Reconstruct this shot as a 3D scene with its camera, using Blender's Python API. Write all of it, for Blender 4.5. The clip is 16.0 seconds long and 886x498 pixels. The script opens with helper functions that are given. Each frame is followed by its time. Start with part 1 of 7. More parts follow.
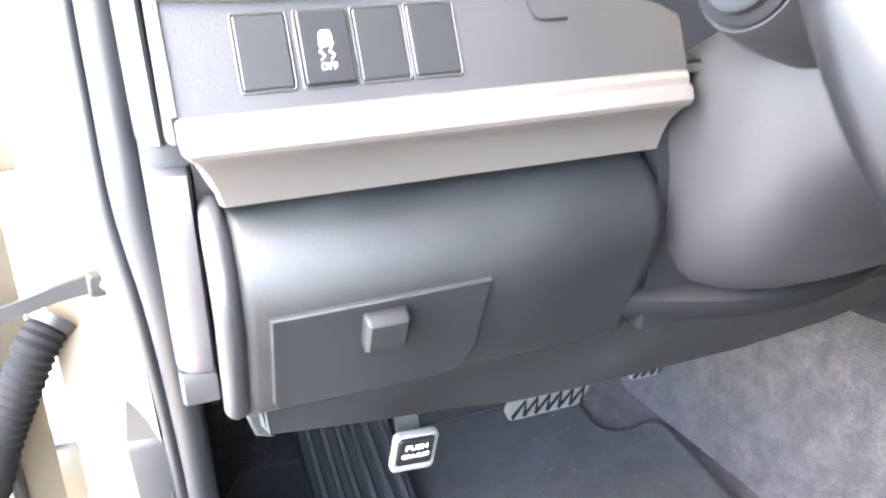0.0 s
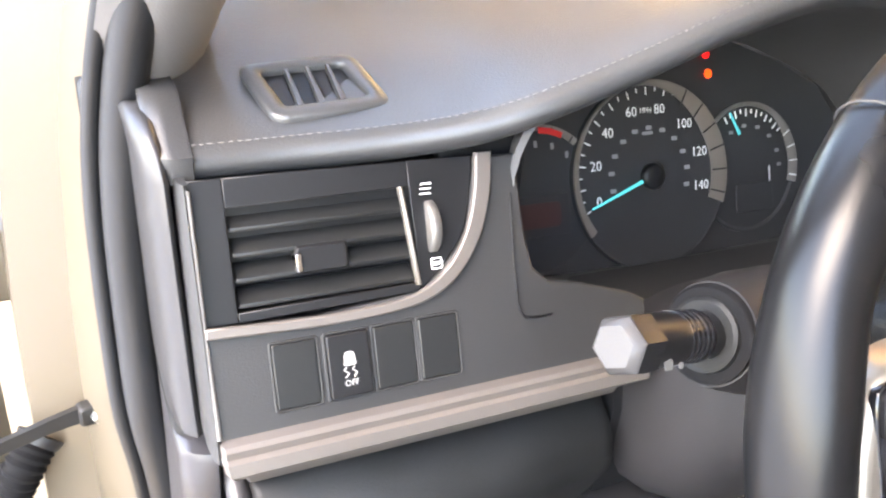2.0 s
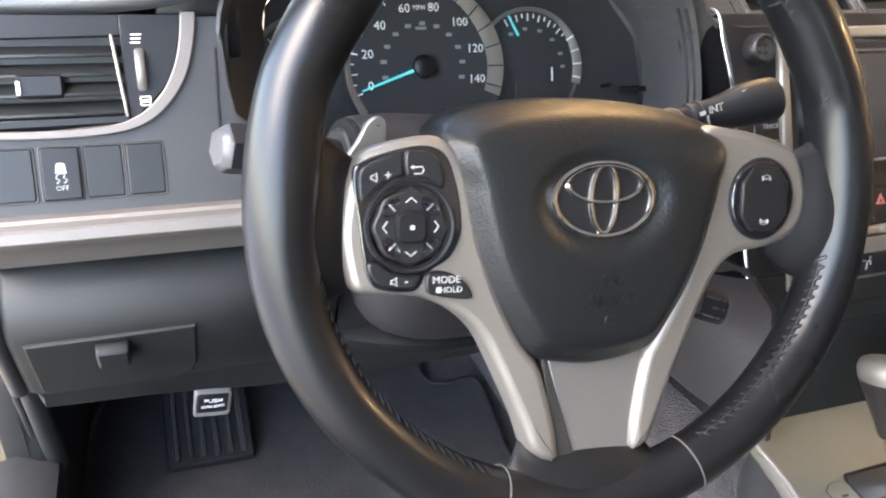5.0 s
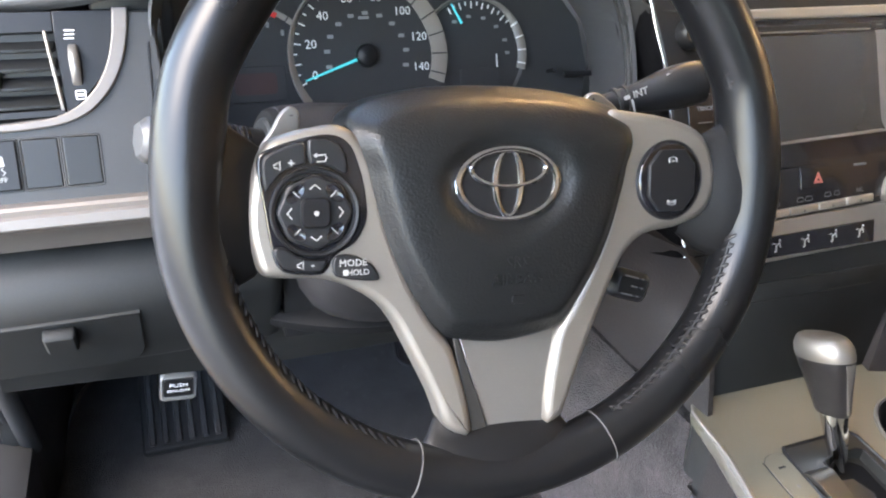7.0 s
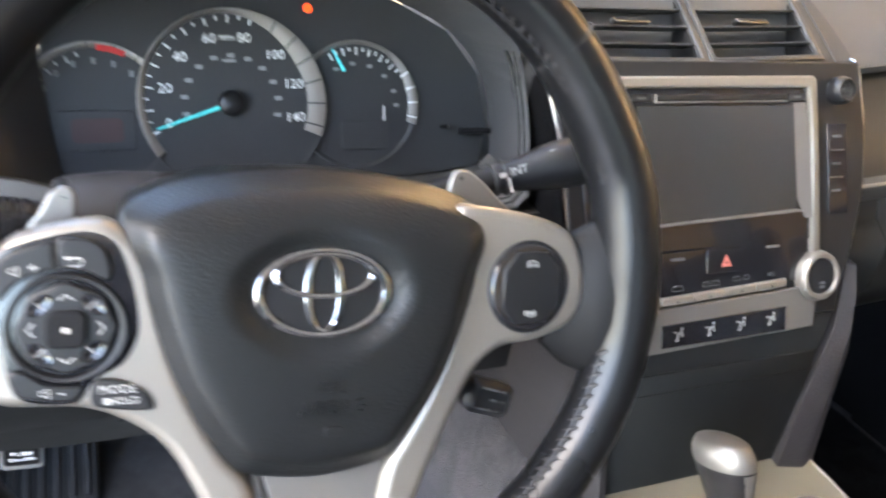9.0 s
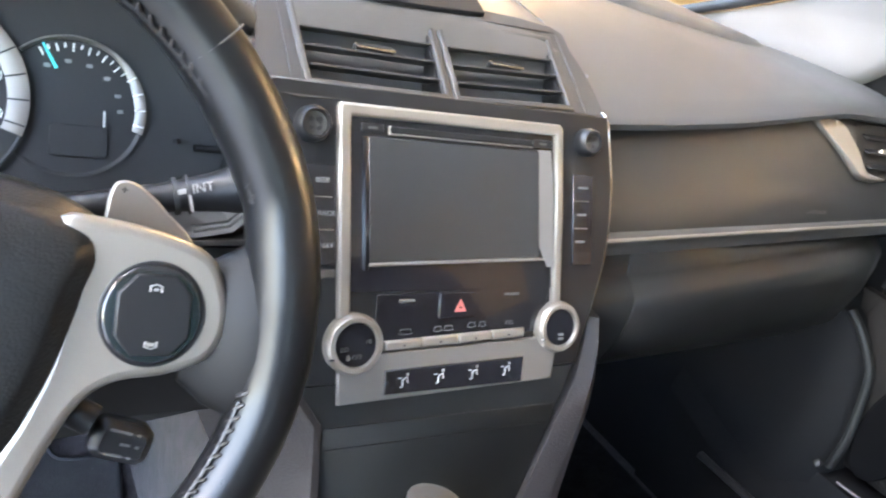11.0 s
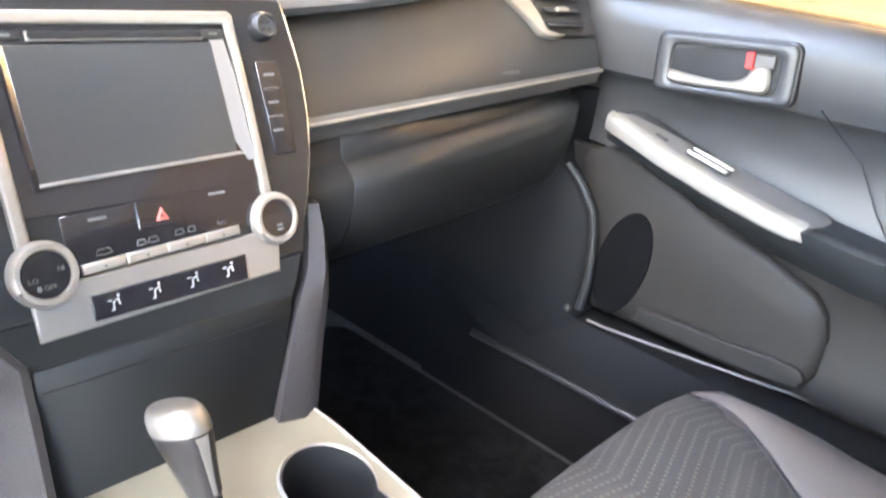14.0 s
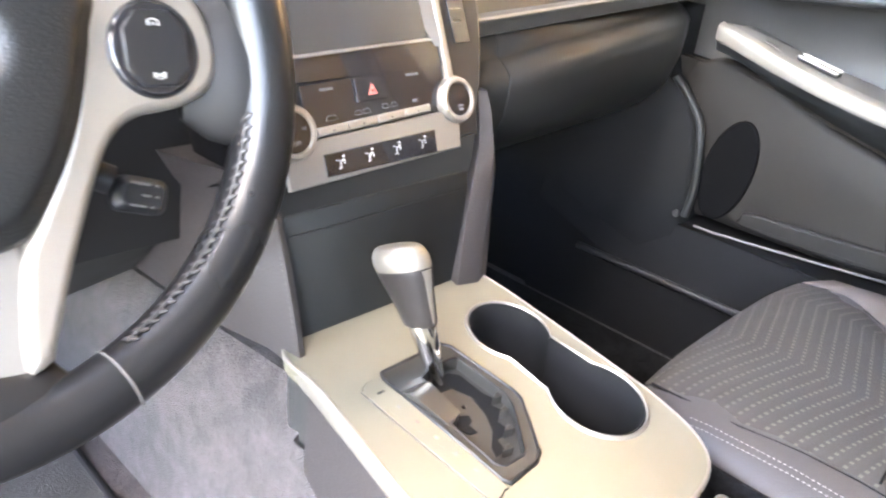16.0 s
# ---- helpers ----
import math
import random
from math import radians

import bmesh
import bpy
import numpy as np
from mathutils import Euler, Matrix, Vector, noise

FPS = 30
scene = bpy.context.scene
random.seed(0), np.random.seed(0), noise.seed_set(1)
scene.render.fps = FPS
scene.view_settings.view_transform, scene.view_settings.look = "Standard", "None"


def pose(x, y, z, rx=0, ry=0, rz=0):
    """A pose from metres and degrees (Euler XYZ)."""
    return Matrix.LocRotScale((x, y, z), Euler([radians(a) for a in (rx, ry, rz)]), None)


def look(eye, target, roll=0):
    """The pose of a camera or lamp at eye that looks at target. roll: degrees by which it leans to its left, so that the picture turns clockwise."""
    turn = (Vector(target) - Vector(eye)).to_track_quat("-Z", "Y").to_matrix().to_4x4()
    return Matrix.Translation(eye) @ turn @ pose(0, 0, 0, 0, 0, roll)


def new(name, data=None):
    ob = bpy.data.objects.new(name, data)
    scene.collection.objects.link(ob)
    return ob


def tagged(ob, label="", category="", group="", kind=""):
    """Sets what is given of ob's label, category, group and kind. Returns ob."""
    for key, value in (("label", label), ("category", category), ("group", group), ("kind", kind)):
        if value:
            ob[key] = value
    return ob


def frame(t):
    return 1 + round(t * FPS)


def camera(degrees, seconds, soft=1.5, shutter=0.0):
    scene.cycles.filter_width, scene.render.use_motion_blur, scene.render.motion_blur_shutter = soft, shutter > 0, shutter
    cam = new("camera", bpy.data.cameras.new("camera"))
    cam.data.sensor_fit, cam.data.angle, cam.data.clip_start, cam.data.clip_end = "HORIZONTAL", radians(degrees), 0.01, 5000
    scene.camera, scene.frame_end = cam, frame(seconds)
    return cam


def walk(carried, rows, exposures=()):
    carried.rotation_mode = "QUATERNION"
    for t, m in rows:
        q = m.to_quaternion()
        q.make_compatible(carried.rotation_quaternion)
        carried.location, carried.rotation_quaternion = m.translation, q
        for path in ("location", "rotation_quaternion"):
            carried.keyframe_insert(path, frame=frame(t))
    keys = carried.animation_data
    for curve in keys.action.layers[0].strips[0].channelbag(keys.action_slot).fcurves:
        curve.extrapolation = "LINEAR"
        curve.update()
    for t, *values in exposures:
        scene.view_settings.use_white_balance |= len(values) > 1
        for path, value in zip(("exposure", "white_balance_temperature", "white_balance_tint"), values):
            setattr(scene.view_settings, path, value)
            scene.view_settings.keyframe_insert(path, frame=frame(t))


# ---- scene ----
cam = camera(58.50, 16.0, soft=2.1, shutter=0.5)
PATH = [
    (0.0, pose(-0.3609, -0.1660, 0.7111, 70.518, 2.434, -21.160)),
    (0.5, pose(-0.3734, -0.1762, 0.7704, 67.509, 0.937, -22.778)),
    (1.0, pose(-0.3993, -0.1677, 0.8399, 66.029, -0.552, -23.419)),
    (1.5, pose(-0.3958, -0.1489, 0.8854, 64.858, -2.083, -24.376)),
    (2.0, pose(-0.3919, -0.1350, 0.9088, 64.529, -3.380, -24.800)),
    (2.5, pose(-0.3572, -0.1475, 0.9060, 64.448, -4.768, -25.046)),
    (3.0, pose(-0.3171, -0.1890, 0.8930, 64.645, -5.520, -24.076)),
    (3.5, pose(-0.3027, -0.2395, 0.8787, 64.168, -5.943, -22.601)),
    (4.0, pose(-0.2757, -0.2966, 0.8761, 63.473, -5.416, -20.668)),
    (6.5, pose(-0.1797, -0.3530, 0.9040, 61.729, -2.823, -19.246)),
    (7.0, pose(-0.1768, -0.3655, 0.8960, 61.477, -2.661, -19.512)),
    (7.5, pose(-0.1526, -0.3656, 0.9041, 61.696, -2.464, -19.981)),
    (8.0, pose(-0.1470, -0.3431, 0.9301, 62.083, -2.631, -20.119)),
    (8.5, pose(-0.1444, -0.3178, 0.9407, 62.499, -3.771, -20.163)),
    (9.0, pose(-0.0799, -0.3050, 0.9099, 62.580, -6.111, -20.947)),
    (9.5, pose(-0.0314, -0.3000, 0.8945, 62.938, -9.247, -22.425)),
    (12.0, pose(0.0606, -0.3383, 0.9113, 69.634, -13.165, -34.691)),
    (12.5, pose(0.0723, -0.3489, 0.9128, 70.585, -11.825, -39.254)),
    (13.0, pose(0.0852, -0.3647, 0.9054, 70.511, -10.133, -43.087)),
    (13.5, pose(0.0924, -0.3742, 0.8873, 69.015, -8.934, -46.208)),
    (14.0, pose(0.0813, -0.3743, 0.8605, 67.233, -7.730, -47.622)),
    (14.5, pose(0.0760, -0.3745, 0.8290, 64.909, -7.279, -48.361)),
    (15.0, pose(0.0482, -0.3702, 0.8080, 63.346, -6.599, -47.890)),
    (15.5, pose(-0.0163, -0.3630, 0.7984, 63.430, -6.165, -46.610)),
    (16.0, pose(-0.0778, -0.3704, 0.8026, 64.558, -5.775, -45.313)),
]
walk(cam, PATH, exposures=((0.0, 5.92, 7100, 13), (0.3, 5.38, 7250, 14), (0.5, 5.32, 7350, 14), (0.8, 5.05, 7450, 15), (1.5, 4.58, 7650, 15), (2.5, 4.32, 7600, 14), (4.0, 4.24, 7250, 12), (7.0, 4.17, 7050, 11), (9.0, 4.46, 6950, 11), (12.0, 4.90, 6500, 9), (13.0, 4.95, 6550, 10), (14.0, 5.66, 6750, 11), (15.0, 5.88, 7050, 12), (16.0, 5.58, 7100, 13)))


# ---- light ----
world = bpy.data.worlds.new("sky")
scene.world = world
world.use_nodes = True
sky = world.node_tree.nodes.new("ShaderNodeTexSky")
sky.sky_type, sky.sun_disc = "NISHITA", False
sky.sun_elevation, sky.sun_rotation = radians(50), radians(250)
world.node_tree.links.new(sky.outputs[0], world.node_tree.nodes["Background"].inputs[0])
world.node_tree.nodes["Background"].inputs[1].default_value = 0.15
sun = new("sun", bpy.data.lights.new("sun", "SUN"))
sun.data.energy, sun.data.angle, sun.data.color = 0.28, radians(40), (1, 0.97, 0.93)
sun.matrix_basis = look((-6, -2.2, 7.6), (0, 0, 0))


# ---- materials ----
def material(name, base, rough=0.5, metal=0.0, vary=0.12, scale=60.0, bump=0.15, grain=900.0, coat=0.0, rough_vary=0.1, depth=0.0006, spec=0.5):
    """A painted, moulded or woven surface: colour that drifts at two scales, fine relief and uneven gloss."""
    m = bpy.data.materials.new(name)
    m.use_nodes = True
    t = m.node_tree
    p = t.nodes["Principled BSDF"]
    p.inputs["Metallic"].default_value = metal
    p.inputs["Coat Weight"].default_value = coat
    p.inputs["Specular IOR Level"].default_value = spec
    co = t.nodes.new("ShaderNodeTexCoord")
    big = t.nodes.new("ShaderNodeTexNoise")
    big.inputs["Scale"].default_value, big.inputs["Detail"].default_value = scale / 6, 5
    fine = t.nodes.new("ShaderNodeTexNoise")
    fine.inputs["Scale"].default_value, fine.inputs["Detail"].default_value = grain, 2
    mixed = t.nodes.new("ShaderNodeMath")
    mixed.operation = "MULTIPLY_ADD"
    mixed.inputs[1].default_value = 0.35
    ramp = t.nodes.new("ShaderNodeValToRGB")
    lo, hi = 1 - vary, 1 + vary
    ramp.color_ramp.elements[0].position, ramp.color_ramp.elements[1].position = 0.4, 0.95
    ramp.color_ramp.elements[0].color = (*[c * lo for c in base], 1)
    ramp.color_ramp.elements[1].color = (*[min(1, c * hi) for c in base], 1)
    gloss = t.nodes.new("ShaderNodeMapRange")
    gloss.inputs[3].default_value, gloss.inputs[4].default_value = max(0.02, rough - rough_vary), min(1, rough + rough_vary)
    bp = t.nodes.new("ShaderNodeBump")
    bp.inputs["Strength"].default_value, bp.inputs["Distance"].default_value = bump, depth
    ln = t.links.new
    ln(co.outputs["Object"], big.inputs["Vector"])
    ln(co.outputs["Object"], fine.inputs["Vector"])
    ln(fine.outputs[0], mixed.inputs[0])
    ln(big.outputs[0], mixed.inputs[2])
    ln(mixed.outputs[0], ramp.inputs[0])
    ln(ramp.outputs[0], p.inputs["Base Color"])
    ln(big.outputs[0], gloss.inputs[0])
    ln(gloss.outputs[0], p.inputs["Roughness"])
    ln(fine.outputs[0], bp.inputs["Height"])
    ln(bp.outputs[0], p.inputs["Normal"])
    return m


def leather(name, base, rough, cells=900, relief=0.2):
    """Black leather: small pebbles between fine creases."""
    m = material(name, base, rough, scale=40, bump=0.1, grain=500, spec=0.32)
    t = m.node_tree
    v = t.nodes.new("ShaderNodeTexVoronoi")
    v.feature = "SMOOTH_F1"
    v.inputs["Scale"].default_value = cells
    bp = [n for n in t.nodes if n.type == "BUMP"][0]
    bp.inputs["Strength"].default_value, bp.inputs["Distance"].default_value = relief, 0.0005
    co = [n for n in t.nodes if n.type == "TEX_COORD"][0]
    t.links.new(co.outputs["Object"], v.inputs["Vector"])
    t.links.new(v.outputs["Distance"], bp.inputs["Height"])
    return m


def glass(name, tint, rough=0.0, ior=1.45):
    m = bpy.data.materials.new(name)
    m.use_nodes = True
    p = m.node_tree.nodes["Principled BSDF"]
    p.inputs["Base Color"].default_value = (*tint, 1)
    p.inputs["Transmission Weight"].default_value, p.inputs["Roughness"].default_value, p.inputs["IOR"].default_value = 1, rough, ior
    return m


def lit(name, colour, power):
    m = bpy.data.materials.new(name)
    m.use_nodes = True
    p = m.node_tree.nodes["Principled BSDF"]
    p.inputs["Base Color"].default_value = (*colour, 1)
    p.inputs["Emission Color"].default_value, p.inputs["Emission Strength"].default_value = (*colour, 1), power
    return m


def carpet_material(name, base, spec=0.5, sheen=0.08):
    m = material(name, base, 0.95, vary=0.6, scale=1100, bump=1.0, grain=520, depth=0.004, spec=spec)
    m.node_tree.nodes["Principled BSDF"].inputs["Sheen Weight"].default_value = sheen
    t = m.node_tree
    co = [n for n in t.nodes if n.type == "TEX_COORD"][0]
    pile = [n for n in t.nodes if n.type == "VALTORGB"][0]
    worn = t.nodes.new("ShaderNodeTexNoise")
    worn.inputs["Scale"].default_value, worn.inputs["Detail"].default_value, worn.inputs["Distortion"].default_value = 34, 9, 0.5
    tone = t.nodes.new("ShaderNodeValToRGB")
    tone.color_ramp.elements[0].position, tone.color_ramp.elements[1].position = 0.36, 0.68
    tone.color_ramp.elements[0].color, tone.color_ramp.elements[1].color = (0.55, 0.55, 0.56, 1), (1.75, 1.70, 1.74, 1)
    mix = t.nodes.new("ShaderNodeMix")
    mix.data_type, mix.blend_type = "RGBA", "MULTIPLY"
    mix.inputs[0].default_value = 1.0
    t.links.new(co.outputs["Object"], worn.inputs["Vector"])
    t.links.new(worn.outputs[0], tone.inputs[0])
    t.links.new(pile.outputs[0], mix.inputs[6])
    t.links.new(tone.outputs[0], mix.inputs[7])
    t.links.new(mix.outputs[2], t.nodes["Principled BSDF"].inputs["Base Color"])
    return m


def seat_cloth(name):
    """Charcoal cloth with rows of pale stitches that run in a zigzag."""
    m = material(name, (0.033, 0.0285, 0.0240), 0.9, vary=0.25, scale=40, bump=0.5, grain=1200, depth=0.001)
    t = m.node_tree
    ln = t.links.new
    nd = t.nodes.new
    co = [n for n in t.nodes if n.type == "TEX_COORD"][0]
    sep = nd("ShaderNodeSeparateXYZ")
    ln(co.outputs["Object"], sep.inputs[0])

    def calc(op, a, b=None):
        n = nd("ShaderNodeMath")
        n.operation = op
        for k, v in enumerate((a, b)):
            if v is None:
                continue
            if isinstance(v, (int, float)):
                n.inputs[k].default_value = v
            else:
                ln(v, n.inputs[k])
        return n.outputs[0]

    x, y = sep.outputs[0], sep.outputs[1]
    zig = calc("PINGPONG", calc("ADD", x, 2.545), 0.155)
    line = calc("FRACT", calc("MULTIPLY", calc("ADD", calc("ADD", y, calc("MULTIPLY", zig, 0.27)), 10.0), 1 / 0.0135))
    on_line = calc("LESS_THAN", calc("ABSOLUTE", calc("SUBTRACT", line, 0.5)), 0.13)
    dash = calc("LESS_THAN", calc("FRACT", calc("MULTIPLY", calc("ADD", x, 10.0), 1 / 0.0078)), 0.48)
    dot = calc("MULTIPLY", on_line, dash)
    old = [n for n in t.nodes if n.type == "VALTORGB"][0]
    mix = nd("ShaderNodeMix")
    mix.data_type = "RGBA"
    ln(dot, mix.inputs[0])
    ln(old.outputs[0], mix.inputs[6])
    mix.inputs[7].default_value = (0.072, 0.064, 0.053, 1)
    ln(mix.outputs[2], t.nodes["Principled BSDF"].inputs["Base Color"])
    groove = calc("MULTIPLY", calc("ABSOLUTE", calc("SUBTRACT", line, 0.5)), -1.0)
    bp = [n for n in t.nodes if n.type == "BUMP"][0]
    second = nd("ShaderNodeBump")
    second.inputs["Strength"].default_value, second.inputs["Distance"].default_value = 0.5, 0.002
    ln(groove, second.inputs["Height"])
    ln(bp.outputs[0], second.inputs["Normal"])
    ln(second.outputs[0], t.nodes["Principled BSDF"].inputs["Normal"])
    return m


PLASTIC = material("charcoal_plastic", (0.026, 0.026, 0.0265), 0.40, bump=0.25, grain=900, spec=0.4)
PLASTIC_DARK = material("black_plastic", (0.0098, 0.0106, 0.0110), 0.56, vary=0.4, scale=90, bump=0.16, grain=800, rough_vary=0.18, spec=0.3)
SHROUD = material("shroud_plastic", (0.0155, 0.0148, 0.0160), 0.55, bump=0.3, grain=900, spec=0.3)
SATIN = material("satin_lid", (0.0095, 0.0094, 0.0092), 0.34, vary=0.08, bump=0.08, grain=800, rough_vary=0.02, spec=0.6)
COVER_SKIN = material("side_cover_plastic", (0.0235, 0.023, 0.0243), 0.38, bump=0.2, grain=900)
TIP_GREY = material("tip_grey", (0.052, 0.051, 0.052), 0.4, bump=0.1)
SWITCH_SILVER = material("switch_panel_paint", (0.150, 0.139, 0.120), 0.42, metal=0.3, vary=0.06, bump=0.05)
# Grey plastic paled towards lilac: grazing sky light put into the colour.
END_LIT = material("lit_end_plastic", (0.034, 0.0328, 0.0355), 0.34, bump=0.2, grain=900)
# FASCIA darkened for the dimmer passenger side; also on slats and blank switches.
FASCIA_DARK = material("dimmed_fascia_skin", (0.0112, 0.0118, 0.0122), 0.38, bump=0.12, grain=900, rough_vary=0.03, spec=0.4)
HOOD_SKIN = material("grained_hood_plastic", (0.060, 0.061, 0.064), 0.45, bump=0.6, grain=700, spec=0.5)
DOOR_LOW = material("brown_grey_door_skin", (0.0096, 0.0082, 0.0074), 0.62, vary=0.2, bump=0.5, grain=700, spec=0.24)
SWITCH_TOP = material("taupe_switch_paint", (0.100, 0.093, 0.085), 0.55, metal=0.1, vary=0.06, bump=0.05)
HOLLOW = material("speaker_mesh", (0.0025, 0.0025, 0.003), 0.9, bump=0.2, spec=0.06)
CONSOLE_SILVER = material("console_silver", (0.192, 0.178, 0.136), 0.46, metal=0.5, vary=0.06, bump=0.05, rough_vary=0.05)
DIM_MARK = material("soft_print", (0.17, 0.17, 0.165), 0.6, vary=0.1, bump=0.0)
DIM_PRINT = material("worn_print", (0.075, 0.075, 0.073), 0.6, vary=0.1, bump=0.0)
FASCIA = material("grey_plastic", (0.022, 0.022, 0.0224), 0.45, bump=0.25, grain=1100)
PAD = material("soft_dash_skin", (0.036, 0.0368, 0.0385), 0.38, bump=0.3, grain=700, spec=0.8)
BLACK = material("satin_black", (0.0080, 0.0082, 0.0092), 0.4, bump=0.1, spec=0.35)
CUP_BLACK = material("dull_black", (0.0055, 0.0056, 0.0064), 0.75, bump=0.2, spec=0.14)
GATE_GREY = material("gate_grey", (0.021, 0.0205, 0.0190), 0.42, bump=0.15)
GLOSS = material("gloss_black", (0.008, 0.008, 0.010), 0.12, bump=0.0, coat=0.5, rough_vary=0.04)
SILVER = material("silver_paint", (0.255, 0.234, 0.208), 0.40, metal=0.7, vary=0.05, bump=0.05, rough_vary=0.05)
RAIL_SILVER = material("rail_silver_paint", (0.160, 0.143, 0.130), 0.46, metal=0.6, vary=0.05, bump=0.05, rough_vary=0.05)
SILVER_DARK = material("grey_silver_paint", (0.225, 0.214, 0.20), 0.38, metal=0.7, vary=0.06, bump=0.05)
# Rail paint darkened for the dimmer passenger side; also on two small keys.
RAIL_DARK = material("dimmed_rail_paint", (0.075, 0.071, 0.067), 0.42, metal=0.4, vary=0.06, bump=0.05)
CHROME = material("chrome", (0.62, 0.61, 0.60), 0.07, metal=1.0, vary=0.03, bump=0.0, rough_vary=0.03)
LEATHER = leather("black_leather", (0.0062, 0.0063, 0.0069), 0.30, 1500, 0.05)
LEATHER_SOFT = leather("charcoal_leatherette", (0.034, 0.033, 0.034), 0.4)
SEAT_SKIN = leather("seat_leatherette", (0.046, 0.041, 0.040), 0.42, 700, 0.4)
GRIP_SKIN = leather("knob_leather", (0.0175, 0.0155, 0.0155), 0.38, 900, 0.3)
# Seat leatherette made paler: window light on the bolster put into its colour.
BOLSTER_LIT = leather("lit_bolster_leatherette", (0.074, 0.061, 0.054), 0.46, 650, 0.3)
FLANK_SKIN = leather("grey_leatherette", (0.0285, 0.0255, 0.0262), 0.36, 600, 0.5)
ROOT_SKIN = leather("thumb_leather", (0.0055, 0.0054, 0.0056), 0.50, 1200, 0.14)
ROOT_SKIN.node_tree.nodes["Principled BSDF"].inputs["Specular IOR Level"].default_value = 0.16
AIRBAG_SKIN = leather("airbag_skin", (0.0062, 0.0068, 0.0073), 0.40, 720, 0.45)
GREY_TRIM = material("grey_trim", (0.15, 0.146, 0.14), 0.38, bump=0.1)
THREAD = material("grey_thread", (0.048, 0.047, 0.046), 0.8, grain=2000)
SEAM_GREY = material("seam_thread", (0.125, 0.122, 0.116), 0.8, grain=2000)
PALE_THREAD = material("pale_thread", (0.20, 0.19, 0.175), 0.8, grain=2000)
RUBBER = material("rubber", (0.013, 0.0136, 0.0152), 0.45, bump=0.12, spec=0.5)
PALE_PAINT = material("column_paint", (0.50, 0.485, 0.45), 0.7, vary=0.06, scale=3, bump=0.2, grain=90)
PAINT = material("white_car_paint", (0.105, 0.087, 0.063), 0.4, vary=0.03, scale=15, bump=0.0, coat=0.15)
TRIM_PALE = material("pale_grey_trim", (0.160, 0.153, 0.150), 0.75, vary=0.06, bump=0.35, grain=800)
CARPET = carpet_material("dark_carpet", (0.0105, 0.0104, 0.0110))
# Darker copy of the carpet: the passenger footwell's shade put into its colour.
CARPET_SHADED = carpet_material("shaded_carpet", (0.0060, 0.0062, 0.0068), 0.1, 0.0)
CARPET_GREY = carpet_material("grey_carpet", (0.0245, 0.0195, 0.0205))
CLOTH = seat_cloth("zigzag_cloth")
SCREEN = material("screen_glass", (0.023, 0.0243, 0.0250), 0.2, vary=0.05, bump=0.0, coat=0.3, rough_vary=0.05)
DIAL = material("dial_face", (0.024, 0.025, 0.0265), 0.5, vary=0.05, bump=0.0, spec=0.4)
WHITE = material("white_print", (0.75, 0.75, 0.74), 0.6, vary=0.03, bump=0.0)
PRINT = material("pale_print", (0.31, 0.31, 0.30), 0.6, vary=0.03, bump=0.0)
GREY_PRINT = material("grey_print", (0.20, 0.203, 0.206), 0.6, vary=0.03, bump=0.0)
RED = material("red_print", (0.55, 0.02, 0.02), 0.5, vary=0.05, bump=0.0)
PINK = material("hazard_print", (0.40, 0.11, 0.095), 0.5, vary=0.05, bump=0.0)
GREEN_PALE = material("faded_green_print", (0.16, 0.30, 0.19), 0.5, vary=0.1, bump=0.0)
NEEDLE = lit("needle_glow", (0.05, 0.55, 0.60), 0.04)
LAMP_ORANGE = lit("orange_lamp", (1.0, 0.07, 0.01), 0.10)
LCD = material("dim_readout", (0.042, 0.013, 0.011), 0.5, vary=0.1, bump=0.0)
LAMP_RED = lit("red_lamp", (1.0, 0.01, 0.01), 0.10)
STEEL = material("worn_steel", (0.55, 0.54, 0.52), 0.3, metal=1.0, vary=0.15, bump=0.15)
DARK_STEEL = material("oiled_steel", (0.010, 0.0098, 0.0095), 0.55, metal=0.0, vary=0.3, bump=0.3)
PEDAL_METAL = material("pedal_metal", (0.20, 0.195, 0.19), 0.45, metal=0.4, vary=0.15, bump=0.1)
CLEAR = glass("clear_glass", (0.97, 0.98, 0.97))
MIRROR = material("mirror", (0.9, 0.92, 0.93), 0.02, metal=1.0, vary=0.0, bump=0.0, rough_vary=0.01)
CONCRETE = material("warm_concrete", (0.34, 0.26, 0.16), 0.8, vary=0.18, scale=3, bump=0.4, grain=60, depth=0.004)
PALE_CONCRETE = material("pale_concrete", (0.50, 0.50, 0.49), 0.85, vary=0.12, scale=3, bump=0.4, grain=60, depth=0.004)
PLASTER = material("cream_wall", (0.50, 0.39, 0.23), 0.85, vary=0.08, scale=2, bump=0.3, grain=90, depth=0.003)
TEAL = material("teal_wall", (0.03, 0.11, 0.12), 0.7, vary=0.1, scale=2, bump=0.2, grain=90)
HEADLINER = material("headliner", (0.55, 0.53, 0.50), 0.9, vary=0.06, bump=0.5, grain=900)


# ---- shaping ----
class Shape:
    """Corners and faces, gathered piece by piece."""

    def __init__(self):
        self.v, self.f, self.caps = [], [], []

    def add(self, v, f, m=None, caps=()):
        k = len(self.v)
        self.caps += [len(self.f) + i for i in caps]
        self.v += [tuple(m @ Vector(p)) if m else tuple(p) for p in v]
        self.f += [tuple(i + k for i in q) for q in f]
        return self

    def join(self, other, m=None):
        return self.add(other.v, other.f, m, other.caps)


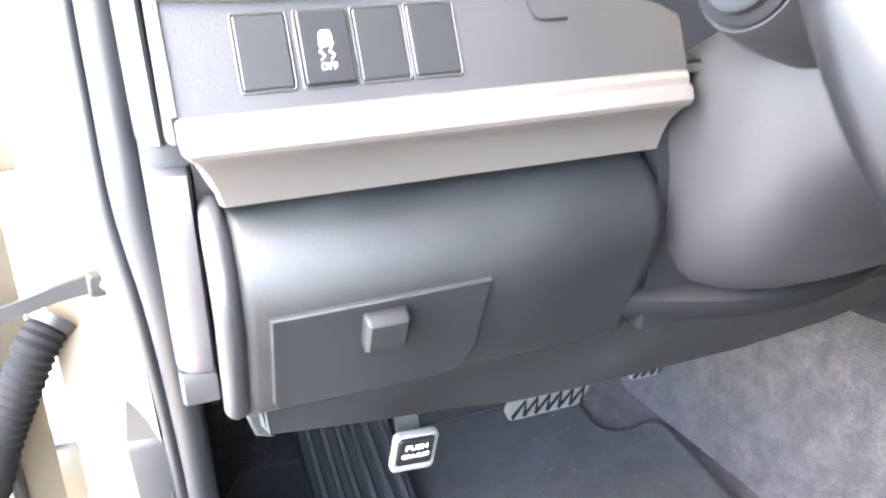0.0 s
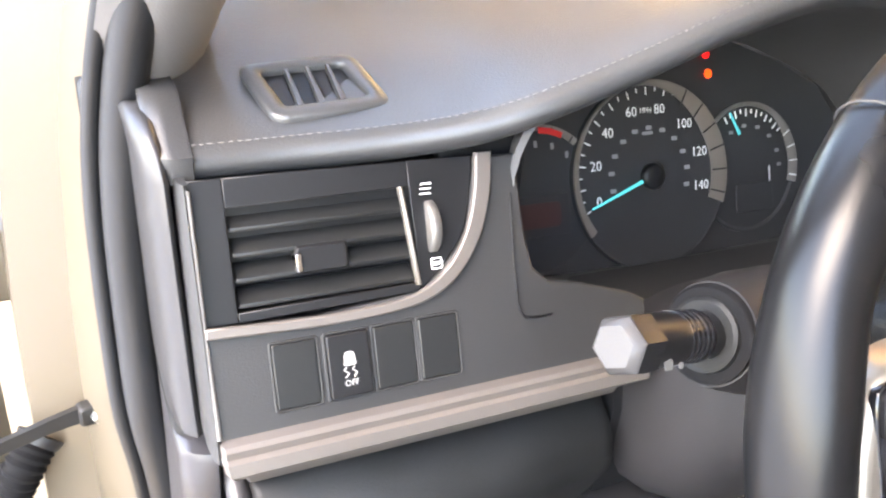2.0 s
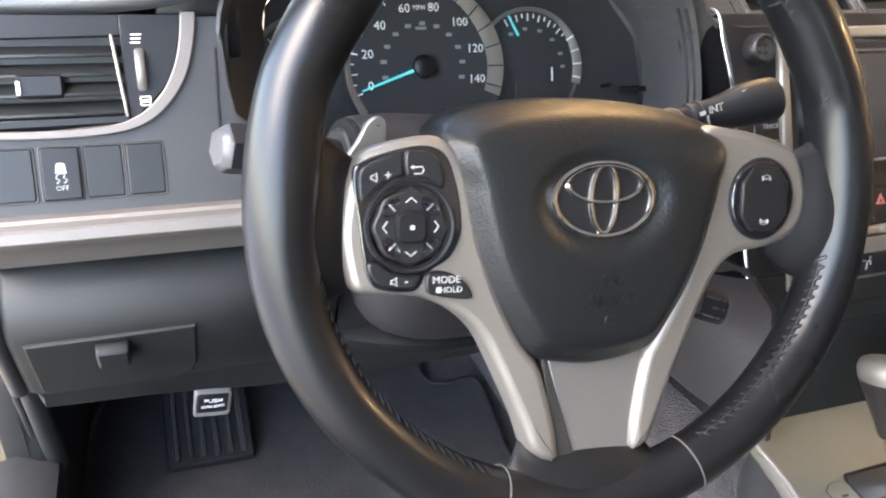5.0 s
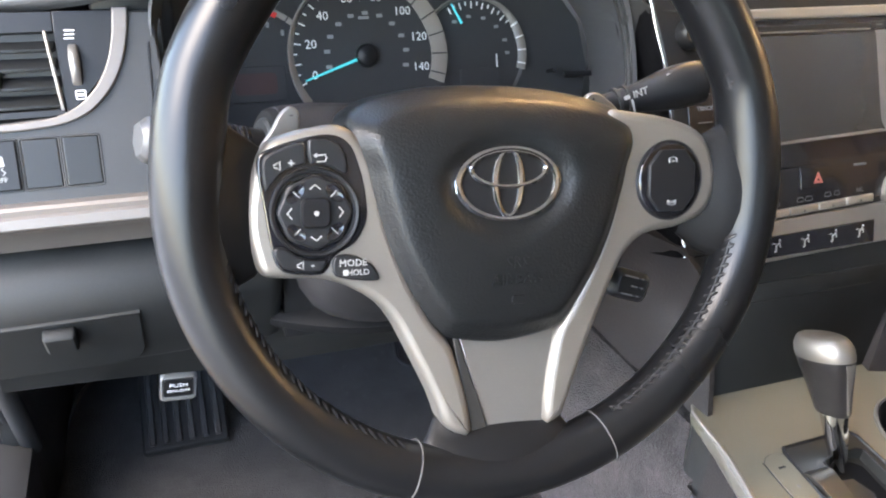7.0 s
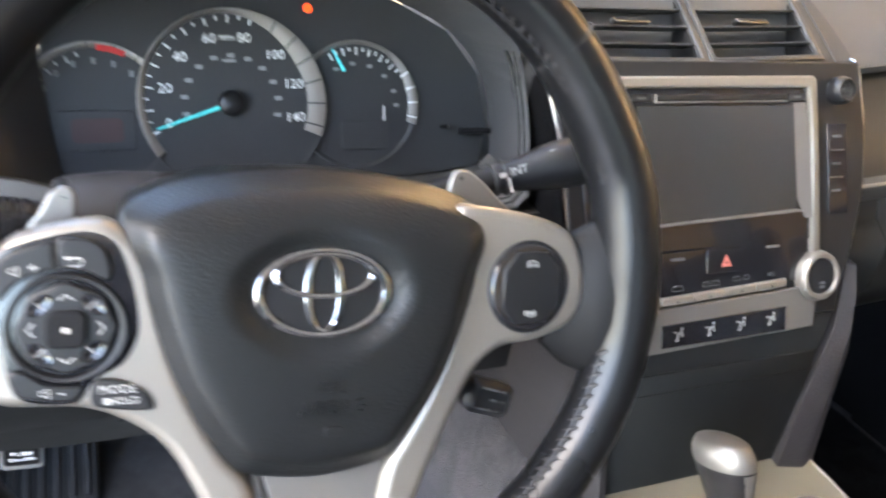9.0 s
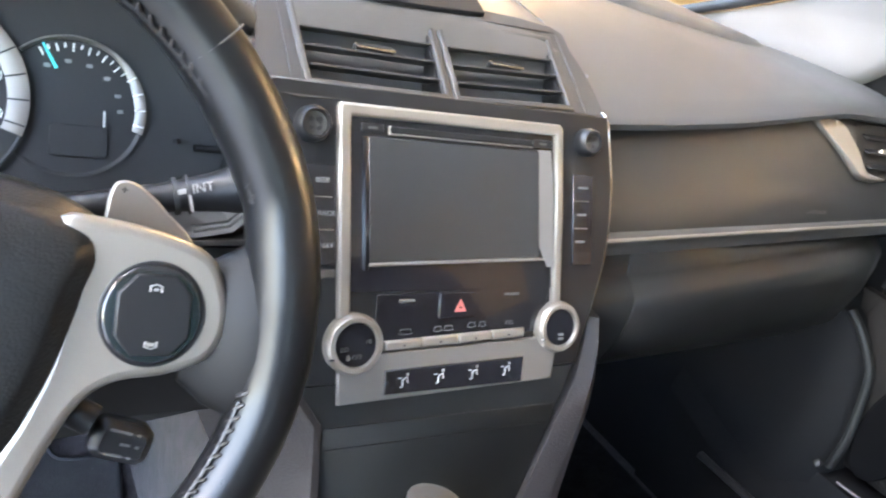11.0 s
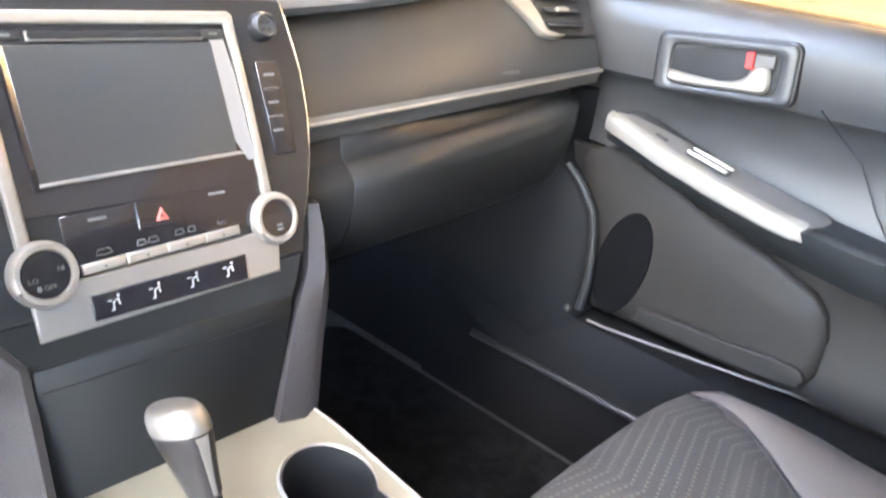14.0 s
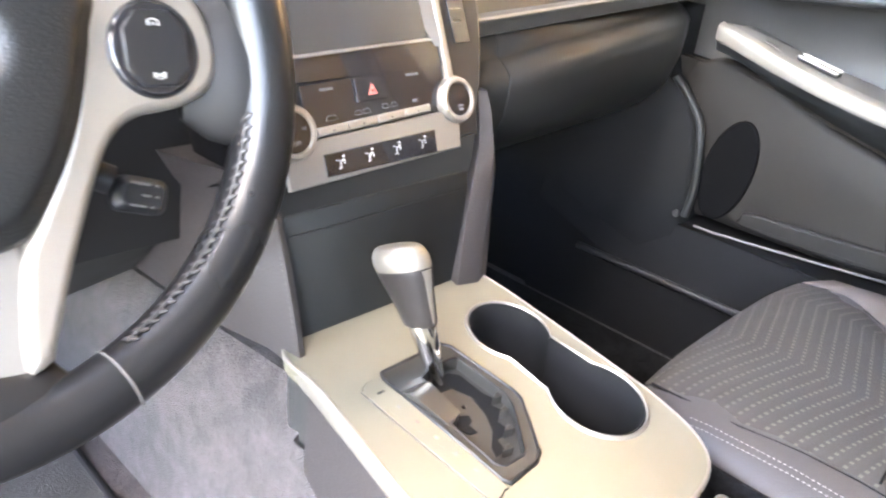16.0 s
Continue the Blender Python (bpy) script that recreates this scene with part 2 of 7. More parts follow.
def loft(rings, closed=True, caps=True, m=None):
    """Skins rings of equal count, one after another."""
    s, n = Shape(), len(rings[0])
    v = [p for r in rings for p in r]
    f = []
    for a in range(len(rings) - 1):
        for b in range(n if closed else n - 1):
            c = (b + 1) % n
            f.append((a * n + b, a * n + c, (a + 1) * n + c, (a + 1) * n + b))
    flat = []
    if caps and closed:
        if caps != "end":
            f.append(tuple(reversed(range(n))))
        f.append(tuple(range((len(rings) - 1) * n, len(rings) * n)))
        flat = range(len(f) - (1 if caps == "end" else 2), len(f))
    return s.add(v, f, m, flat)


def inset(pts, d):
    """A closed outline moved inwards by d."""
    n = len(pts)
    area = sum(pts[i][0] * pts[(i + 1) % n][1] - pts[(i + 1) % n][0] * pts[i][1] for i in range(n))
    sign = 1 if area > 0 else -1
    out = []
    for i in range(n):
        p, q, r = Vector(pts[i - 1]), Vector(pts[i]), Vector(pts[(i + 1) % n])
        a, b = (q - p).normalized(), (r - q).normalized()
        na, nb = Vector((-a.y, a.x)) * sign, Vector((-b.y, b.x)) * sign
        k = na + nb
        k = k / max(0.35, k.dot(na)) if k.length > 1e-6 else na
        out.append(tuple(q + k * d))
    return out


def plate(outline, depth, bev=0.001, base=0.0, m=None):
    """A slab with a rounded upper edge, standing on z = base."""
    rings = [[(x, y, base) for x, y in outline], [(x, y, base + depth - bev) for x, y in outline]]
    rings.append([(x, y, base + depth - bev * 0.3) for x, y in inset(outline, bev * 0.3)])
    rings.append([(x, y, base + depth) for x, y in inset(outline, bev)])
    return loft(rings, m=m)


def frame_plate(outer, inner, depth, bev=0.001, base=0.0, m=None):
    """A slab with a hole: two outlines of equal count."""
    rings = [[(x, y, base) for x, y in outer], [(x, y, base + depth - bev) for x, y in outer],
             [(x, y, base + depth) for x, y in inset(outer, bev)], [(x, y, base + depth) for x, y in inset(inner, -bev)],
             [(x, y, base + depth - bev) for x, y in inner], [(x, y, base) for x, y in inner]]
    rings.append(rings[0])
    return loft(rings, caps=False, m=m)


def rrect(x0, x1, y0, y1, r, n=4):
    pts = []
    for cx, cy, a in ((x1 - r, y0 + r, -90), (x1 - r, y1 - r, 0), (x0 + r, y1 - r, 90), (x0 + r, y0 + r, 180)):
        for k in range(n + 1):
            t = radians(a + 90 * k / n)
            pts.append((cx + r * math.cos(t), cy + r * math.sin(t)))
    return pts


def oval(cx, cy, rx, ry, n=32):
    return [(cx + rx * math.cos(2 * math.pi * k / n), cy + ry * math.sin(2 * math.pi * k / n)) for k in range(n)]


def smooth(pts, n=6, closed=True):
    """A curve through the given points (Catmull-Rom)."""
    c, out = len(pts), []
    for i in range(c if closed else c - 1):
        if closed:
            p = [Vector(pts[(i + k) % c]) for k in (-1, 0, 1, 2)]
        else:
            p = [Vector(pts[min(max(i + k, 0), c - 1)]) for k in (-1, 0, 1, 2)]
        for k in range(n):
            t = k / n
            out.append(tuple(0.5 * (2 * p[1] + (p[2] - p[0]) * t + (2 * p[0] - 5 * p[1] + 4 * p[2] - p[3]) * t * t + (3 * p[1] - p[0] - 3 * p[2] + p[3]) * t ** 3)))
    if not closed:
        out.append(tuple(pts[-1]))
    return out


def box(x0, x1, y0, y1, z0, z1, bev=0.001, m=None):
    return plate_both(rrect(x0, x1, y0, y1, min(bev * 1.5, (x1 - x0) / 2.1, (y1 - y0) / 2.1), 2), z0, z1, bev, m)


def plate_both(outline, z0, z1, bev, m=None):
    bev = min(bev, (z1 - z0) / 2.1)
    rings = [[(x, y, z0) for x, y in inset(outline, bev)], [(x, y, z0 + bev) for x, y in outline],
             [(x, y, z1 - bev) for x, y in outline], [(x, y, z1) for x, y in inset(outline, bev)]]
    return loft(rings, m=m)


def tube(path, r, n=10, closed=False, m=None, flat=1.0):
    """A round bar along a path; r may be a number or one per point."""
    pts = [Vector(p) for p in path]
    c = len(pts)
    rs = r if isinstance(r, (list, tuple)) else [r] * c
    rings, ref = [], None
    for i, p in enumerate(pts):
        a = pts[(i + 1) % c] if closed or i < c - 1 else p
        b = pts[i - 1] if closed or i > 0 else p
        d = (a - b).normalized()
        if ref is None:
            ref = Vector((0, 0, 1)) if abs(d.z) < 0.9 else Vector((1, 0, 0))
        u = (ref - d * ref.dot(d)).normalized()
        w = d.cross(u)
        ref = u
        rings.append([tuple(p + (u * math.cos(2 * math.pi * k / n) + w * math.sin(2 * math.pi * k / n) * flat) * rs[i]) for k in range(n)])
    if closed:
        rings.append(rings[0])
    return loft(rings, caps=not closed, m=m)


def lathe(profile, n=32, m=None):
    """Turns (radius, height) pairs round the z axis."""
    rings = [[(r * math.cos(2 * math.pi * k / n), r * math.sin(2 * math.pi * k / n), z) for k in range(n)] for r, z in profile]
    return loft(rings, caps=profile[0][0] > 1e-5 and profile[-1][0] > 1e-5 or True, m=m)


def across(sections, m=None):
    """Skins closed (y, z) profiles of equal count, each at its x."""
    return loft([[(x, y, z) for y, z in prof] for x, prof in sections], m=m)


def shell(rows, thick):
    """A bent panel through a grid of points, with a thickness."""
    h, w = len(rows), len(rows[0])
    top = [Vector(p) for r in rows for p in r]
    normals = []
    for i in range(h):
        for j in range(w):
            a = top[min(i + 1, h - 1) * w + j] - top[max(i - 1, 0) * w + j]
            b = top[i * w + min(j + 1, w - 1)] - top[i * w + max(j - 1, 0)]
            normals.append(a.cross(b).normalized())
    v = top + [p - k * thick for p, k in zip(top, normals)]
    f, o = [], h * w
    for i in range(h - 1):
        for j in range(w - 1):
            q = (i * w + j, (i + 1) * w + j, (i + 1) * w + j + 1, i * w + j + 1)
            f += [q, tuple(k + o for k in reversed(q))]
    rim = [(0, j) for j in range(w)] + [(i, w - 1) for i in range(1, h)] + [(h - 1, j) for j in range(w - 2, -1, -1)] + [(i, 0) for i in range(h - 2, 0, -1)]
    for k in range(len(rim)):
        a, b = rim[k][0] * w + rim[k][1], rim[(k + 1) % len(rim)][0] * w + rim[(k + 1) % len(rim)][1]
        f.append((a, b, b + o, a + o))
    return Shape().add(v, f)


def hole_plate(outer, holes, z0, z1, m):
    """A slab with holes through it, filled between the outlines."""
    bm = bmesh.new()
    loops = []
    for o in [outer] + holes:
        vs = [bm.verts.new((x, y, z1)) for x, y in o]
        loops.append([bm.edges.new((vs[k], vs[(k + 1) % len(vs)])) for k in range(len(vs))])
    bmesh.ops.triangle_fill(bm, use_beauty=True, edges=[e for l in loops for e in l])
    s = Shape()
    bm.verts.index_update()
    s.add([tuple(v.co) for v in bm.verts], [tuple(v.index for v in f.verts) for f in bm.faces], m)
    bm.free()
    for o in [outer] + holes:
        n = len(o)
        s.add([(x, y, z1) for x, y in o] + [(x, y, z0) for x, y in o], [(k, (k + 1) % n, n + (k + 1) % n, n + k) for k in range(n)], m)
    return s


def mesh_of(name, s, mat, sharp=50):
    me = bpy.data.meshes.new(name)
    me.from_pydata(s.v, [], s.f)
    rim_edges = {k for i in s.caps for k in me.polygons[i].edge_keys}
    bm = bmesh.new()
    bm.from_mesh(me)
    bmesh.ops.recalc_face_normals(bm, faces=bm.faces)
    bm.to_mesh(me)
    bm.free()
    me.shade_smooth()
    me.set_sharp_from_angle(angle=radians(sharp))
    for e in me.edges:
        if e.key in rim_edges:
            e.use_edge_sharp = True
    me.materials.append(mat)
    return me


def thing(name, at, label, category, group="", kind=""):
    ob = new(name)
    ob.empty_display_size = 0.02
    ob.location = at
    return tagged(ob, label, category, group, kind)


def part(name, s, mat, parent, label="", sharp=50):
    """One mesh under a thing or under a part; the shape is given in the world."""
    ob = new(name, mesh_of(name, s, mat, sharp))
    ob.parent = parent
    if parent.data is None:
        ob.matrix_parent_inverse = Matrix.Translation(parent.location).inverted()
    return tagged(ob, label)


def solid(name, s, mat, label, category, kind="", group=""):
    """A thing of a single mesh."""
    return tagged(new(name, mesh_of(name, s, mat)), label, category, group, kind)


def letters(text, size, m, mat, name, parent, depth=0.0003, align="CENTER"):
    """Raised print in the built-in font."""
    cu = bpy.data.curves.new(name, "FONT")
    cu.body, cu.size, cu.extrude, cu.align_x, cu.align_y = text, size, depth, align, "CENTER"
    cu.resolution_u = 2
    tmp = bpy.data.objects.new(name, cu)
    me = bpy.data.meshes.new_from_object(tmp)
    bpy.data.objects.remove(tmp)
    me.transform(m)
    me.materials.clear()
    me.materials.append(mat)
    ob = new(name, me)
    ob.parent = parent
    if parent.data is None:
        ob.matrix_parent_inverse = Matrix.Translation(parent.location).inverted()
    return ob


def slope(at, k, turn=0.0):
    """A plane that leans forward: x to the right, y up along it, z out of it towards the seats."""
    up = Vector((0, k, 1)).normalized()
    out = Vector((1, 0, 0)).cross(up)
    m = Matrix((Vector((1, 0, 0)), up, out)).transposed().to_4x4()
    return Matrix.Translation(at) @ m @ pose(0, 0, 0, 0, 0, turn)


def bars(spots, m, mat, name, parent, z=0.0):
    """Print too small to read: one plain bar each, (x, y, width, height)."""
    for x, y, w, h in spots:
        part(name, plate(rrect(x - w / 2, x + w / 2, y - h / 2, y + h / 2, min(w, h) * 0.2, 2), 0.0003, 0.0001, z, m), mat, parent)


def seam(path, mat, name, parent, step=0.006, r=0.0006, dash=0.6):
    """A row of stitches along a path, as one mesh."""
    s = Shape()
    pts = [Vector(p) for p in path]
    for a, b in zip(pts, pts[1:]):
        n = max(1, round((b - a).length / step))
        for k in range(n):
            p, q = a.lerp(b, k / n), a.lerp(b, (k + dash) / n)
            s.join(tube([p, p.lerp(q, 0.5), q], [r * 0.5, r, r * 0.5], 6))
    return part(name, s, mat, parent)


# ---- the hall round the car ----
ground = solid("ground", Shape().add([(-40, -40, -0.2), (40, -40, -0.2), (40, 40, -0.2), (-40, 40, -0.2)], [(0, 1, 2, 3)]), CONCRETE,
               "warm concrete floor under and round the car", "floor", "structure")
# Pale slab added out of view to reflect daylight in from the left.
solid("pavement", box(-40, -1.1, -40, 40, -0.2, -0.17, 0.01), PALE_CONCRETE, "unseen pale slab beside the car, added to bounce light inside", "pavement", "structure")
solid("wall_east", box(24.0, 24.3, -12.3, 12.3, -0.2, 4.4, 0.01), PLASTER, "cream plastered hall wall beside the car", "wall", "structure")
solid("wall_north", box(2.2, 24.0, 12.0, 12.3, -0.2, 4.4, 0.01), PLASTER, "cream plastered hall wall ahead of the car", "wall", "structure")
solid("wall_south", box(1.5, 4.72, -12.3, -12.0, -0.2, 4.4, 0.01), TEAL, "teal painted hall wall behind the car", "wall", "structure")
solid("wall_south", box(4.72, 24.0, -12.3, -12.0, -0.2, 4.4, 0.01), PLASTER, "cream plastered hall wall behind the car", "wall", "structure")
solid("ceiling", box(2.2, 24.3, -12.3, 12.3, 4.4, 4.6, 0.01), PLASTER, "cream hall ceiling", "ceiling", "structure")
# Two unseen slabs added to hold sky light off the car.
solid("ceiling", box(-1.3, 2.2, -12.3, 0.8, 4.4, 4.6, 0.01), PLASTER, "unseen cream slab over the car, added to block sky light", "ceiling", "structure")
solid("ceiling", box(0.45, 2.2, 0.8, 12.3, 4.4, 4.6, 0.01), PLASTER, "unseen cream slab ahead of the car, added to dim the passenger side", "ceiling", "structure")
for px_, py_, half in ((4.75, -10.3, 0.20), (4.66, -11.5, 0.12), (13.0, 1.5, 0.3), (17.0, -5.5, 0.3)):
    solid("column", box(px_ - half, px_ + half, py_ - half, py_ + half, -0.2, 4.4, 0.02), PALE_PAINT, "pale square painted column of the hall", "column", "structure")


def hall_lamp(x, y):
    ob = thing("ceiling_lamp", (x, y, 4.4), "warm round lamp under the hall ceiling", "lamp", "hall lamps")
    m = Matrix.Translation((x, y, 4.25))
    part("housing", lathe([(0.16, 0.15), (0.17, 0.1), (0.2, 0.0), (0.19, -0.01), (0.15, 0.08)], 24, m), SILVER_DARK, ob)
    part("bulb", lathe([(0.005, 0.1), (0.11, 0.08), (0.14, 0.02), (0.1, -0.03), (0.005, -0.05)], 24, m), LAMP_WARM, ob)
    return ob


LAMP_WARM = lit("warm_lamp", (1.0, 0.62, 0.25), 12.0)
for x, y in ((3.4, 4.6), (6.8, 0.8), (4.4, -6.6), (12.5, -1.5)):
    hall_lamp(x, y)
    glow = new("hall_light", bpy.data.lights.new("hall_light", "POINT"))
    glow.data.energy, glow.data.color, glow.data.shadow_soft_size = 60 if x > 10 else 5 if y < -5 else 11, (1.0, 0.66, 0.32), 0.2
    glow.location = (x, y, 3.95)

# ---- car shell ----
floor = thing("floor", (0.35, 0.2, 0.12), "dark carpeted car floor with a raised centre tunnel", "floor", kind="structure")
part("carpet", across([(x, [(-1.4, 0.10), (-1.4, 0.12), (0.70, 0.12), (0.74, 0.145), (0.82, 0.36), (0.86, 0.60), (0.89, 0.60), (0.85, 0.34), (0.76, 0.10)]) for x in (-0.40, -0.2, 0.2, 0.6, 1.12)]), CARPET, floor)
part("carpet_side", shell([[(x, 0.08, 0.1225), (x, 0.695, 0.1225), (x, 0.735, 0.1475), (x, 0.80, 0.33)] for x in (0.26, 0.19, 0.09)], 0.003), CARPET_GREY, floor, "grey carpet beside the mat")
part("tunnel", across([(x, [(-1.4, 0.11), (-1.4, g), (0.050, g), (0.062, h), (0.45, h * 0.92), (0.80, h * 1.05), (0.80, 0.11)]) for x, h, g in ((0.230, 0.13, 0.13), (0.236, 0.26, 0.26), (0.243, 0.36, 0.36), (0.27, 0.395, 0.28), (0.47, 0.395, 0.28), (0.505, 0.36, 0.29), (0.52, 0.26, 0.25), (0.535, 0.13, 0.13))]),
     CARPET_GREY, floor, "grey carpet over the tunnel")
# Overlay on the grey tunnel carpet, coloured as it looks in shade.
part("tunnel_side", shell([[(x, y, z) for x, z in ((0.506, 0.362), (0.5235, 0.262), (0.5385, 0.128), (0.555, 0.1215))] for y in (-0.60, -0.2, 0.06, 0.45, 0.79)], -0.003), CARPET_SHADED, floor, "tunnel carpet on the passenger side, darkened for footwell shade")
KICK_TOP = 0.393
part("kick_panel", loft([[(-0.41, 0.388 + e, z), (-0.376, 0.383 + e, z), (-0.366, 0.389 + e, z), (-0.358, 0.405 + e, z), (-0.352, 0.45 + e, z), (-0.350, 0.80, z), (-0.41, 0.80, z)] for z, e in ((0.12, 0.052), (0.30, 0.03), (KICK_TOP - 0.007, 0.0), (KICK_TOP, 0.003))]), PLASTIC, floor)
part("side_lining", box(-0.388, -0.352, 0.40, 0.80, 0.37, 0.78, 0.004), BLACK, floor)
part("sill", across([(-0.46, [(-1.2, 0.12), (-1.2, 0.25), (0.42, 0.25), (0.42, 0.12)]), (-0.40, [(-1.2, 0.12), (-1.2, 0.27), (0.42, 0.27), (0.42, 0.12)]), (-0.36, [(-1.2, 0.12), (-1.2, 0.25), (0.42, 0.25), (0.42, 0.12)])]), PLASTIC, floor)
solid("roof", shell([[(x, y, 1.24 - 0.12 * abs((x - 0.35) / 0.7) ** 3 - (0.10 if y < -1.5 else 0)) for x in (-0.33, -0.1, 0.35, 0.8, 1.03)] for y in (-1.9, -1.3, -0.7, -0.05)], 0.03),
      HEADLINER, "pale grey fabric headliner under the roof", "roof", "structure")
solid("rear_bulkhead", box(-0.38, 1.10, -1.48, -1.40, 0.12, 0.82, 0.02), PLASTIC, "dark rear of the cabin below the back window", "wall", "structure")
solid("windscreen", shell([[(x, 0.86 - 0.10 * ((x - 0.35) / 0.7) ** 2 - 0.9 * k, 0.872 + 0.348 * k - 0.03 * k * ((x - 0.35) / 0.7) ** 2) for x in (-0.38, -0.1, 0.35, 0.8, 1.08)] for k in (0, 0.33, 0.66, 1)], 0.005),
      CLEAR, "clear raked windscreen", "windscreen", "structure").visible_shadow = False
solid("bonnet", shell([[(x, y, 0.80 - 0.10 * (y - 0.9) - 0.10 * abs((x - 0.35) / 0.8) ** 3) for x in (-0.5, -0.1, 0.35, 0.8, 1.2)] for y in (0.93, 1.3, 1.7, 1.95)], 0.02),
      PAINT, "white painted car bonnet beyond the windscreen", "bonnet", "structure")


def pillar_trim(low, high, label):
    """A broad moulded trim between two edges, turned over at both."""
    rings = []
    for a, b in zip(smooth(low, 4, False), smooth(high, 4, False)):
        a, b = Vector(a), Vector(b)
        inward = Vector((0.37, -0.1, 0.95)) - (a + b) / 2
        n = (inward - (b - a) * inward.dot(b - a) / (b - a).length_squared).normalized()
        rings.append([tuple(a.lerp(b, t) + n * h) for t, h in ((0, -0.035), (0, -0.008), (0.06, 0.002), (0.25, 0.010), (0.5, 0.013), (0.75, 0.010), (0.94, 0.002), (1, -0.008), (1, -0.035))])
    return solid("pillar_trim", loft(rings), TRIM_PALE, label, "pillar trim", "structure")


pillar_trim([(1.085, 0.46, 0.79), (1.075, 0.385, 0.818), (1.07, 0.340, 0.842), (1.065, 0.277, 0.899), (1.05, 0.189, 0.956), (1.02, 0.05, 1.05), (0.97, -0.1, 1.17)],
            [(1.04, 0.74, 0.828), (1.035, 0.655, 0.853), (1.03, 0.590, 0.872), (1.027, 0.50, 0.901), (1.012, 0.412, 0.934), (0.97, 0.22, 1.04), (0.90, 0.0, 1.19)], "pale grey windscreen pillar trim on the passenger side")
pillar_trim([(-0.352, 0.36, 0.74), (-0.350, 0.30, 0.79), (-0.348, 0.27, 0.83), (-0.335, 0.20, 0.90), (-0.30, 0.05, 1.03), (-0.25, -0.1, 1.16)],
            [(-0.325, 0.50, 0.74), (-0.318, 0.40, 0.79), (-0.312, 0.34, 0.83), (-0.295, 0.27, 0.90), (-0.26, 0.13, 1.03), (-0.20, -0.02, 1.17)], "pale grey windscreen pillar trim on the driver's side")
solid("windscreen_seal", tube([(1.042, 0.76, 0.826), (1.033, 0.66, 0.855), (1.028, 0.595, 0.876), (1.024, 0.505, 0.906), (1.008, 0.415, 0.939), (0.965, 0.22, 1.045), (0.895, 0.0, 1.2)], 0.009, 8), RUBBER, "black rubber seal along the windscreen edge", "seal", "structure")

# Rear sides and pillars out of view, added to cut light from behind.
for x0, x1, y1, xp, name in ((-0.45, -0.40, -0.82, -0.40, "driver"), (1.135, 1.185, -0.60, 1.07, "passenger")):
    solid("rear_body_side", box(x0, x1, -1.5, y1, 0.10, 0.84, 0.02), PLASTIC, "dark closed rear door trim on the %s's side" % name, "body side", "structure")
    solid("centre_pillar", box(xp, xp + 0.04, y1 - 0.09, y1, 0.80, 1.15, 0.015), TRIM_PALE, "pale grey centre pillar trim on the %s's side" % name, "pillar trim", "structure")

# ---- driver's door opening ----
solid("door_pillar", loft([[(-0.384 + dx, 0.318 + e, z), (-0.388 + dx, 0.33 + e, z), (-0.398 + dx, 0.40 + e * 0.5, z), (-0.412 + dx, 0.455 + e * 0.15, z), (-0.436 + dx, 0.462 + e * 0.1, z), (-0.452 + dx, 0.468 + e * 0.1, z), (-0.456 + dx, 0.50, z), (-0.455 + dx, 0.62, z), (-0.38 + dx, 0.62, z)]
                                  for z, dx, e in ((0.10, -0.004, 0.14), (0.36, -0.002, 0.078), (0.445, -0.002, 0.045), (0.523, -0.002, 0.012), (0.60, 0.0, 0.0), (0.72, 0.008, 0.0), (0.78, 0.016, 0.0), (0.84, 0.03, 0.0), (0.95, 0.06, 0.0), (1.1, 0.1, 0.0))]),
             PAINT, "white painted front door pillar with a smooth face", "door pillar", "structure")
strip = thing("weatherstrip", (-0.375, 0.31, 0.25), "black rubber door seal along the opening", "door seal")
main = smooth([(-0.363, 0.435, 0.24), (-0.3635, 0.386, 0.36), (-0.365, 0.352, 0.445), (-0.3680, 0.320, 0.523), (-0.3745, 0.308, 0.59), (-0.375, 0.308, 0.66), (-0.3735, 0.304, 0.73), (-0.3685, 0.296, 0.785), (-0.358, 0.272, 0.845), (-0.342, 0.225, 0.91), (-0.300, 0.08, 1.05), (-0.27, -0.05, 1.15)], 8, False)
part("bulb", tube(main, 0.0112, 24), RUBBER, strip)
part("lip", tube([(x - 0.0152, y + 0.006, z) for x, y, z in main], 0.0048, 14), RUBBER, strip)

check = thing("door_check", (-0.408, 0.456, 0.498), "oily black steel door check arm bolted to the pillar", "door check")
part("arm", loft([[(x, y - 0.003, z - h), (x, y + 0.003, z - h), (x, y + 0.003, z + h), (x, y - 0.003, z + h)] for x, y, z, h in ((-0.405, 0.445, 0.501, 0.004), (-0.42, 0.444, 0.501, 0.007), (-0.44, 0.44, 0.499, 0.006), (-0.50, 0.43, 0.487, 0.005), (-0.62, 0.42, 0.465, 0.006))]), DARK_STEEL, check)
bolt_at = Matrix.Translation((-0.408, 0.452, 0.5)) @ pose(0, 0, 0, 90, 0, 15)
part("bracket", plate(rrect(-0.014, 0.010, -0.009, 0.009, 0.004), 0.012, 0.002, 0, bolt_at), DARK_STEEL, check)
part("bolt", lathe([(0.0001, 0.0), (0.0062, 0.0), (0.0062, 0.017), (0.005, 0.019), (0.0001, 0.019)], 6, bolt_at), STEEL, check)
boot_path = smooth([(-0.450, 0.470, 0.470), (-0.466, 0.458, 0.450), (-0.484, 0.455, 0.418), (-0.502, 0.455, 0.384), (-0.522, 0.458, 0.335), (-0.545, 0.470, 0.275)], 10, False)
boot = thing("wiring_boot", (-0.50, 0.44, 0.40), "black ribbed rubber boot round the door wiring", "cable boot")
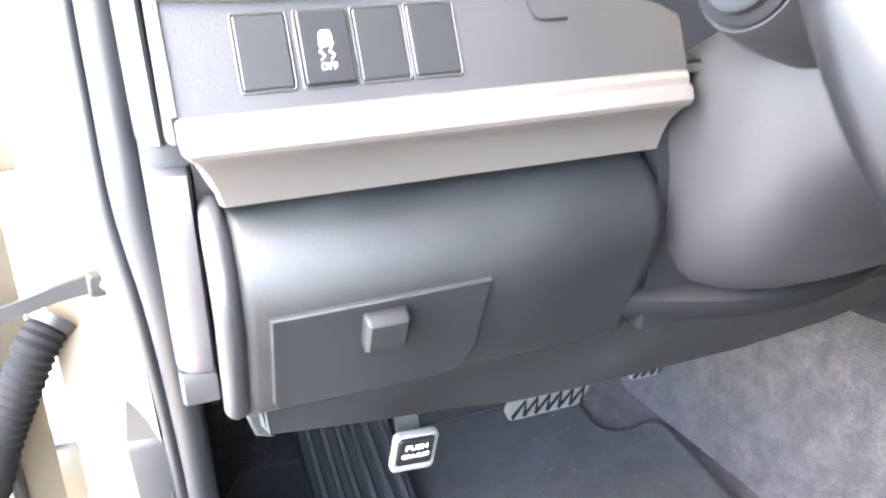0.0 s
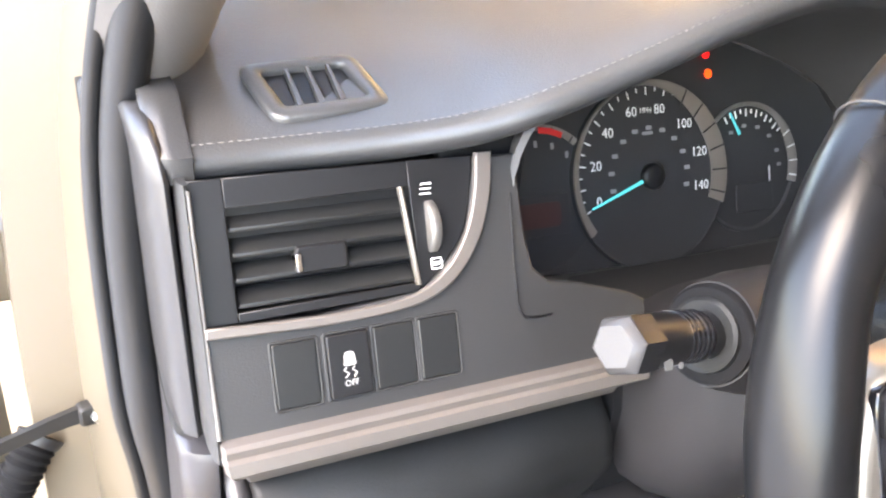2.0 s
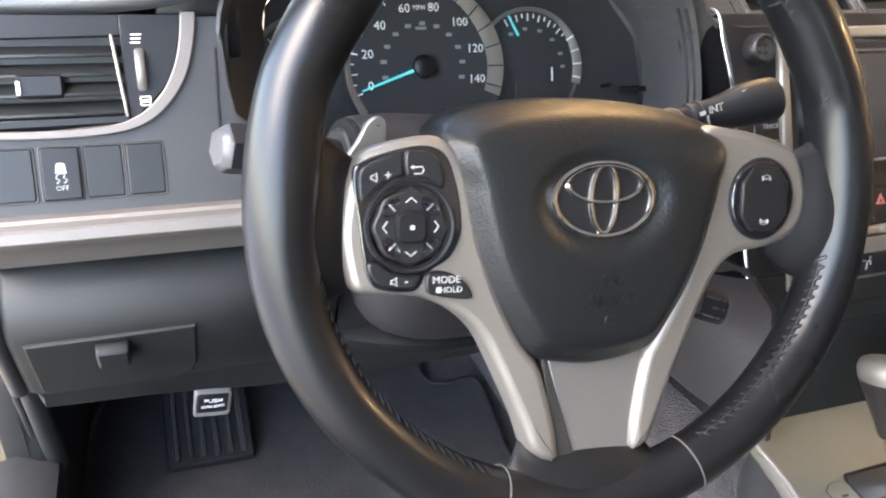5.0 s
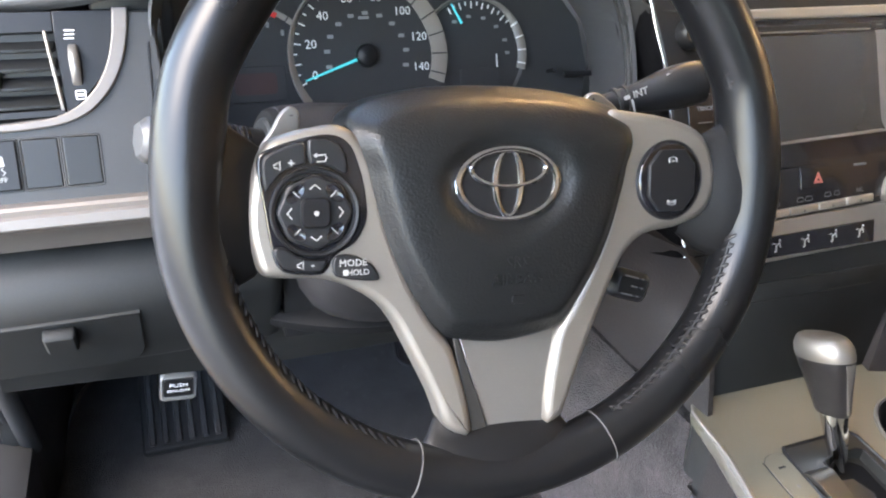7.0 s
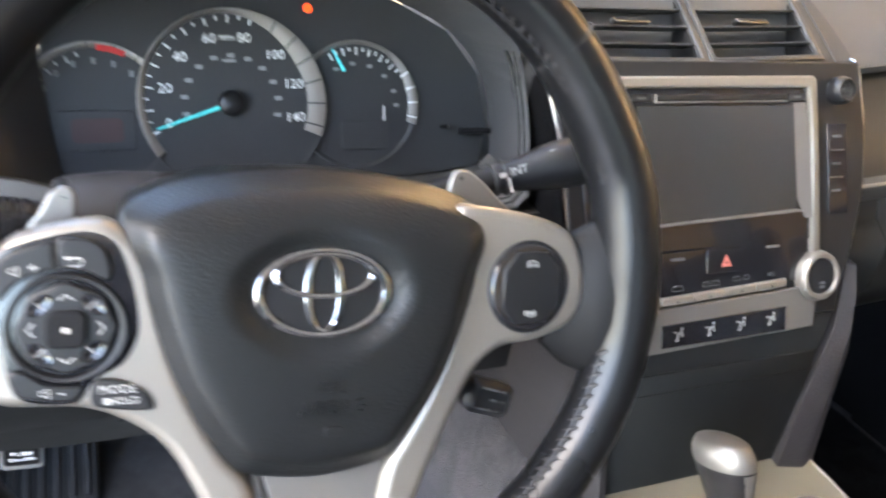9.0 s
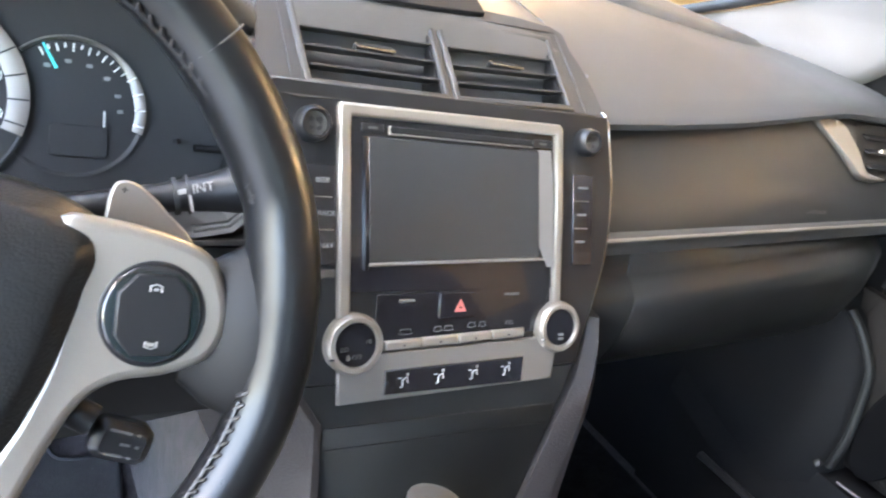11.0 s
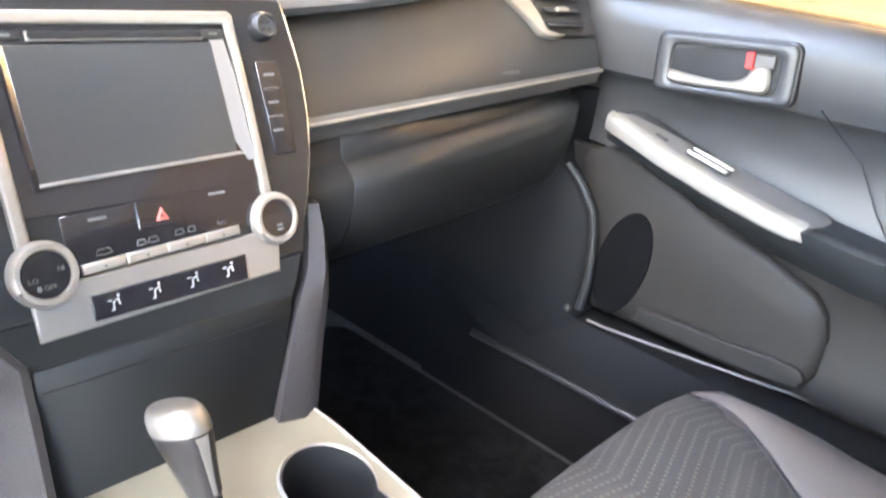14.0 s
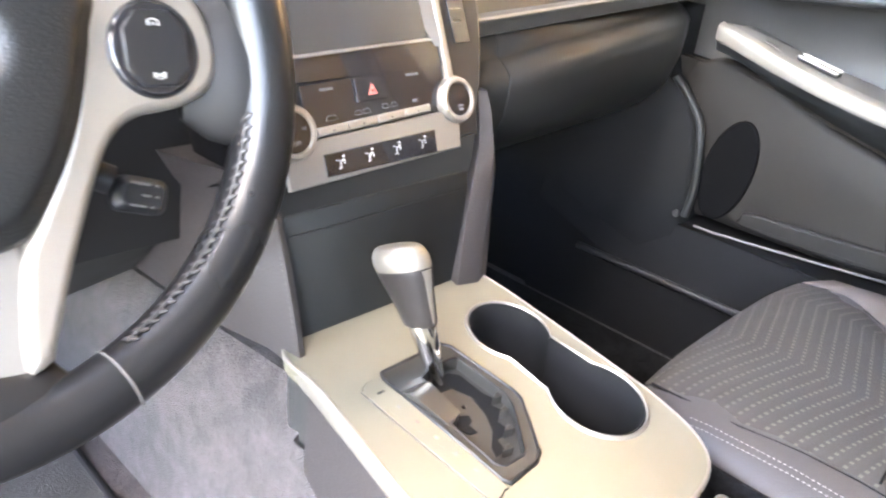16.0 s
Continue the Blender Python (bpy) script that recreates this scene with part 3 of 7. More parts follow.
part("bellows", tube(boot_path, [0.0150 if k % 2 == 0 else 0.0172 for k in range(len(boot_path))], 18), CUP_BLACK, boot)
part("collar", tube(boot_path[:5], [0.0195, 0.019, 0.0185, 0.018, 0.0165], 18), RUBBER, boot)

door_l = thing("driver_door", (-0.50, 0.62, 0.1), "white front door standing wide open, hinged on its pillar", "car door")
part("shell", loft([[(-0.475, 0.50, z), (-0.50, 0.485, z), (-1.25, 0.92, z), (-1.31, 1.04, z), (-0.56, 0.66, z), (-0.49, 0.58, z)] for z in (0.06, 0.3, 0.6, 0.84, 0.86)]), PAINT, door_l)
part("edge_seal", tube([(-0.505, 0.482, 0.08), (-0.505, 0.482, 0.5), (-0.506, 0.484, 0.85)], 0.006, 8), RUBBER, door_l)
part("hinge", box(-0.51, -0.45, 0.50, 0.54, 0.58, 0.64, 0.004), PAINT, door_l)
part("hinge", box(-0.51, -0.45, 0.50, 0.54, 0.28, 0.34, 0.004), PAINT, door_l)

# ---- dashboard ----
dash = thing("dashboard", (0.35, 0.4, 0.5), "two-tone grey dashboard with silver trim and a stitched soft pad", "dashboard")
MF = slope((0, 0.192, 0.695), 0.4)


def fv(z):
    return (z - 0.695) / 0.9285


def fpts(pts):
    return [(x, fv(z)) for x, z in pts]


# front edge of the soft pad: over the vents, up round the instruments, down to the centre
EDGE = smooth([(-0.343, 0.236, 0.779), (-0.30, 0.236, 0.780), (-0.245, 0.226, 0.785), (-0.20, 0.212, 0.794), (-0.166, 0.203, 0.806), (-0.114, 0.198, 0.825), (-0.05, 0.193, 0.850), (0.02, 0.192, 0.866), (0.09, 0.195, 0.858), (0.15, 0.205, 0.838), (0.19, 0.225, 0.815), (0.215, 0.25, 0.800)], 4, False)


def pad_profile(x, y, z):
    hood = max(0.0, z - 0.79)
    return [(y + 0.006, z - 0.014), (y - 0.001, z - 0.009), (y - 0.0025, z - 0.003), (y + 0.001, z + 0.0025), (y + 0.008, z + 0.006),
            (y + 0.05, z + 0.018 - hood * 0.12), (y + 0.13, 0.822 + hood * 0.5), (0.62, 0.850), (0.84, 0.850), (0.84, 0.79), (0.45, 0.775 + hood * 0.3), (y + 0.03, z - 0.006)]


part("driver_pad", across([(x, pad_profile(x, y, z)) for x, y, z in EDGE]), PAD, dash, "soft dark grey pad with a raised brow")
seam([(x, y + 0.0035, z + 0.0058) for x, y, z in EDGE], SEAM_GREY, "stitching", dash, 0.0045, 0.0004, 0.55)
part("pad_end", loft([[(x, 0.232 + k, 0.768), (x, 0.232 + k, 0.781), (x, 0.27 + k, 0.803), (x, 0.45, 0.815), (x, 0.45, 0.77)] for x, k in ((-0.362, 0.01), (-0.359, 0.003), (-0.352, 0.0), (-0.3435, 0.0))]), PLASTIC, dash)

# defroster outlet in the pad
MD = slope((-0.27, 0.2725, 0.8015), 2.67) @ pose(0, 0, 0, 0, -5.0, 0)
lean = lambda pts: [(x - 0.17 * y, y) for x, y in pts]
outlet = lean(rrect(-0.0245, 0.0205, -0.0145, 0.0180, 0.003))
part("defroster_vent", frame_plate(lean(rrect(-0.0345, 0.0305, -0.0250, 0.0265, 0.008)), outlet, 0.0055, 0.0016, -0.004, MD), PAD, dash, "flush pad-coloured frame of the defroster outlet")
df = part("defroster_well", plate(outlet, 0.001, 0.0003, -0.004, MD), BLACK, dash)
for k in (-0.0135, -0.002, 0.0095):
    part("fin", plate_both([(k - 0.0022, -0.0150), (k + 0.0014, -0.0150), (k + 0.0010, 0.0185), (k - 0.0010, 0.0185)], -0.0035, 0.0008, 0.0004, MD), PAD, df)

# driver's fascia round the switches
part("driver_fascia", plate(fpts([(-0.349, 0.656), (-0.094, 0.655), (-0.094, 0.6845), (-0.105, 0.690), (-0.139, 0.700), (-0.160, 0.704), (-0.1690, 0.712), (-0.1725, 0.731), (-0.1745, 0.772), (-0.199, 0.772), (-0.2005, 0.7635), (-0.208, 0.734), (-0.224, 0.7185), (-0.238, 0.709), (-0.295, 0.7055), (-0.349, 0.708)]), 0.03, 0.0015, -0.03, MF), FASCIA, dash)
part("fascia_side", loft([[(x, 0.170 + k, 0.648), (x, 0.192 + k, 0.705), (x, 0.219 + k, 0.772), (x, 0.30, 0.772), (x, 0.30, 0.648)] for x, k in ((-0.3535, 0.016), (-0.3525, 0.006), (-0.3505, 0.0012), (-0.3485, 0.0025))]), FASCIA, dash)
part("fascia_edge", tube([(-0.3492, 0.1765, 0.6585), (-0.3496, 0.1960, 0.7070), (-0.3490, 0.2210, 0.7690)], 0.0015, 8), GREY_TRIM, dash, "thin bright edge of the fascia")
part("end_cover", loft([[(xe, ye + 0.005, z), (xe - 0.001, ye + 0.001, z), (xe - 0.003, ye - 0.0005, z), (xe - 0.005, ye + 0.001, z), (xe - 0.0085, ye + 0.005, z), (xe - 0.0115, ye + 0.016, z), (xe - 0.0130, ye + 0.034, z), (xe - 0.0130, 0.32, z), (xe, 0.32, z)] for z, xe, ye in ((0.6405, -0.3530, 0.212), (0.6425, -0.3530, 0.203), (0.66, -0.3535, 0.206), (0.70, -0.3540, 0.216), (0.735, -0.3545, 0.223), (0.77, -0.3550, 0.229), (0.785, -0.3565, 0.236), (0.793, -0.3580, 0.250), (0.797, -0.359, 0.275))]), COVER_SKIN, dash, "smooth grey side cover of the dashboard")
TRIM_IN = smooth([(-0.3495, 0.7085), (-0.295, 0.7060), (-0.255, 0.7070), (-0.235, 0.7115), (-0.2195, 0.7220), (-0.2085, 0.738), (-0.2025, 0.7560), (-0.2000, 0.774)], 4, False)
TRIM_OUT = smooth([(-0.3495, 0.7035), (-0.295, 0.7010), (-0.253, 0.7020), (-0.230, 0.7065), (-0.2130, 0.7175), (-0.2000, 0.735), (-0.1930, 0.7550), (-0.1900, 0.774)], 4, False)
part("vent_trim", plate(fpts(TRIM_OUT + TRIM_IN[::-1]), 0.0035, 0.001, 0.0, MF), RAIL_SILVER, dash, "thin silver trim curved under the vent")

vent = part("side_vent", plate(fpts([(-0.3485, 0.706), (-0.236, 0.708), (-0.222, 0.7185), (-0.206, 0.735), (-0.199, 0.764), (-0.199, 0.774), (-0.3485, 0.774)]), 0.004, 0.001, -0.032, MF), BLACK, dash, "black air vent with four slats")
for o in ([(-0.3485, 0.708), (-0.3325, 0.708), (-0.3325, 0.773), (-0.3485, 0.773)], [(-0.3325, 0.708), (-0.237, 0.709), (-0.237, 0.7135), (-0.3325, 0.7125)], [(-0.3325, 0.7595), (-0.238, 0.7605), (-0.238, 0.773), (-0.3325, 0.773)],
          [(-0.2365, 0.7092), (-0.2245, 0.7190), (-0.2085, 0.735), (-0.2010, 0.7635), (-0.200, 0.773), (-0.238, 0.773), (-0.238, 0.7605)]):
    part("bezel", plate(fpts(o), 0.028, 0.0006, -0.030, MF), BLACK, vent)
for k, z in enumerate((0.7195, 0.731, 0.7425, 0.754)):
    ms = MF @ Matrix.Translation((0, fv(z), -0.009)) @ pose(0, 0, 0, -46)
    part("slat", box(-0.332, -0.2385, -0.0080, 0.0055, -0.0014, 0.0014, 0.0012, ms), FASCIA_DARK, vent)
part("tab", box(-0.302, -0.2745, fv(0.7255), fv(0.739), -0.011, -0.001, 0.0015, MF), BLACK, vent)
part("tab_insert", box(-0.3022, -0.2985, fv(0.7265), fv(0.736), -0.008, 0.0003, 0.0008, MF), CHROME, vent, "bright tab end")
part("edge_bar", plate(fpts([(-0.2395, 0.7125), (-0.2372, 0.7125), (-0.2425, 0.761), (-0.2445, 0.761)]), 0.004, 0.0008, -0.003, MF), SILVER, vent)
mw = MF @ Matrix.Translation((-0.2275, fv(0.740), -0.009)) @ pose(0, 0, 0, 0, 90, 0)
part("thumbwheel", lathe([(0.0001, -0.003), (0.0145, -0.003), (0.0155, -0.002), (0.0155, 0.002), (0.0145, 0.003), (0.0001, 0.003)], 36, mw), SILVER_DARK, vent, "ribbed thumbwheel with a bright rim")
for k in range(3):
    part("mark", box(-0.2322 + 0.0004 * k, -0.2260 + 0.0004 * k, fv(0.7563 + 0.0024 * k) - 0.0004, fv(0.7563 + 0.0024 * k) + 0.0004, -0.0022, -0.0017, 0.0001, MF), WHITE, vent)
part("mark", frame_plate(rrect(-0.2298, -0.2232, fv(0.7186), fv(0.7244), 0.0006, 1), rrect(-0.2291, -0.2239, fv(0.7192), fv(0.7238), 0.0004, 1), 0.0005, 0.0001, -0.0022, MF), WHITE, vent)
part("mark", box(-0.2284, -0.2246, fv(0.7215) - 0.0009, fv(0.7215) + 0.0009, -0.0022, -0.0017, 0.0001, MF), WHITE, vent)

part("fascia_groove", tube(smooth([(-0.1795, 0.2146, 0.7520), (-0.1810, 0.2014, 0.7200), (-0.1812, 0.1922, 0.6972), (-0.1794, 0.1893, 0.6901), (-0.1747, 0.1879, 0.6864), (-0.1600, 0.1876, 0.6862)], 4, False), 0.0008, 6), BLACK, dash)

# blank switches and the one with a symbol
for k, x in enumerate((-0.3085, -0.2815, -0.2560, -0.2308)):
    sw = part("switch", plate(rrect(x - 0.0112, x + 0.0112, fv(0.6655), fv(0.6960), 0.0014), 0.0028 if k == 1 else 0.0012, 0.0008, 0.0, MF), BLACK if k == 1 else FASCIA_DARK, dash, "switch with a white car symbol" if k == 1 else "blank switch cover")
    part("surround", frame_plate(rrect(x - 0.0125, x + 0.0125, fv(0.6642), fv(0.6973), 0.002), rrect(x - 0.0114, x + 0.0114, fv(0.6653), fv(0.6962), 0.0015), 0.0009, 0.0003, 0.0, MF), FASCIA, sw)
    if k == 1:
        part("mark", plate(smooth([(x - 0.0030, fv(0.6828)), (x - 0.0022, fv(0.6868)), (x + 0.0022, fv(0.6868)), (x + 0.0030, fv(0.6828)), (x + 0.0030, fv(0.6808)), (x - 0.0030, fv(0.6808))], 3), 0.0003, 0.0001, 0.0028, MF), PRINT, sw)
        for dx in (-0.0022, 0.0022):
            part("mark", tube([(x + dx, fv(0.6800), 0.0030), (x + dx - 0.0012, fv(0.6786), 0.0030), (x + dx + 0.0010, fv(0.6768), 0.0030), (x + dx - 0.0008, fv(0.6750), 0.0030)], 0.0004, 5, m=MF), PRINT, sw)
        letters("OFF", 0.0044, MF @ Matrix.Translation((x, fv(0.6722), 0.0029)), PRINT, "mark", sw)

# silver rail and knee panel
RAIL = [(0.1775, 0.6575), (0.1715, 0.6567), (0.1694, 0.6548), (0.1690, 0.6512), (0.1664, 0.6500), (0.1642, 0.6440), (0.1660, 0.6412), (0.1745, 0.6372), (0.1830, 0.6305), (0.1895, 0.6215), (0.1935, 0.6130), (0.215, 0.6125), (0.215, 0.6575)]
RAIL_END = (0.0, 0.0, 0.0, 0.0, 0.0, 0.001, 0.003, 0.006, 0.0095, 0.0130, 0.0150, 0.0150, 0.0)


def rail_ring(x, back, slant):
    return [(x + e * slant, y + back, z) for (y, z), e in zip(RAIL, RAIL_END)]


part("silver_rail", loft([rail_ring(-0.3495, 0.005, 1.0), rail_ring(-0.3475, 0.0, 1.0), rail_ring(-0.30, 0.0, 0.0), rail_ring(-0.1, 0.0, 0.0), rail_ring(-0.0965, 0.004, 0.0)]), RAIL_SILVER, dash, "satin silver rail with a folded lower edge", 24)
KNEE = [(0.203, 0.6115), (0.1925, 0.6065), (0.1820, 0.598), (0.1750, 0.586), (0.1725, 0.574), (0.1740, 0.563), (0.1865, 0.5395), (0.1975, 0.5187), (0.2085, 0.498), (0.216, 0.492), (0.26, 0.488), (0.26, 0.6115)]
part("knee_panel", across([(x, [(y + d, z) for y, z in KNEE]) for x, d in ((-0.3335, 0.014), (-0.332, 0.004), (-0.327, 0.0), (-0.2, 0.0), (-0.113, 0.002), (-0.104, 0.006), (-0.1005, 0.016))]), PLASTIC_DARK, dash)
part("knee_edge", tube([(-0.3385, y + 0.0085, z) for y, z in KNEE[:10]], [0.0050, 0.0062] + [0.0068] * 7 + [0.0050], 16), COVER_SKIN, dash, "rounded grey edge of the knee panel")
# End cap coloured as lit from the open door.
part("end_cap", loft([[(-0.3442, y + 0.016, z), (-0.3450, y + 0.004, z), (-0.3468, y, z), (-0.3520, y + 0.0005, z), (-0.3585, y + 0.004, z), (-0.3632, y + 0.010, z), (-0.3652, y + 0.020, z), (-0.3655, 0.335, z), (-0.3440, 0.335, z)] for z, y in ((0.6285, 0.216), (0.627, 0.206), (0.622, 0.2035), (0.60, 0.2055), (0.575, 0.2105), (0.55, 0.2185), (0.53, 0.2265), (0.514, 0.2335), (0.5105, 0.2375), (0.509, 0.245))]), END_LIT, dash, "smooth end cap of the knee panel, paled for door-side light")
part("end_filler", loft([[(-0.3440, y, z), (-0.3550, y, z), (-0.3640, y + 0.006, z), (-0.3655, y + 0.014, z), (-0.3655, 0.33, z), (-0.3440, 0.33, z)] for z, y in ((0.624, 0.222), (0.640, 0.221), (0.652, 0.224), (0.655, 0.232))]), PLASTIC_DARK, dash)
part("end_foot", loft([[(-0.3440, y + 0.003, z), (-0.3455, y, z), (-0.3630, y, z), (-0.3650, y + 0.004, z), (-0.3650, 0.33, z), (-0.3440, 0.33, z)] for z, y in ((0.487, 0.2520), (0.489, 0.2465), (0.505, 0.2425), (0.510, 0.2440))]), FASCIA, dash)
MK = slope((-0.2655, 0.1909, 0.5305), -0.53)
lid = part("fuse_lid", plate([(-0.056, 0.0375), (-0.0558, -0.030), (-0.053, -0.036), (0.040, -0.037), (0.050, -0.031), (0.055, -0.016), (0.0555, 0.0375)], 0.004, 0.0012, -0.0015, MK), PLASTIC_DARK, dash, "flush lid with a square pull")
part("pull", plate_both(rrect(-0.0120, 0.0100, 0.010, 0.0325, 0.002), 0.001, 0.012, 0.002, MK), PLASTIC_DARK, lid)
for x, w in ((-0.325, 0.018), (-0.277, 0.010)):
    part("clip", plate_both([(x - w / 2, -0.02), (x + w / 2, -0.022), (x + w / 3, -0.040), (x - w / 4, -0.036)], -0.012, 0.0, 0.002, slope((0, 0.240, 0.500), 0.0)), PLASTIC_DARK, dash)
part("under_cover", shell([[(x, 0.224 if x < -0.09 else 0.214, 0.502 if x < -0.09 else 0.503), (x, yb - 0.004, zb), (x, yb + 0.004, zb + 0.002), (x, 0.40, zb + 0.04), (x, 0.70, 0.50)] for x, yb, zb in ((-0.325, 0.225, 0.478), (-0.25, 0.262, 0.449), (-0.20, 0.270, 0.440), (-0.155, 0.276, 0.430), (-0.102, 0.278, 0.427), (-0.085, 0.278, 0.427), (-0.025, 0.278, 0.427), (0.043, 0.278, 0.427), (0.128, 0.278, 0.433), (0.21, 0.278, 0.446))], 0.004), PLASTIC_DARK, dash, "dark panel under the dashboard")

# dark body behind the driver's trim and below the instruments
part("core", across([(x, [(0.228, 0.765), (0.212, 0.70), (0.21, 0.62), (0.24, 0.50), (0.60, 0.50), (0.60, 0.785), (0.28, 0.782), (0.25, 0.772)]) for x in (-0.3435, -0.170)]), BLACK, dash)
part("core", across([(x, [(0.20, 0.645), (0.19, 0.60), (0.20, 0.50), (0.60, 0.50), (0.60, 0.640), (0.29, 0.642)]) for x in (-0.10, 0.235)]), BLACK, dash)
part("core", box(-0.215, -0.160, 0.234, 0.40, 0.74, 0.796, 0.002), BLACK, dash)
part("cluster_ledge", shell([[(x, 0.176 + 0.006 * abs(x) / 0.15, 0.655 + 0.004), (x, 0.21, 0.660), (x, 0.285, 0.648)] for x in (-0.175, -0.12, -0.05, 0.05, 0.15, 0.222)], 0.004), FASCIA, dash)

# ---- instruments ----
cluster = thing("instrument_cluster", (0.02, 0.31, 0.645), "instrument cluster with three dials in a deep dark hood", "instrument cluster")
FRONT = [(-0.1775, 0.193, 0.690), (-0.1775, 0.215, 0.745), (-0.172, 0.212, 0.785), (-0.155, 0.206, 0.803), (-0.114, 0.203, 0.814), (-0.05, 0.198, 0.839), (0.02, 0.197, 0.855), (0.09, 0.200, 0.847), (0.15, 0.210, 0.826), (0.188, 0.215, 0.79), (0.2005, 0.205, 0.75), (0.2040, 0.19, 0.70), (0.197, 0.185, 0.665), (0.1, 0.182, 0.660), (0.0, 0.182, 0.660), (-0.1, 0.183, 0.662), (-0.165, 0.187, 0.672)]
BACK = [(-0.125, 0.300, 0.665), (-0.133, 0.318, 0.73), (-0.13, 0.330, 0.757), (-0.115, 0.337, 0.773), (-0.08, 0.344, 0.789), (-0.03, 0.348, 0.802), (0.03, 0.349, 0.806), (0.09, 0.348, 0.802), (0.14, 0.343, 0.786), (0.185, 0.332, 0.765), (0.214, 0.315, 0.73), (0.221, 0.302, 0.69), (0.212, 0.295, 0.655), (0.1, 0.291, 0.646), (0.0, 0.291, 0.646), (-0.07, 0.291, 0.647), (-0.115, 0.293, 0.650)]
FRONT_LINE, BACK_LINE = smooth(FRONT, 3), smooth(BACK, 3)
mids = [[tuple(Vector(a).lerp(Vector(b), k) + Vector((0, 0.0, 0.016 * k * (1 - k) if a[2] > 0.75 else 0))) for a, b in zip(FRONT_LINE, BACK_LINE)] for k in (0.25, 0.5, 0.75)]
grow = lambda ring: [(0.03 + (x - 0.03) * 1.008, y + 0.004, 0.72 + (z - 0.72) * 1.03) for x, y, z in ring]
part("hood", loft([FRONT_LINE] + mids + [BACK_LINE, grow(BACK_LINE), grow(FRONT_LINE), FRONT_LINE], caps=False), HOOD_SKIN, cluster, "", 28)
for u in (0.10, 0.20):
    part("hood_fold", tube([tuple(Vector(a).lerp(Vector(b), u)) for a, b in list(zip(FRONT_LINE, BACK_LINE))[28:38]], 0.0016, 8), PLASTIC_DARK, cluster)
MC = slope((0, 0.308, 0.697), 0.36)


def cv(z):
    return (z - 0.697) / 0.941


part("face", plate([(x, cv(z)) for x, y, z in BACK], 0.004, 0.0005, -0.006, MC), DIAL, cluster)


def dial(x, z, r, start, sweep, ticks, thin, thick, mat, MC=MC, lead=0.0, pale=False):
    """A round dial: sunk face, a silver arc that grows wider, ticks. Angles are clockwise from straight down."""
    c = Vector((x, cv(z)))
    d = part("dial", lathe([(r, -0.003), (r, 0.0010), (r - 0.0012, 0.0012), (r - 0.003, 0.0), (r - 0.0042, -0.0012), (0.0001, -0.0012)], 64, MC @ Matrix.Translation((c.x, c.y, 0))), DIAL, cluster)
    steps = 48
    rings = []
    for k in range(steps + 1):
        a = radians(-90 - start - sweep * k / steps)
        t = min(1, max(0, (k / steps - 0.45) / 0.35))
        w = thin + (thick - thin) * t * t * (3 - 2 * t) + lead * max(0, 1 - k / steps / 0.32)
        ca, sa = math.cos(a), math.sin(a)
        rings.append([(c.x + q * ca, c.y + q * sa, h) for q, h in ((r, 0.001), (r, 0.0032), (r - w * 0.4, 0.0034), (r - w, 0.0014), (r - w, 0.0006))])
    part("ring", loft(rings, m=MC), mat, d)
    for k in range(ticks):
        a = radians(-90 - start - 14 - (sweep - 20) * k / (ticks - 1))
        big, right = k % 2 == 0, k / ticks > 0.62
        q = r - (0.0005 if right else thin + 0.002)
        ln_ = thick if right else (0.0062 if big else 0.0036)
        mt = MC @ Matrix.Translation((c.x + q * math.cos(a), c.y + q * math.sin(a), 0.0030 if right else 0.0)) @ pose(0, 0, 0, 0, 0, math.degrees(a))
        if big or not right:
            part("tick", plate(rrect(-ln_, 0, -0.0006, 0.0006, 0.0002, 1), 0.0006, 0.0002, 0, mt), WHITE if pale or not right else DIAL, d)
    return d


def spot(x, z, r, a):
    a = radians(-90 - a)
    return x + r * math.cos(a), cv(z) + r * math.sin(a)


MCS = MC @ Matrix.Translation((0, 0, 0.0025))
speedo = dial(0.0026, 0.7085, 0.0722, 56, 236, 29, 0.0030, 0.0145, SILVER, MCS, 0.0042)
part("drum", lathe([(0.0725, -0.006), (0.0725, 0.0)], 64, MC @ Matrix.Translation((0.0035, cv(0.7085), 0.003))), DIAL, speedo)
for k, n in enumerate((0, 20, 40, 60, 80, 100, 120, 140)):
    x, v = spot(0.0008, 0.7090, 0.0505, 72 + 30.3 * k)
    letters(str(n), 0.0105, MCS @ Matrix.Translation((x, v, 0.0004)), WHITE, "number", speedo)
for k in range(11):
    x, v = spot(0.0008, 0.7090, 0.036, 76 + 21.0 * k)
    bars([(x, v, 0.0055, 0.0032)], MCS, GREY_PRINT, "mark", speedo, 0.0003)
letters("MPH", 0.0055, MCS @ Matrix.Translation((-0.0008, cv(0.7090) + 0.049, 0.0004)), WHITE, "number", speedo)
bars([(0.0, cv(0.7090) + 0.032, 0.010, 0.0025)], MCS, GREY_PRINT, "mark", speedo, 0.0003)
ma = MCS @ Matrix.Translation((-0.0005, cv(0.7085), 0.003)) @ pose(0, 0, 0, 0, 0, -90 - 71)
part("needle", plate([(0.006, -0.0013), (0.059, -0.0007), (0.059, 0.0007), (0.006, 0.0013)], 0.0012, 0.0003, 0.001, ma), NEEDLE, speedo, "glowing cyan needle")
part("hub", lathe([(0.0001, 0), (0.010, 0), (0.010, 0.004), (0.008, 0.006), (0.0001, 0.006)], 28, ma), BLACK, speedo)
tach = dial(-0.0971, 0.7008, 0.0541, 62, 160, 15, 0.0046, 0.0046, SILVER_DARK, MC @ Matrix.Translation((0, 0, -0.0025)))
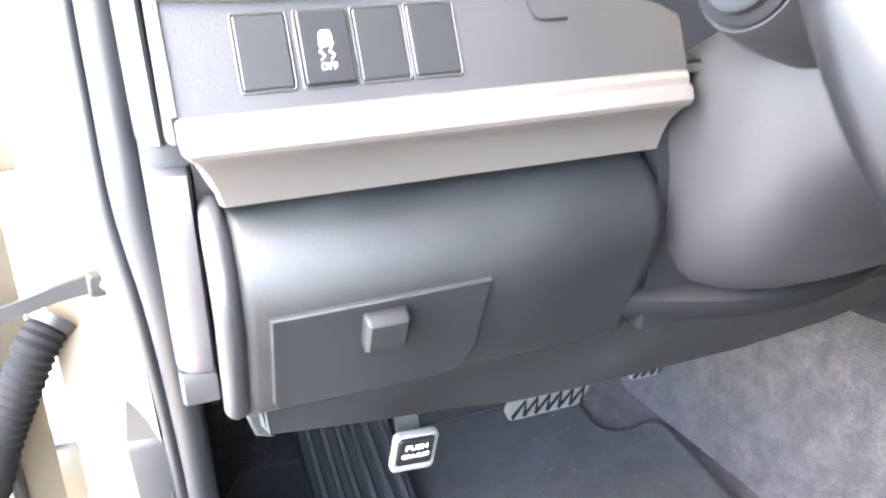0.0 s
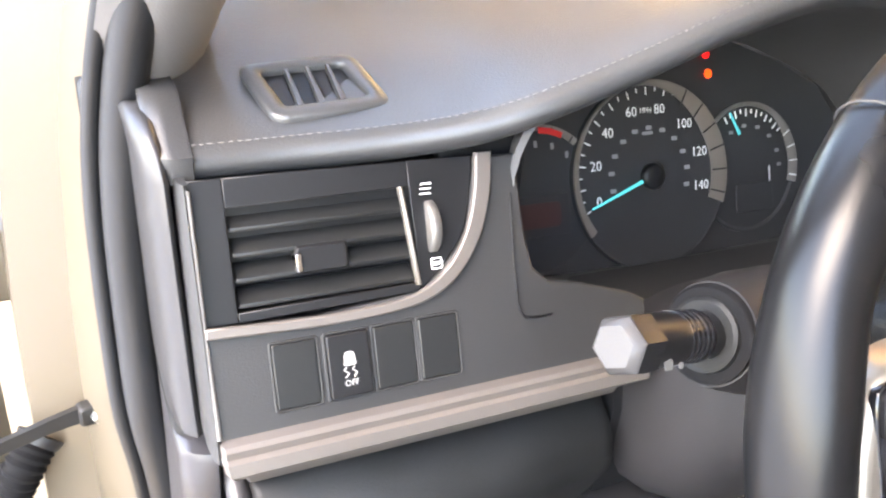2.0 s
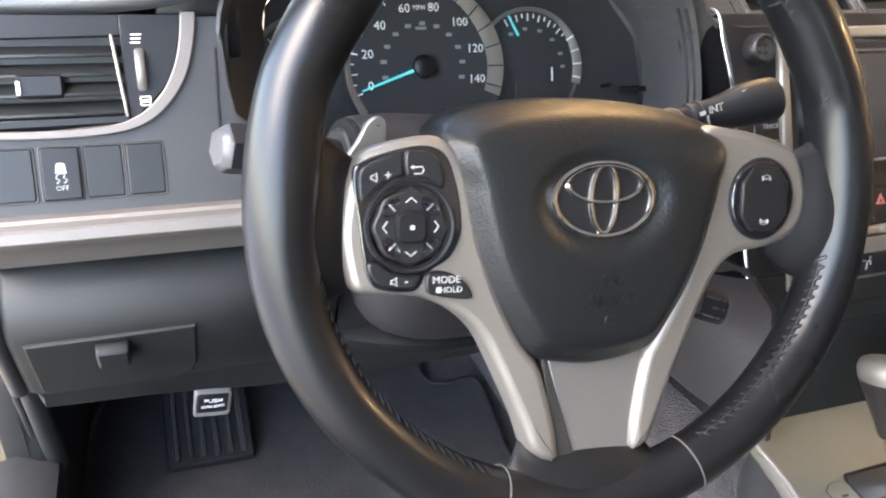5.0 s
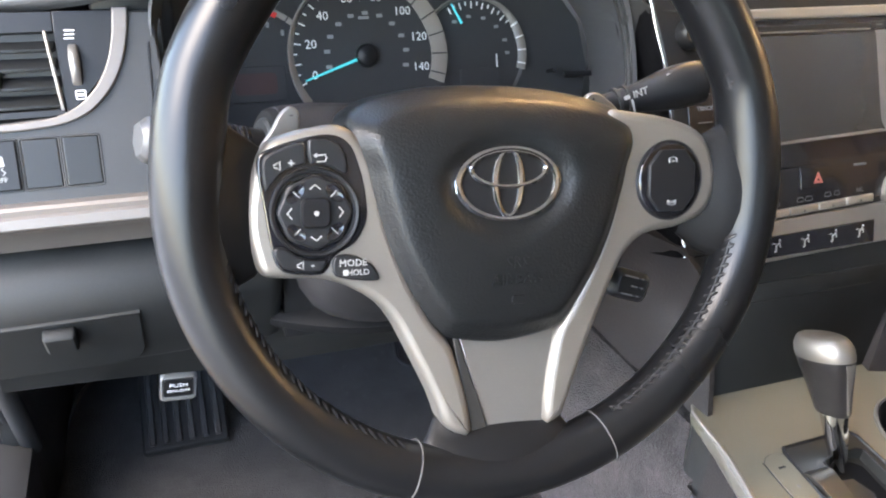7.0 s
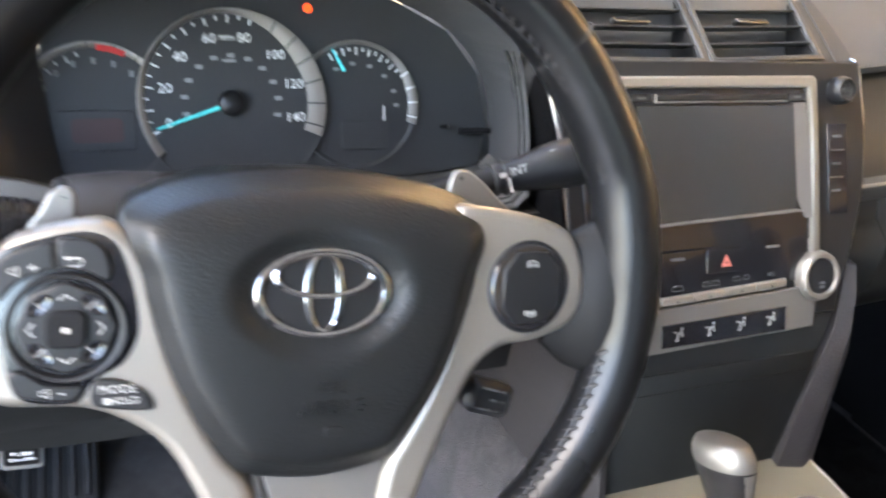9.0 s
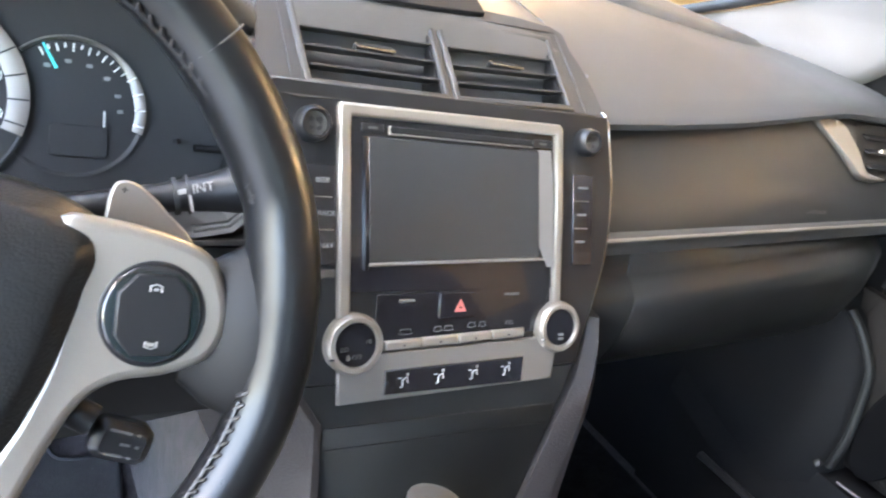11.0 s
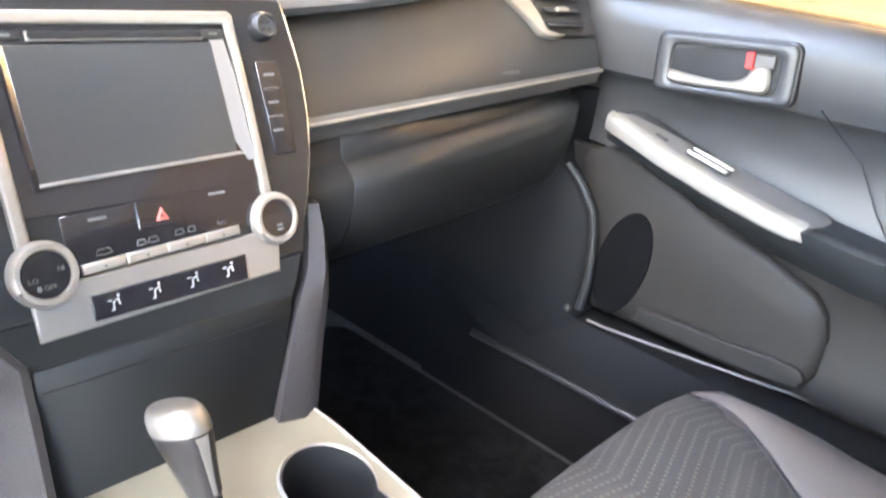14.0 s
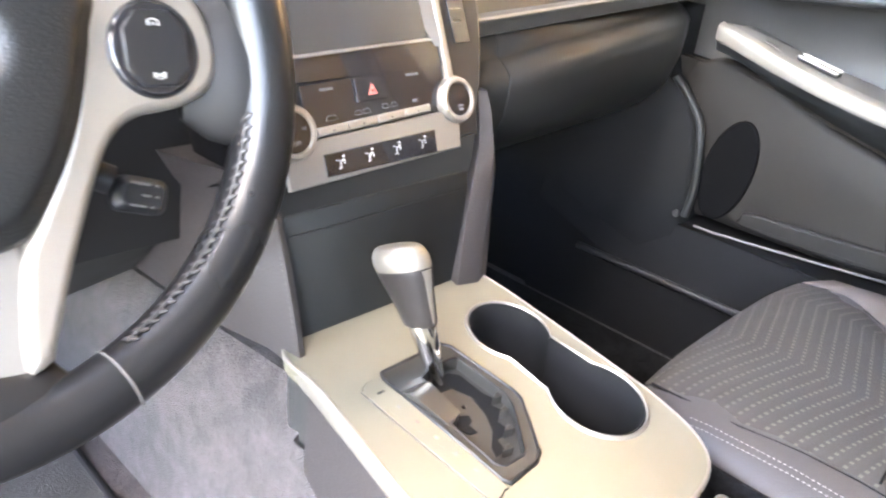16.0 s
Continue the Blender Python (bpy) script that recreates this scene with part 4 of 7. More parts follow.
a0 = [spot(-0.0971, 0.7008, r_, a_) for r_, a_ in ((0.0520, 183), (0.0520, 194), (0.0520, 206), (0.0475, 206), (0.0475, 194), (0.0475, 183))]
part("red_zone", plate(a0, 0.0006, 0.0002, 0.0012, MC), RED, tach)
bars([(*spot(-0.0971, 0.7008, 0.040, a_), 0.0028, 0.0048) for a_ in (100, 120, 140, 160, 180, 200, 220)], MC, GREY_PRINT, "mark", tach, 0.0003)
FUEL = (0.1025, 0.7060, 0.0530)
fuel = dial(FUEL[0], FUEL[1], FUEL[2], 138, 150, 19, 0.0035, 0.0080, SILVER_DARK, MC @ Matrix.Translation((0, 0, -0.001)), 0.0, True)
bars([(*spot(FUEL[0], FUEL[1], 0.034, a_), 0.0045, 0.0028) for a_ in (150, 175, 200, 225, 250, 270)], MC, GREY_PRINT, "mark", fuel, 0.0003)
bars([(0.1253, 0.0005, 0.0012, 0.017)], MC, WHITE, "mark", fuel, 0.0004)
mb = MC @ Matrix.Translation((0.0990, 0.0230, 0.003)) @ pose(0, 0, 0, 0, 0, 118)
part("needle", plate([(0.016, -0.0011), (0.036, -0.0006), (0.036, 0.0006), (0.016, 0.0011)], 0.0012, 0.0003, 0.0, mb), NEEDLE, fuel, "glowing cyan needle")
part("message_window", plate(rrect(-0.124, -0.072, cv(0.676), cv(0.704), 0.003), 0.001, 0.0003, 0.0, MC), DIAL, cluster)
part("message_window", plate(rrect(0.088, 0.128, cv(0.672), cv(0.694), 0.003), 0.001, 0.0003, 0.0, MC), DIAL, cluster)
bars([(-0.0980, cv(0.6904), 0.036, 0.018)], MC, LCD, "readout", cluster, 0.0012)
part("warning_lamp", lathe([(0.0001, 0.0), (0.0032, 0.0), (0.0032, 0.001), (0.0001, 0.0014)], 16, MC @ Matrix.Translation((0.0625, cv(0.7925), 0.0))), LAMP_RED, cluster, "small lit red warning lamp")
part("warning_lamp", lathe([(0.0001, 0.0), (0.0035, 0.0), (0.0035, 0.001), (0.0001, 0.0014)], 16, MC @ Matrix.Translation((0.064, cv(0.7785), 0.0))), LAMP_ORANGE, cluster, "small lit orange warning lamp")
part("reset_stem", tube([(0.192, 0.297, 0.6865), (0.229, 0.2985, 0.6855)], 0.0028, 10), BLACK, cluster)
part("reset_stalk", tube([MC @ Vector((0.178, cv(0.688), 0.0)), MC @ Vector((0.178, cv(0.688), 0.014))], 0.002, 10), GLOSS, cluster)

# ---- steering column ----
column = thing("steering_column", (0, 0.16, 0.55), "dark plastic steering column cover", "column cover")


def col_ring(y, w, zt, zb, n=28, p=3.0):
    cz, h = (zt + zb) / 2, (zt - zb) / 2
    out = []
    for k in range(n):
        a = 2 * math.pi * k / n
        c, s_ = math.cos(a), math.sin(a)
        out.append((w * math.copysign(abs(c) ** (2 / p), c), y, cz + h * math.copysign(abs(s_) ** (2 / p), s_)))
    return out


part("shroud", loft([col_ring(0.05, 0.052, 0.702, 0.635), col_ring(0.06, 0.062, 0.708, 0.625), col_ring(0.10, 0.072, 0.712, 0.598), col_ring(0.12, 0.078, 0.709, 0.578), col_ring(0.134, 0.084, 0.705, 0.553), col_ring(0.15, 0.0885, 0.700, 0.535), col_ring(0.18, 0.0925, 0.690, 0.518), col_ring(0.22, 0.0945, 0.670, 0.510)]), SHROUD, column)
part("lower_tray", across([(x, [(0.21 + k, 0.528), (0.165 + k, 0.527), (0.160 + k, 0.523), (0.164 + k, 0.515), (0.178 + k, 0.504), (0.200 + k, 0.497), (0.31, 0.494), (0.31, 0.528)]) for x, k in ((-0.128 + 0.0155 * j, 0.05 * ((j - 8) / 8) ** 2) for j in range(20))]), CUP_BLACK, column)
part("shaft", tube([(0, 0.035, 0.706), (0, 0.09, 0.688)], 0.035, 20), BLACK, column)


def stalk(name, path, radii, label):
    ob = thing(name, path[0], label, "stalk")
    part("arm", tube(path, radii, 16), BLACK, ob)
    return ob


ts = stalk("indicator_stalk", smooth([(-0.06, 0.122, 0.697), (-0.105, 0.116, 0.704), (-0.13, 0.110, 0.711), (-0.16, 0.103, 0.719), (-0.180, 0.0985, 0.7235)], 3, False), [0.0125] * 3 + [0.0122] * 4 + [0.0130] * 6, "black indicator stalk with a ribbed switch and pale tip")
part("tip", tube([(-0.172, 0.1003, 0.7217), (-0.183, 0.0978, 0.7242), (-0.1865, 0.0970, 0.7250)], [0.0146, 0.0150, 0.0146], 6), BLACK, ts, "bevelled black tip")
part("tip_face", tube([(-0.1862, 0.0971, 0.7249), (-0.1885, 0.0966, 0.7255), (-0.1915, 0.0958, 0.7262)], [0.0145, 0.0136, 0.0105], 6), TIP_GREY, ts, "pale tip face")
for k in range(5):
    x = -0.131 - 0.0042 * k
    part("twist_rib", tube([(x, 0.1138 + (x + 0.114) * 0.23, 0.7066 - (x + 0.114) * 0.27), (x - 0.0022, 0.1133 + (x + 0.114) * 0.23, 0.7072 - (x + 0.114) * 0.27)], 0.0134, 20), GLOSS, ts)
for dx, dv, w, h in ((0.0, 0.0, 0.0050, 0.0050), (0.0075, 0.001, 0.003, 0.003)):
    part("mark", plate(rrect(-0.164 + dx - w / 2, -0.164 + dx + w / 2, -h / 2, h / 2, 0.0012), 0.0004, 0.0001, 0, Matrix.Translation((0, 0.0888, 0.7150 - dx * 0.25)) @ slope((0, 0, 0), 0.35)), DIM_PRINT, ts)
part("collar", tube([(-0.060, 0.1225, 0.693), (-0.092, 0.1185, 0.7005), (-0.110, 0.1153, 0.7050), (-0.1155, 0.1143, 0.7065)], [0.036, 0.0325, 0.0285, 0.0268], 28), SHROUD, ts)
part("collar_face", tube([(-0.1135, 0.1147, 0.7060), (-0.1178, 0.1139, 0.7071), (-0.1183, 0.1138, 0.7072)], [0.0262, 0.0255, 0.0238], 28), CUP_BLACK, ts)
part("collar_lip", tube([(-0.1160, 0.1142, 0.7066), (-0.1205, 0.1134, 0.7078), (-0.1210, 0.1133, 0.7079)], [0.0200, 0.0194, 0.0172], 28), PLASTIC_DARK, ts)
ws = stalk("wiper_stalk", smooth([(0.06, 0.128, 0.700), (0.105, 0.125, 0.710), (0.143, 0.122, 0.718), (0.165, 0.1205, 0.7225), (0.185, 0.1195, 0.727), (0.207, 0.1185, 0.731)], 3, False), [0.0085] * 6 + [0.0095, 0.0105, 0.0112, 0.0125, 0.0140, 0.0152, 0.0160, 0.0165, 0.0165, 0.0160], "black wiper stalk with white symbols")
MWS = Matrix.Translation((0.1500, 0.1100, 0.7235)) @ slope((0, 0, 0), 0.35) @ pose(0, 0, 0, 0, 0, 13)
letters("INT", 0.0078, MWS @ Matrix.Translation((0.0035, 0.0040, 0.0012)), PRINT, "mark", ws)
bars([(-0.0085, 0.0040, 0.0050, 0.0030), (-0.0048, -0.0035, 0.0016, 0.0100), (0.0320, 0.0090, 0.0085, 0.0034)], MWS, PRINT, "mark", ws, 0.0014)
part("twist_ring", tube([(0.139, 0.1222, 0.7172), (0.1415, 0.1221, 0.7177)], 0.0112, 20), PLASTIC, ws)
part("twist_ring", tube([(0.1465, 0.1218, 0.7188), (0.1480, 0.1217, 0.7191)], 0.0118, 20), PLASTIC, ws)
cs = stalk("cruise_stalk", smooth([(0.04, 0.06, 0.655), (0.075, 0.03, 0.645), (0.09, 0.022, 0.638)], 3, False), 0.008, "short black cruise control stalk with white print")
part("head", plate_both(rrect(-0.0145, 0.0145, -0.010, 0.010, 0.006), -0.009, 0.008, 0.004, Matrix.Translation((0.103, 0.018, 0.628)) @ slope((0, 0, 0), 0.34) @ pose(0, 0, 0, 0, 0, -20)), BLACK, cs)
bars([(-0.003, 0.006, 0.011, 0.0013), (0.006, 0.006, 0.002, 0.0013), (0.001, 0.0, 0.005, 0.0013), (0.007, 0.0, 0.002, 0.0013), (-0.003, -0.006, 0.009, 0.0013), (0.005, -0.006, 0.002, 0.0013)], Matrix.Translation((0.103, 0.018, 0.628)) @ slope((0, 0, 0), 0.34) @ pose(0, 0, 0, 0, 0, -20), DIM_PRINT, "mark", cs, 0.008)

# ---- steering wheel ----
wheel = thing("steering_wheel", (0, 0.0, 0.72), "black leather steering wheel with silver spokes and stitched rim", "steering wheel")
MW = slope((0, 0, 0.72), math.tan(radians(20)), -4)
RIM_R, RIM_N = 0.1727, -0.009


def rim_point(a, r=0.0, n=0.0):
    a = radians(a)
    return MW @ Vector(((RIM_R + r) * math.cos(a), (RIM_R + r) * math.sin(a), RIM_N + n))


def grip(a):
    """The rim is thicker beside the spokes and where the thumbs rest."""
    t = 0.0
    for c, k in ((4, 1.0), (176, 1.0), (32, 0.7), (148, 0.7)):
        d = abs((a - c + 180) % 360 - 180)
        t = max(t, k * math.exp(-(d / 15) ** 2))
    return t


rings = []
for k in range(180):
    a = k * 2.0
    g = grip(a)
    pucker = 0.0003 * noise.noise((a * 0.35, 0.4, 1.7)) * (1 if 10 < a < 75 or a > 320 else 0.3)
    ra, rb = 0.0166 + 0.0016 * g + pucker, 0.0174 + 0.003 * g + pucker
    rings.append([rim_point(a, ra * math.cos(2 * math.pi * j / 24) - 0.003 * g, rb * math.sin(2 * math.pi * j / 24)) for j in range(24)])
rings.append(rings[0])
rim = part("rim", loft(rings, caps=False), LEATHER, wheel)
for a in (45, 139, 251, 293):
    part("seam", tube([rim_point(a, 0.0178 * math.cos(2 * math.pi * j / 20), 0.0181 * math.sin(2 * math.pi * j / 20)) for j in range(20)], 0.0006, 6, True), THREAD, rim)
for a, b in ((297, 348), (20, 66)):
    s = Shape()
    for k in range(int((b - a) / 2.3)):
        t = a + 2.3 * k
        s.join(tube([rim_point(t, -0.0168, 0.0045), rim_point(t + 0.6, -0.0164, 0.0072), rim_point(t + 1.3, -0.0152, 0.0098), rim_point(t + 1.8, -0.0142, 0.0110)], [0.0006, 0.0013, 0.0013, 0.0006], 6))
    part("stitching", s, GRIP_SKIN, rim)
    part("seam", tube([rim_point(t, -0.0160, 0.0082) for t in range(a, b, 3)], 0.0013, 6), BLACK, rim)
s = Shape()
for k in range(26):
    t = 188 + 2.3 * k
    s.join(tube([rim_point(t, -0.0166, 0.0050), rim_point(t + 0.9, -0.0158, 0.0076), rim_point(t + 1.8, -0.0146, 0.0098)], [0.0005, 0.0010, 0.0005], 6))
part("stitching", s, CUP_BLACK, rim)

# airbag cover: broad sloping flanks, the upper edge rolled away, a shallow dish for the badge
AIR = [(0.0, 0.0560), (0.030, 0.0548), (0.060, 0.0500), (0.079, 0.0428), (0.0872, 0.0350), (0.0866, 0.0240), (0.0818, 0.0100), (0.0790, -0.0030), (0.0715, -0.0290), (0.0610, -0.0530), (0.0480, -0.0735), (0.0405, -0.0830), (0.0340, -0.0872), (0.020, -0.0905), (0.0, -0.0925)]
AIR = smooth(AIR + [(-x, y) for x, y in AIR[-2:0:-1]], 4)
AIR_K = ((1.0, -0.046), (1.0, -0.016), (0.992, -0.0085), (0.975, -0.0060), (0.955, -0.0048), (0.925, -0.0026), (0.89, 0.0002), (0.865, 0.0022), (0.845, 0.0033), (0.82, 0.0040), (0.76, 0.0045), (0.68, 0.0048), (0.60, 0.0050), (0.53, 0.0051), (0.47, 0.0052), (0.42, 0.0052), (0.37, 0.0052), (0.32, 0.0052), (0.26, 0.0052), (0.18, 0.0052), (0.10, 0.0052), (0.02, 0.0052))


def air_height(x, y, z):
    roll = 0.030 * max(0.0, (y - 0.016) / 0.040) ** 2
    d = math.hypot(x / 0.0385, (y + 0.0002) / 0.0275)
    t = min(1.0, max(0.0, (1.12 - d) / 0.30))
    return z - roll - 0.0052 * t * t * (3 - 2 * t) * (1 if z > 0 else 0)


rows = []
for k, z in AIR_K:
    rows.append([(x * k, -0.005 + (y + 0.005) * k, air_height(x * k, -0.005 + (y + 0.005) * k, z)) for x, y in AIR])
part("airbag_cover", loft(rows, m=MW), AIRBAG_SKIN, wheel, "grained black airbag cover", 70)
part("hub_back", lathe([(0.05, -0.08), (0.055, -0.06), (0.052, -0.045), (0.04, -0.042)], 32, MW), BLACK, wheel)
letters("SRS", 0.0092, MW @ Matrix.Translation((0.004, -0.0440, 0.0052)), AIRBAG_SKIN, "embossing", wheel, 0.0009)
letters("AIRBAG", 0.0092, MW @ Matrix.Translation((0.004, -0.0535, 0.0052)), AIRBAG_SKIN, "embossing", wheel, 0.0009)
part("embossing", plate(rrect(0.0005, 0.0085, -0.0675, -0.0625, 0.0015), 0.0008, 0.0003, 0.0047, MW), AIRBAG_SKIN, wheel)

emblem = part("emblem", plate(oval(0, 0, 0.0330, 0.0215, 40), 0.002, 0.001, -0.0018, MW), BLACK, wheel, "oval chrome badge")


def hoop(cx, cy, rx, ry, w, thick=0.0016, slim=0.55):
    """A bevelled chrome band, broad at its ends and slimmer above and below."""
    rings = []
    for k in range(57):
        a = 2 * math.pi * k / 56
        c, d = math.cos(a), math.sin(a)
        half = w * (slim + (1 - slim) * abs(c)) / 2
        rings.append([(cx + (rx + u) * c, cy + (ry + u) * d, h) for u, h in ((-half, -0.0002), (-half * 0.8, thick * 0.7), (0.0, thick), (half * 0.8, thick * 0.7), (half, -0.0002))])
    part("hoop", loft(rings, caps=False, m=MW), CHROME, emblem, "", 40)


hoop(0, 0, 0.0300, 0.0196, 0.0048, 0.0022)
hoop(0, 0.0082, 0.0225, 0.0098, 0.0036, 0.0019, 0.75)
hoop(0, 0.0002, 0.0078, 0.0182, 0.0042, 0.0017, 0.6)

# silver spokes with rounded faces
SPOKE_L = [(-0.0935, 0.0325), (-0.1038, 0.0315), (-0.1169, 0.0288), (-0.1284, 0.0245), (-0.1357, 0.0160), (-0.1405, -0.001), (-0.1420, -0.0181), (-0.1395, -0.0340), (-0.1348, -0.0452), (-0.1192, -0.0475), (-0.1014, -0.0492), (-0.0831, -0.0576), (-0.0676, -0.0713), (-0.0549, -0.0949), (-0.0418, -0.1227), (-0.0345, -0.1405), (-0.0185, -0.1440), (-0.0300, -0.0950), (-0.0420, -0.0780), (-0.0550, -0.0540), (-0.0660, -0.0250), (-0.0720, 0.000), (-0.0770, 0.0180), (-0.0850, 0.0280)]
SPOKE_R = [(0.0680, 0.0395), (0.0862, 0.0395), (0.1059, 0.0368), (0.1263, 0.0310), (0.1371, 0.0222), (0.1435, 0.0048), (0.1430, -0.0110), (0.1353, -0.0231), (0.1169, -0.0301), (0.0967, -0.0330), (0.0832, -0.0420), (0.0720, -0.0618), (0.0575, -0.0955), (0.0430, -0.1346), (0.0400, -0.1420), (0.0275, -0.1430), (0.0335, -0.0950), (0.0420, -0.0780), (0.0550, -0.0540), (0.0660, -0.0250), (0.0700, 0.000), (0.0680, 0.0180)]
for o, top in ((SPOKE_L, -0.0048), (SPOKE_R, -0.0055)):
    o2 = smooth(o, 3)
    part("spoke", loft([[(x, y, h) for x, y in (inset(o2, d) if d else o2)] for d, h in ((0, -0.024), (0, top - 0.0050), (0.0008, top - 0.0030), (0.0020, top - 0.0013), (0.0036, top - 0.0004), (0.0052, top))], m=MW), SILVER, wheel, "satin silver spoke")
part("spoke_facet", plate([(-0.0300, -0.0860), (-0.0190, -0.1450), (-0.0080, -0.1435), (-0.0268, -0.0880)], 0.010, 0.0008, -0.0190, MW), GATE_GREY, wheel, "dark inner facet of the lower spoke")
part("lower_spoke", plate([(-0.0262, -0.0860), (-0.0085, -0.1450), (0.0290, -0.1445), (0.0345, -0.0860)], 0.012, 0.0006, -0.0225, MW), SILVER_DARK, wheel, "grey silver lower spoke")
for sx in (-1, 1):
    part("spoke_root", loft([[(sx * a, c + h * math.sin(2 * math.pi * k / 24), n + w * math.cos(2 * math.pi * k / 24)) for k in range(24)]
                             for a, c, h, n, w in ((0.126, -0.010, 0.026, -0.022, 0.006), (0.138, -0.011, 0.036, -0.019, 0.010), (0.147, -0.010, 0.041, -0.015, 0.0130), (0.156, -0.008, 0.046, -0.012, 0.0152), (0.165, -0.006, 0.053, -0.010, 0.0160), (0.173, -0.004, 0.058, -0.009, 0.0125))], m=MW), ROOT_SKIN, wheel)
part("spoke_root", loft([[(h * math.cos(2 * math.pi * k / 28), v, n + w * math.sin(2 * math.pi * k / 28)) for k in range(28)]
                         for v, h, n, w in ((-0.138, 0.038, -0.021, 0.005), (-0.146, 0.044, -0.016, 0.009), (-0.154, 0.050, -0.012, 0.0125), (-0.164, 0.054, -0.010, 0.0140), (-0.172, 0.050, -0.009, 0.0120))], m=MW), LEATHER, wheel)

# control pod on the left spoke
# Right side widened: its black stands in for shade beside the airbag cover.
POD = [(-0.1330, 0.0187), (-0.1231, 0.0230), (-0.1058, 0.0272), (-0.0950, 0.0270), (-0.0872, 0.0215), (-0.0828, 0.0094), (-0.0812, 0.0030), (-0.0798, -0.0060), (-0.0798, -0.0174), (-0.0858, -0.0292), (-0.0975, -0.0362), (-0.1018, -0.0436), (-0.1078, -0.0458), (-0.1224, -0.0440), (-0.1285, -0.0390), (-0.1313, -0.0271), (-0.1336, -0.0097), (-0.1358, 0.0047), (-0.1358, 0.0145)]
pod = part("button_pod", plate(smooth(POD, 3), 0.0040, 0.0010, -0.0082, MW), GLOSS, wheel, "gloss black control pod, widened over a shaded strip of spoke")
cx, cy = -0.1076, -0.0125
for o in ([(-0.1315, 0.0172), (-0.1225, 0.0212), (-0.1125, 0.0236), (-0.1118, 0.0165), (-0.1118, 0.0125), (-0.1205, 0.0100), (-0.1268, 0.0050), (-0.1322, -0.0010), (-0.1338, 0.0060), (-0.1338, 0.0130)],
          [(-0.1105, 0.0240), (-0.1055, 0.0252), (-0.0975, 0.0243), (-0.0922, 0.0195), (-0.0900, 0.0110), (-0.0920, 0.0068), (-0.0990, 0.0108), (-0.1070, 0.0128), (-0.1098, 0.0130)],
          [(-0.1298, -0.0310), (-0.1268, -0.0388), (-0.1215, -0.0422), (-0.1085, -0.0440), (-0.1040, -0.0425), (-0.1022, -0.0372), (-0.1080, -0.0372), (-0.1170, -0.0352), (-0.1240, -0.0300)]):
    part("key", plate(smooth(o, 2), 0.0028, 0.0012, -0.0044, MW), BLACK, pod)
part("ring", lathe([(0.0232, 0.0), (0.0232, 0.0028), (0.0225, 0.0038), (0.0212, 0.0034), (0.0205, 0.0016), (0.0205, 0.0)], 48, MW @ Matrix.Translation((cx, cy, -0.0046))), BLACK, pod)
part("pad", plate(smooth([(cx + (0.0196 if k % 2 == 0 else 0.0180) * math.cos(radians(22.5 * k)), cy + (0.0196 if k % 2 == 0 else 0.0180) * math.sin(radians(22.5 * k))) for k in range(16)], 2), 0.0034, 0.0012, -0.0046, MW), BLACK, pod)
part("joystick", plate(rrect(cx - 0.0080, cx + 0.0080, cy - 0.0080, cy + 0.0080, 0.0042), 0.0030, 0.0014, -0.0014, MW), CUP_BLACK, pod)
part("mark", lathe([(0.0001, 0), (0.0013, 0), (0.0013, 0.0003), (0.0001, 0.0003)], 14, MW @ Matrix.Translation((cx, cy, 0.0015))), PRINT, pod)
for a in range(4):
    ma = MW @ Matrix.Translation((cx, cy, -0.0009)) @ pose(0, 0, 0, 0, 0, 90 * a)
    part("arrow", tube([(0.0122, 0.0028, 0), (0.0145, 0, 0), (0.0122, -0.0028, 0)], 0.00036, 6, m=ma), PRINT, pod)
    mb = MW @ Matrix.Translation((cx, cy, -0.0012)) @ pose(0, 0, 0, 0, 0, 90 * a + 45)
    part("notch", box(0.0112, 0.0160, -0.0003, 0.0003, 0, 0.0005, 0.0001, mb), GREY_PRINT, pod)
    part("glint_cup", lathe([(0.0060, 0.0), (0.0056, 0.0005), (0.0040, 0.0002), (0.0001, -0.0002)], 18, MW @ Matrix.Translation((cx, cy, -0.0012)) @ pose(0, 0, 0, 0, 0, 90 * a + 45) @ Matrix.Translation((0.0142, 0, 0)) @ Matrix.Diagonal((0.55, 1, 1, 1))), GLOSS, pod)
letters("+", 0.0068, MW @ Matrix.Translation((-0.1193, 0.0128, -0.0014)), PRINT, "mark", pod)
letters("-", 0.0068, MW @ Matrix.Translation((-0.1098, -0.0395, -0.0014)), PRINT, "mark", pod)
for x, y in ((-0.1262, 0.0118), (-0.1160, -0.0397)):
    part("mark", tube([(x - 0.0016, y - 0.0009, -0.0014), (x - 0.0006, y - 0.0009, -0.0014), (x + 0.0012, y - 0.0022, -0.0014), (x + 0.0012, y + 0.0022, -0.0014), (x - 0.0006, y + 0.0009, -0.0014), (x - 0.0016, y + 0.0009, -0.0014)], 0.0003, 6, True, MW), PRINT, pod)
part("mark", tube([(-0.1066, 0.0168, -0.0013), (-0.1020, 0.0172, -0.0013), (-0.1010, 0.0156, -0.0013), (-0.1020, 0.0138, -0.0013), (-0.1060, 0.0136, -0.0013)], 0.0004, 6, m=MW), PRINT, pod)
part("mark", plate([(-0.1080, 0.0168), (-0.1062, 0.0156), (-0.1062, 0.0180)], 0.0004, 0.0001, -0.0015, MW), PRINT, pod)
mode = part("mode_button", plate(smooth([(-0.0980, -0.0366), (-0.0893, -0.0356), (-0.0786, -0.0408), (-0.0738, -0.0486), (-0.0775, -0.0505), (-0.0926, -0.0484), (-0.0986, -0.0454)], 3), 0.0034, 0.0010, -0.0058, MW), BLACK, pod)
